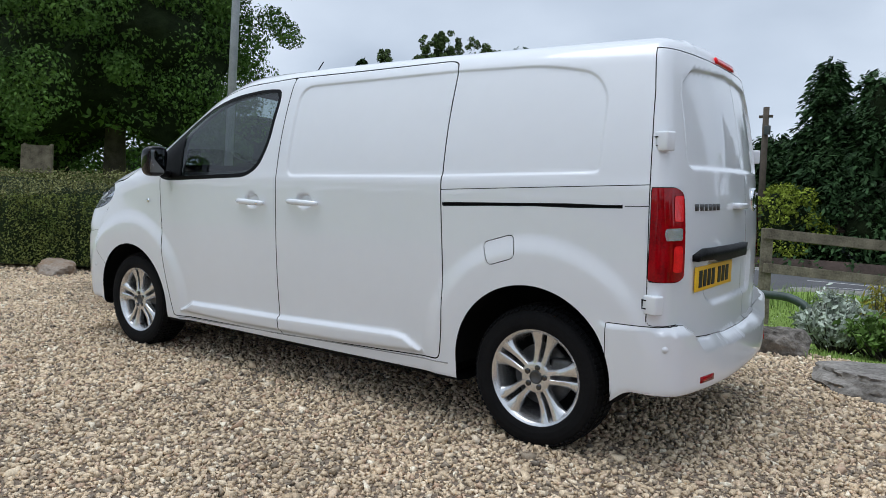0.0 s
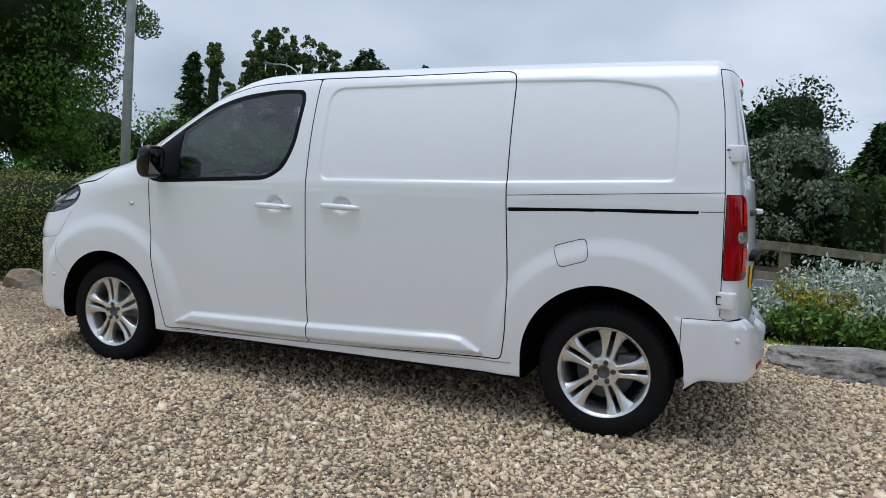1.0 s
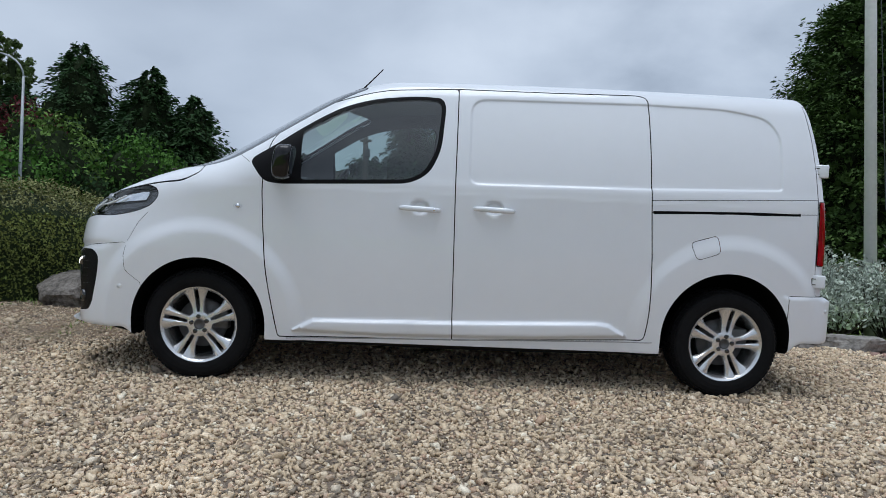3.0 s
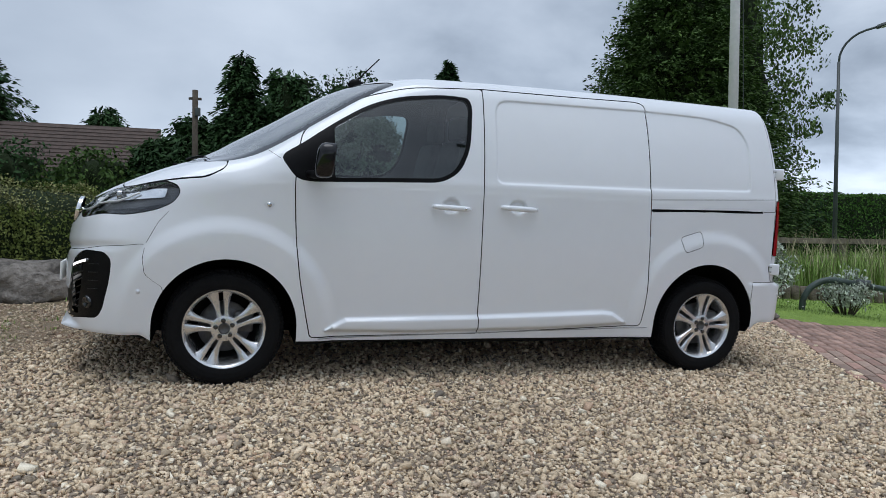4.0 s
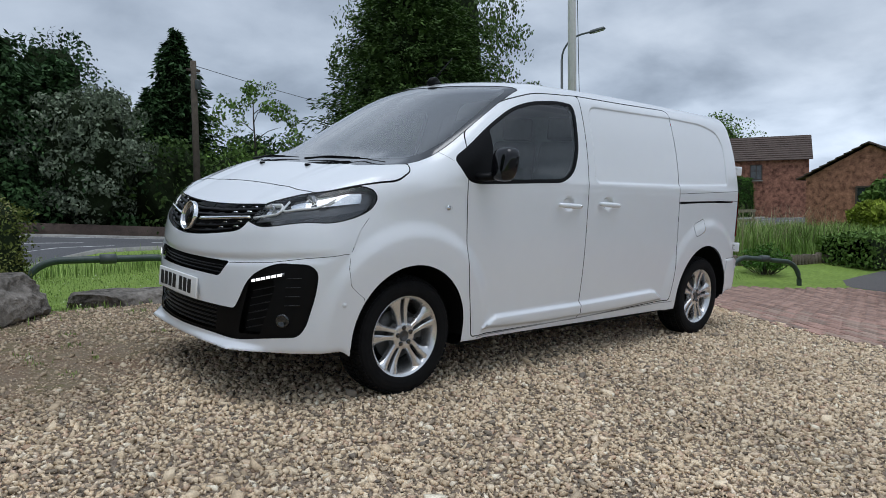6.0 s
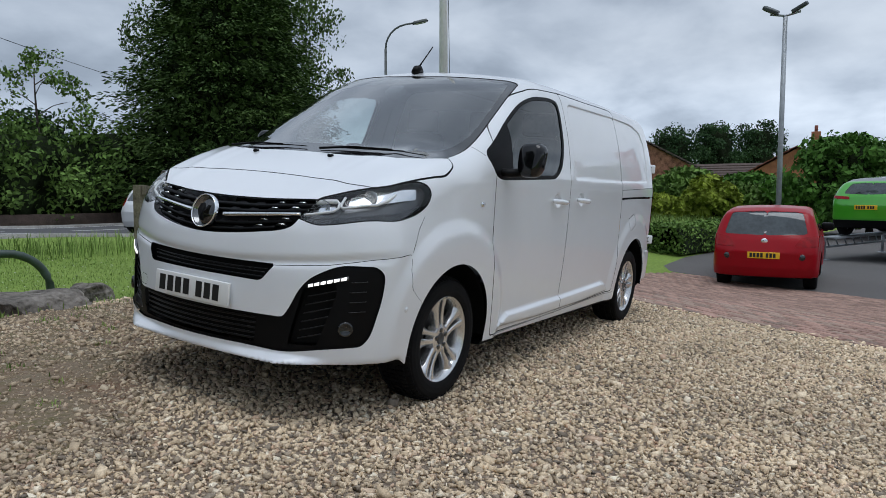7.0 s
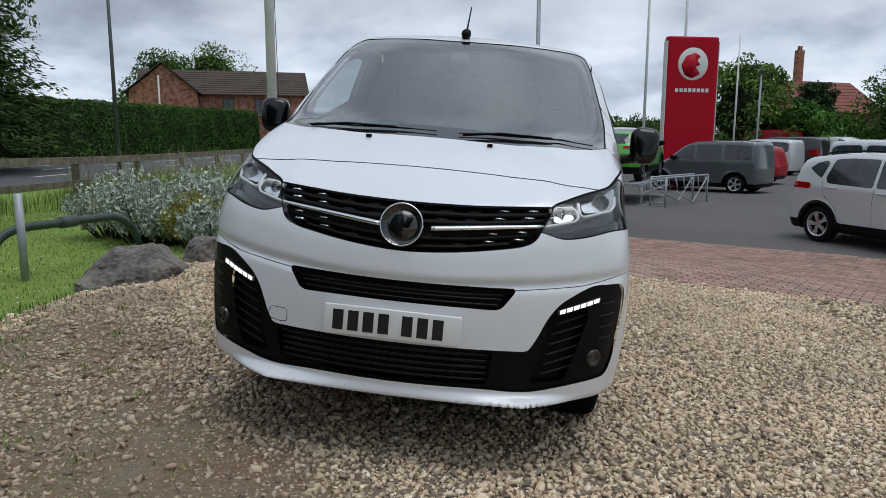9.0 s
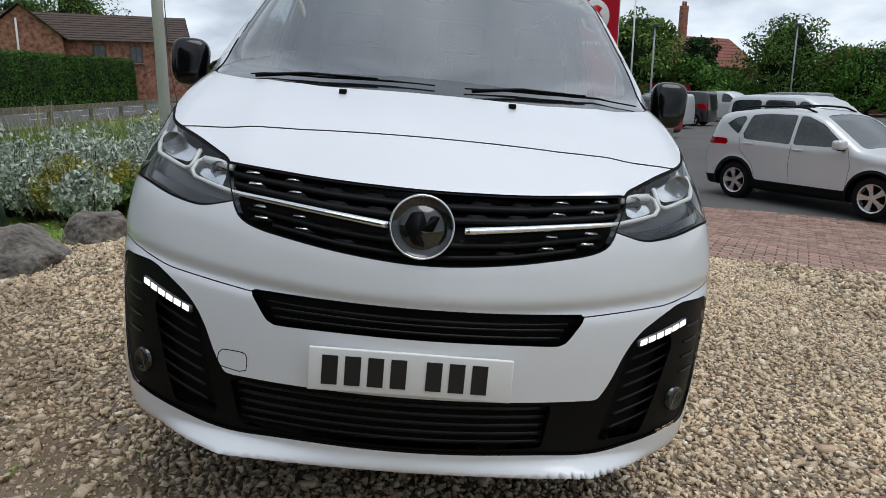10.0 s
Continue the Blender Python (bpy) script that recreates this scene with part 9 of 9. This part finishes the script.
def shard():
    """A splintered stone: a skewed, blunt wedge with flat faces."""
    V = np.array([(1.0, -0.25, -0.7), (-0.55, 0.85, -0.7), (-0.65, -0.75, -0.7), (0.72, 0.12, 0.75), (-0.42, 0.55, 0.70), (-0.15, -0.68, 0.78)])
    return V, np.array([(0, 2, 1), (3, 4, 5), (0, 1, 4), (0, 4, 3), (1, 2, 5), (1, 5, 4), (2, 0, 3), (2, 3, 5)])


def chip():
    """A broken, blocky stone."""
    V = np.array([(a, b, c) for a in (-1, 1) for b in (-1, 1) for c in (-1, 1)], float) * 0.72
    Q = [(0, 1, 3, 2), (4, 6, 7, 5), (0, 4, 5, 1), (2, 3, 7, 6), (1, 5, 7, 3), (0, 2, 6, 4)]
    return V, np.array([t for a, b, c, d in Q for t in ((a, b, c), (a, c, d))])


def strew(xs, ys, step, size, seed, base, keep):
    """Stones over a stretch of ground on a jittered net: points and faces."""
    rng = np.random.default_rng(seed)
    X, Y = np.meshgrid(np.arange(*xs, step), np.arange(*ys, step), indexing="ij")
    p = np.column_stack([X.ravel(), Y.ravel()]) + rng.uniform(-0.5, 0.5, (X.size, 2)) * step
    p = p[keep(p)]
    n = len(p)
    V0, F0 = base
    k = len(V0)
    s = size * np.exp(np.clip(rng.normal(size=n), -2.5, 1.9) * 0.30)
    ax = np.stack([s * rng.uniform(0.85, 1.45, n), s * rng.uniform(0.62, 0.95, n), s * rng.uniform(0.36, 0.70, n)], 1)
    W = V0[None] * (1 + np.clip(rng.normal(size=(n, k)), -2, 2) * 0.27)[:, :, None] * ax[:, None]
    # turn each stone: tilt, then heading
    a, b = rng.uniform(0, 2 * np.pi, n), rng.normal(size=n) * 0.35
    cb, sb = np.cos(b)[:, None], np.sin(b)[:, None]
    x, y, z = W[..., 0] * cb + W[..., 2] * sb, W[..., 1], -W[..., 0] * sb + W[..., 2] * cb
    ca, sa = np.cos(a)[:, None], np.sin(a)[:, None]
    V = np.stack([x * ca - y * sa + p[:, :1], x * sa + y * ca + p[:, 1:], z + (land(p[:, 0], p[:, 1]) + 0.004 + ax[:, 2] * rng.uniform(0.15, 0.75, n))[:, None]], 2)
    F = F0[None] + (np.arange(n) * k)[:, None, None]
    return V.reshape(-1, 3), F.reshape(-1, 3)


def in_gravel(p):
    return sd_poly(p[:, 0], p[:, 1], GRAVEL) < 0.05


def thin(p):
    """Stones get sparse where the bare earth shows."""
    r = np.random.default_rng(9).uniform(0, 1, len(p))
    q = sd_poly(p[:, 0], p[:, 1], EARTH)
    x, y = p.T
    drift = 0.16 * np.sin(3.1 * x + 1.7 * y) + 0.14 * np.sin(5.3 * y - 2.2 * x + 1) + 0.08 * np.sin(11 * x + 7 * y)
    return r < np.clip(0.34 + drift + np.clip(q + 0.30, 0, 1) * 2.2, 0.10, 1)


def near(p):
    return (p[:, 1] > -3.3) & (p[:, 0] > -6.2)


def soiled(p):
    """Inside the earthy stretch, with an uneven edge."""
    x, y = p.T
    return sd_poly(x, y, EARTH) + 0.10 * np.sin(4 * x + 3 * y) + 0.07 * np.sin(9 * x - 5 * y) + np.random.default_rng(8).normal(size=len(p)) * 0.10 < 0.10


for label, material, pick in (("loose tan, cream and grey gravel stones", M_stone, lambda p: ~soiled(p)), ("earth-stained gravel stones in bare soil", M_stone_s, soiled)):
    heaps = [strew((-6.2, 4.1), (-3.3, 2.9), 0.0290, 0.0152, 300, shard(), lambda p: in_gravel(p) & thin(p) & pick(p)),
             strew((-6.2, 4.1), (-3.3, 2.9), 0.0330, 0.0146, 303, shard(), lambda p: in_gravel(p) & thin(p) & pick(p)),
             strew((-13.5, 4.0), (-8.0, 2.9), 0.055, 0.027, 301, shard(), lambda p: in_gravel(p) & ~near(p) & pick(p)),
             strew((-13.5, 4.2), (-8.0, 2.9), 0.15, 0.019, 302, chip(), lambda p: (sd_poly(p[:, 0], p[:, 1], GRAVEL) < 0.12) & thin(p) & pick(p))]
    if material is M_stone_s:
        heaps.append(strew((-5.4, 0.2), (-0.5, 2.9), 0.026, 0.0065, 304, shard(), lambda p: in_gravel(p) & pick(p)))
    tagged(fast_mesh("gravel_stones", *join(heaps), material), label, "gravel", kind="stuff")


def weed_pts(rng, n):
    c = np.column_stack([rng.uniform(-4.8, 1.0, 46), rng.uniform(0.2, 2.5, 46)])
    return (c[rng.integers(0, 46, n)] + rng.normal(size=(n, 2)) * 0.035)[:]


blades("gravel_weeds", weed_pts, 900, 0.035, 207, M_grassb, "small green weed tufts among the stones", width=0.007)

# ---------------------------------------------------------------- block paving
M_block = [mat("paving_block_" + n, c, 0.9, vary=0.22, vscale=9, bump=0.002, bscale=160, rnd=0.28) for n, c in (("red", (0.335, 0.205, 0.160)), ("brown", (0.30, 0.212, 0.165)))]
rngb = np.random.default_rng(310)
u_dir = np.array([math.cos(radians(62)), math.sin(radians(62))]); v_dir = np.array([-u_dir[1], u_dir[0]])
bw, bl = 0.105, 0.21
pieces = []
for i in range(-60, 60):
    for j in range(-75, 75):
        # stretcher courses, each row shifted by half a block
        c = np.array([4.6, -1.8]) + u_dir * (j * bl + (bl / 2 if i % 2 else 0)) + v_dir * (i * bw)
        pieces.append(c)
pieces = np.array(pieces)
inside = sd_poly(pieces[:, 0], pieces[:, 1], PAVING) < -0.03
pieces = pieces[inside]
order = np.argsort(np.hypot(pieces[:, 0] - 2.2, pieces[:, 1] + 2.4))
pieces = pieces[order]
bm = bmesh.new(); add_box(bm, (bl - 0.014, bw - 0.014, 0.03), (0, 0, 0), 0.004, seg=1)
bme = []
for mm in M_block:
    me = bpy.data.meshes.new("block"); bm.to_mesh(me); me.materials.append(mm); bme.append(me)
bm.free()
pav = bpy.data.objects["pavement"]


def normal_at(x, y):
    h = 0.1
    return Vector((float(land(x - h, y) - land(x + h, y)), float(land(x, y - h) - land(x, y + h)), 2 * h)).normalized()


turn_b = math.atan2(u_dir[1], u_dir[0])
for k, c in enumerate(pieces[:300]):
    o = new("block", bme[int(rngb.uniform() < 0.4)])
    o.parent = pav
    nrm = normal_at(*c)
    q = Vector((0, 0, 1)).rotation_difference(nrm).to_matrix().to_4x4()
    o.matrix_local = Matrix.Translation((c[0], c[1], float(land(*c)) + 0.005 + rngb.uniform(-0.002, 0.002))) @ q @ Matrix.Rotation(turn_b, 4, "Z")
# the blocks farther off, joined, each with its own edges
rest = pieces[300:]
n = len(rest)
tw, tl = (bw - 0.014) / 2, (bl - 0.014) / 2
q8 = np.array([(-tl, -tw, -0.012), (tl, -tw, -0.012), (tl, tw, -0.012), (-tl, tw, -0.012), (-tl + 0.005, -tw + 0.005, 0.015), (tl - 0.005, -tw + 0.005, 0.015), (tl - 0.005, tw - 0.005, 0.015), (-tl + 0.005, tw - 0.005, 0.015)])
f5 = np.array([(4, 5, 6, 7), (0, 1, 5, 4), (1, 2, 6, 5), (2, 3, 7, 6), (3, 0, 4, 7)])
XY = rest[:, None] + q8[None, :, :1] * u_dir + q8[None, :, 1:2] * v_dir
Z = land(XY[..., 0], XY[..., 1]) + 0.005 + q8[None, :, 2] + rngb.uniform(-0.002, 0.002, n)[:, None]
Vb = np.concatenate([XY, Z[..., None]], 2).reshape(-1, 3)
Fb = (f5[None] + 8 * np.arange(n)[:, None, None]).reshape(-1, 4)
M_block_far = mat("paving_block_mixed", (0.322, 0.208, 0.163), 0.9, vary=0.22, vscale=9, bump=0.002, bscale=160, rnd=-0.30)
tagged(fast_mesh("blocks", Vb, Fb, M_block_far, pav), "red and brown paving blocks", kind="stuff")
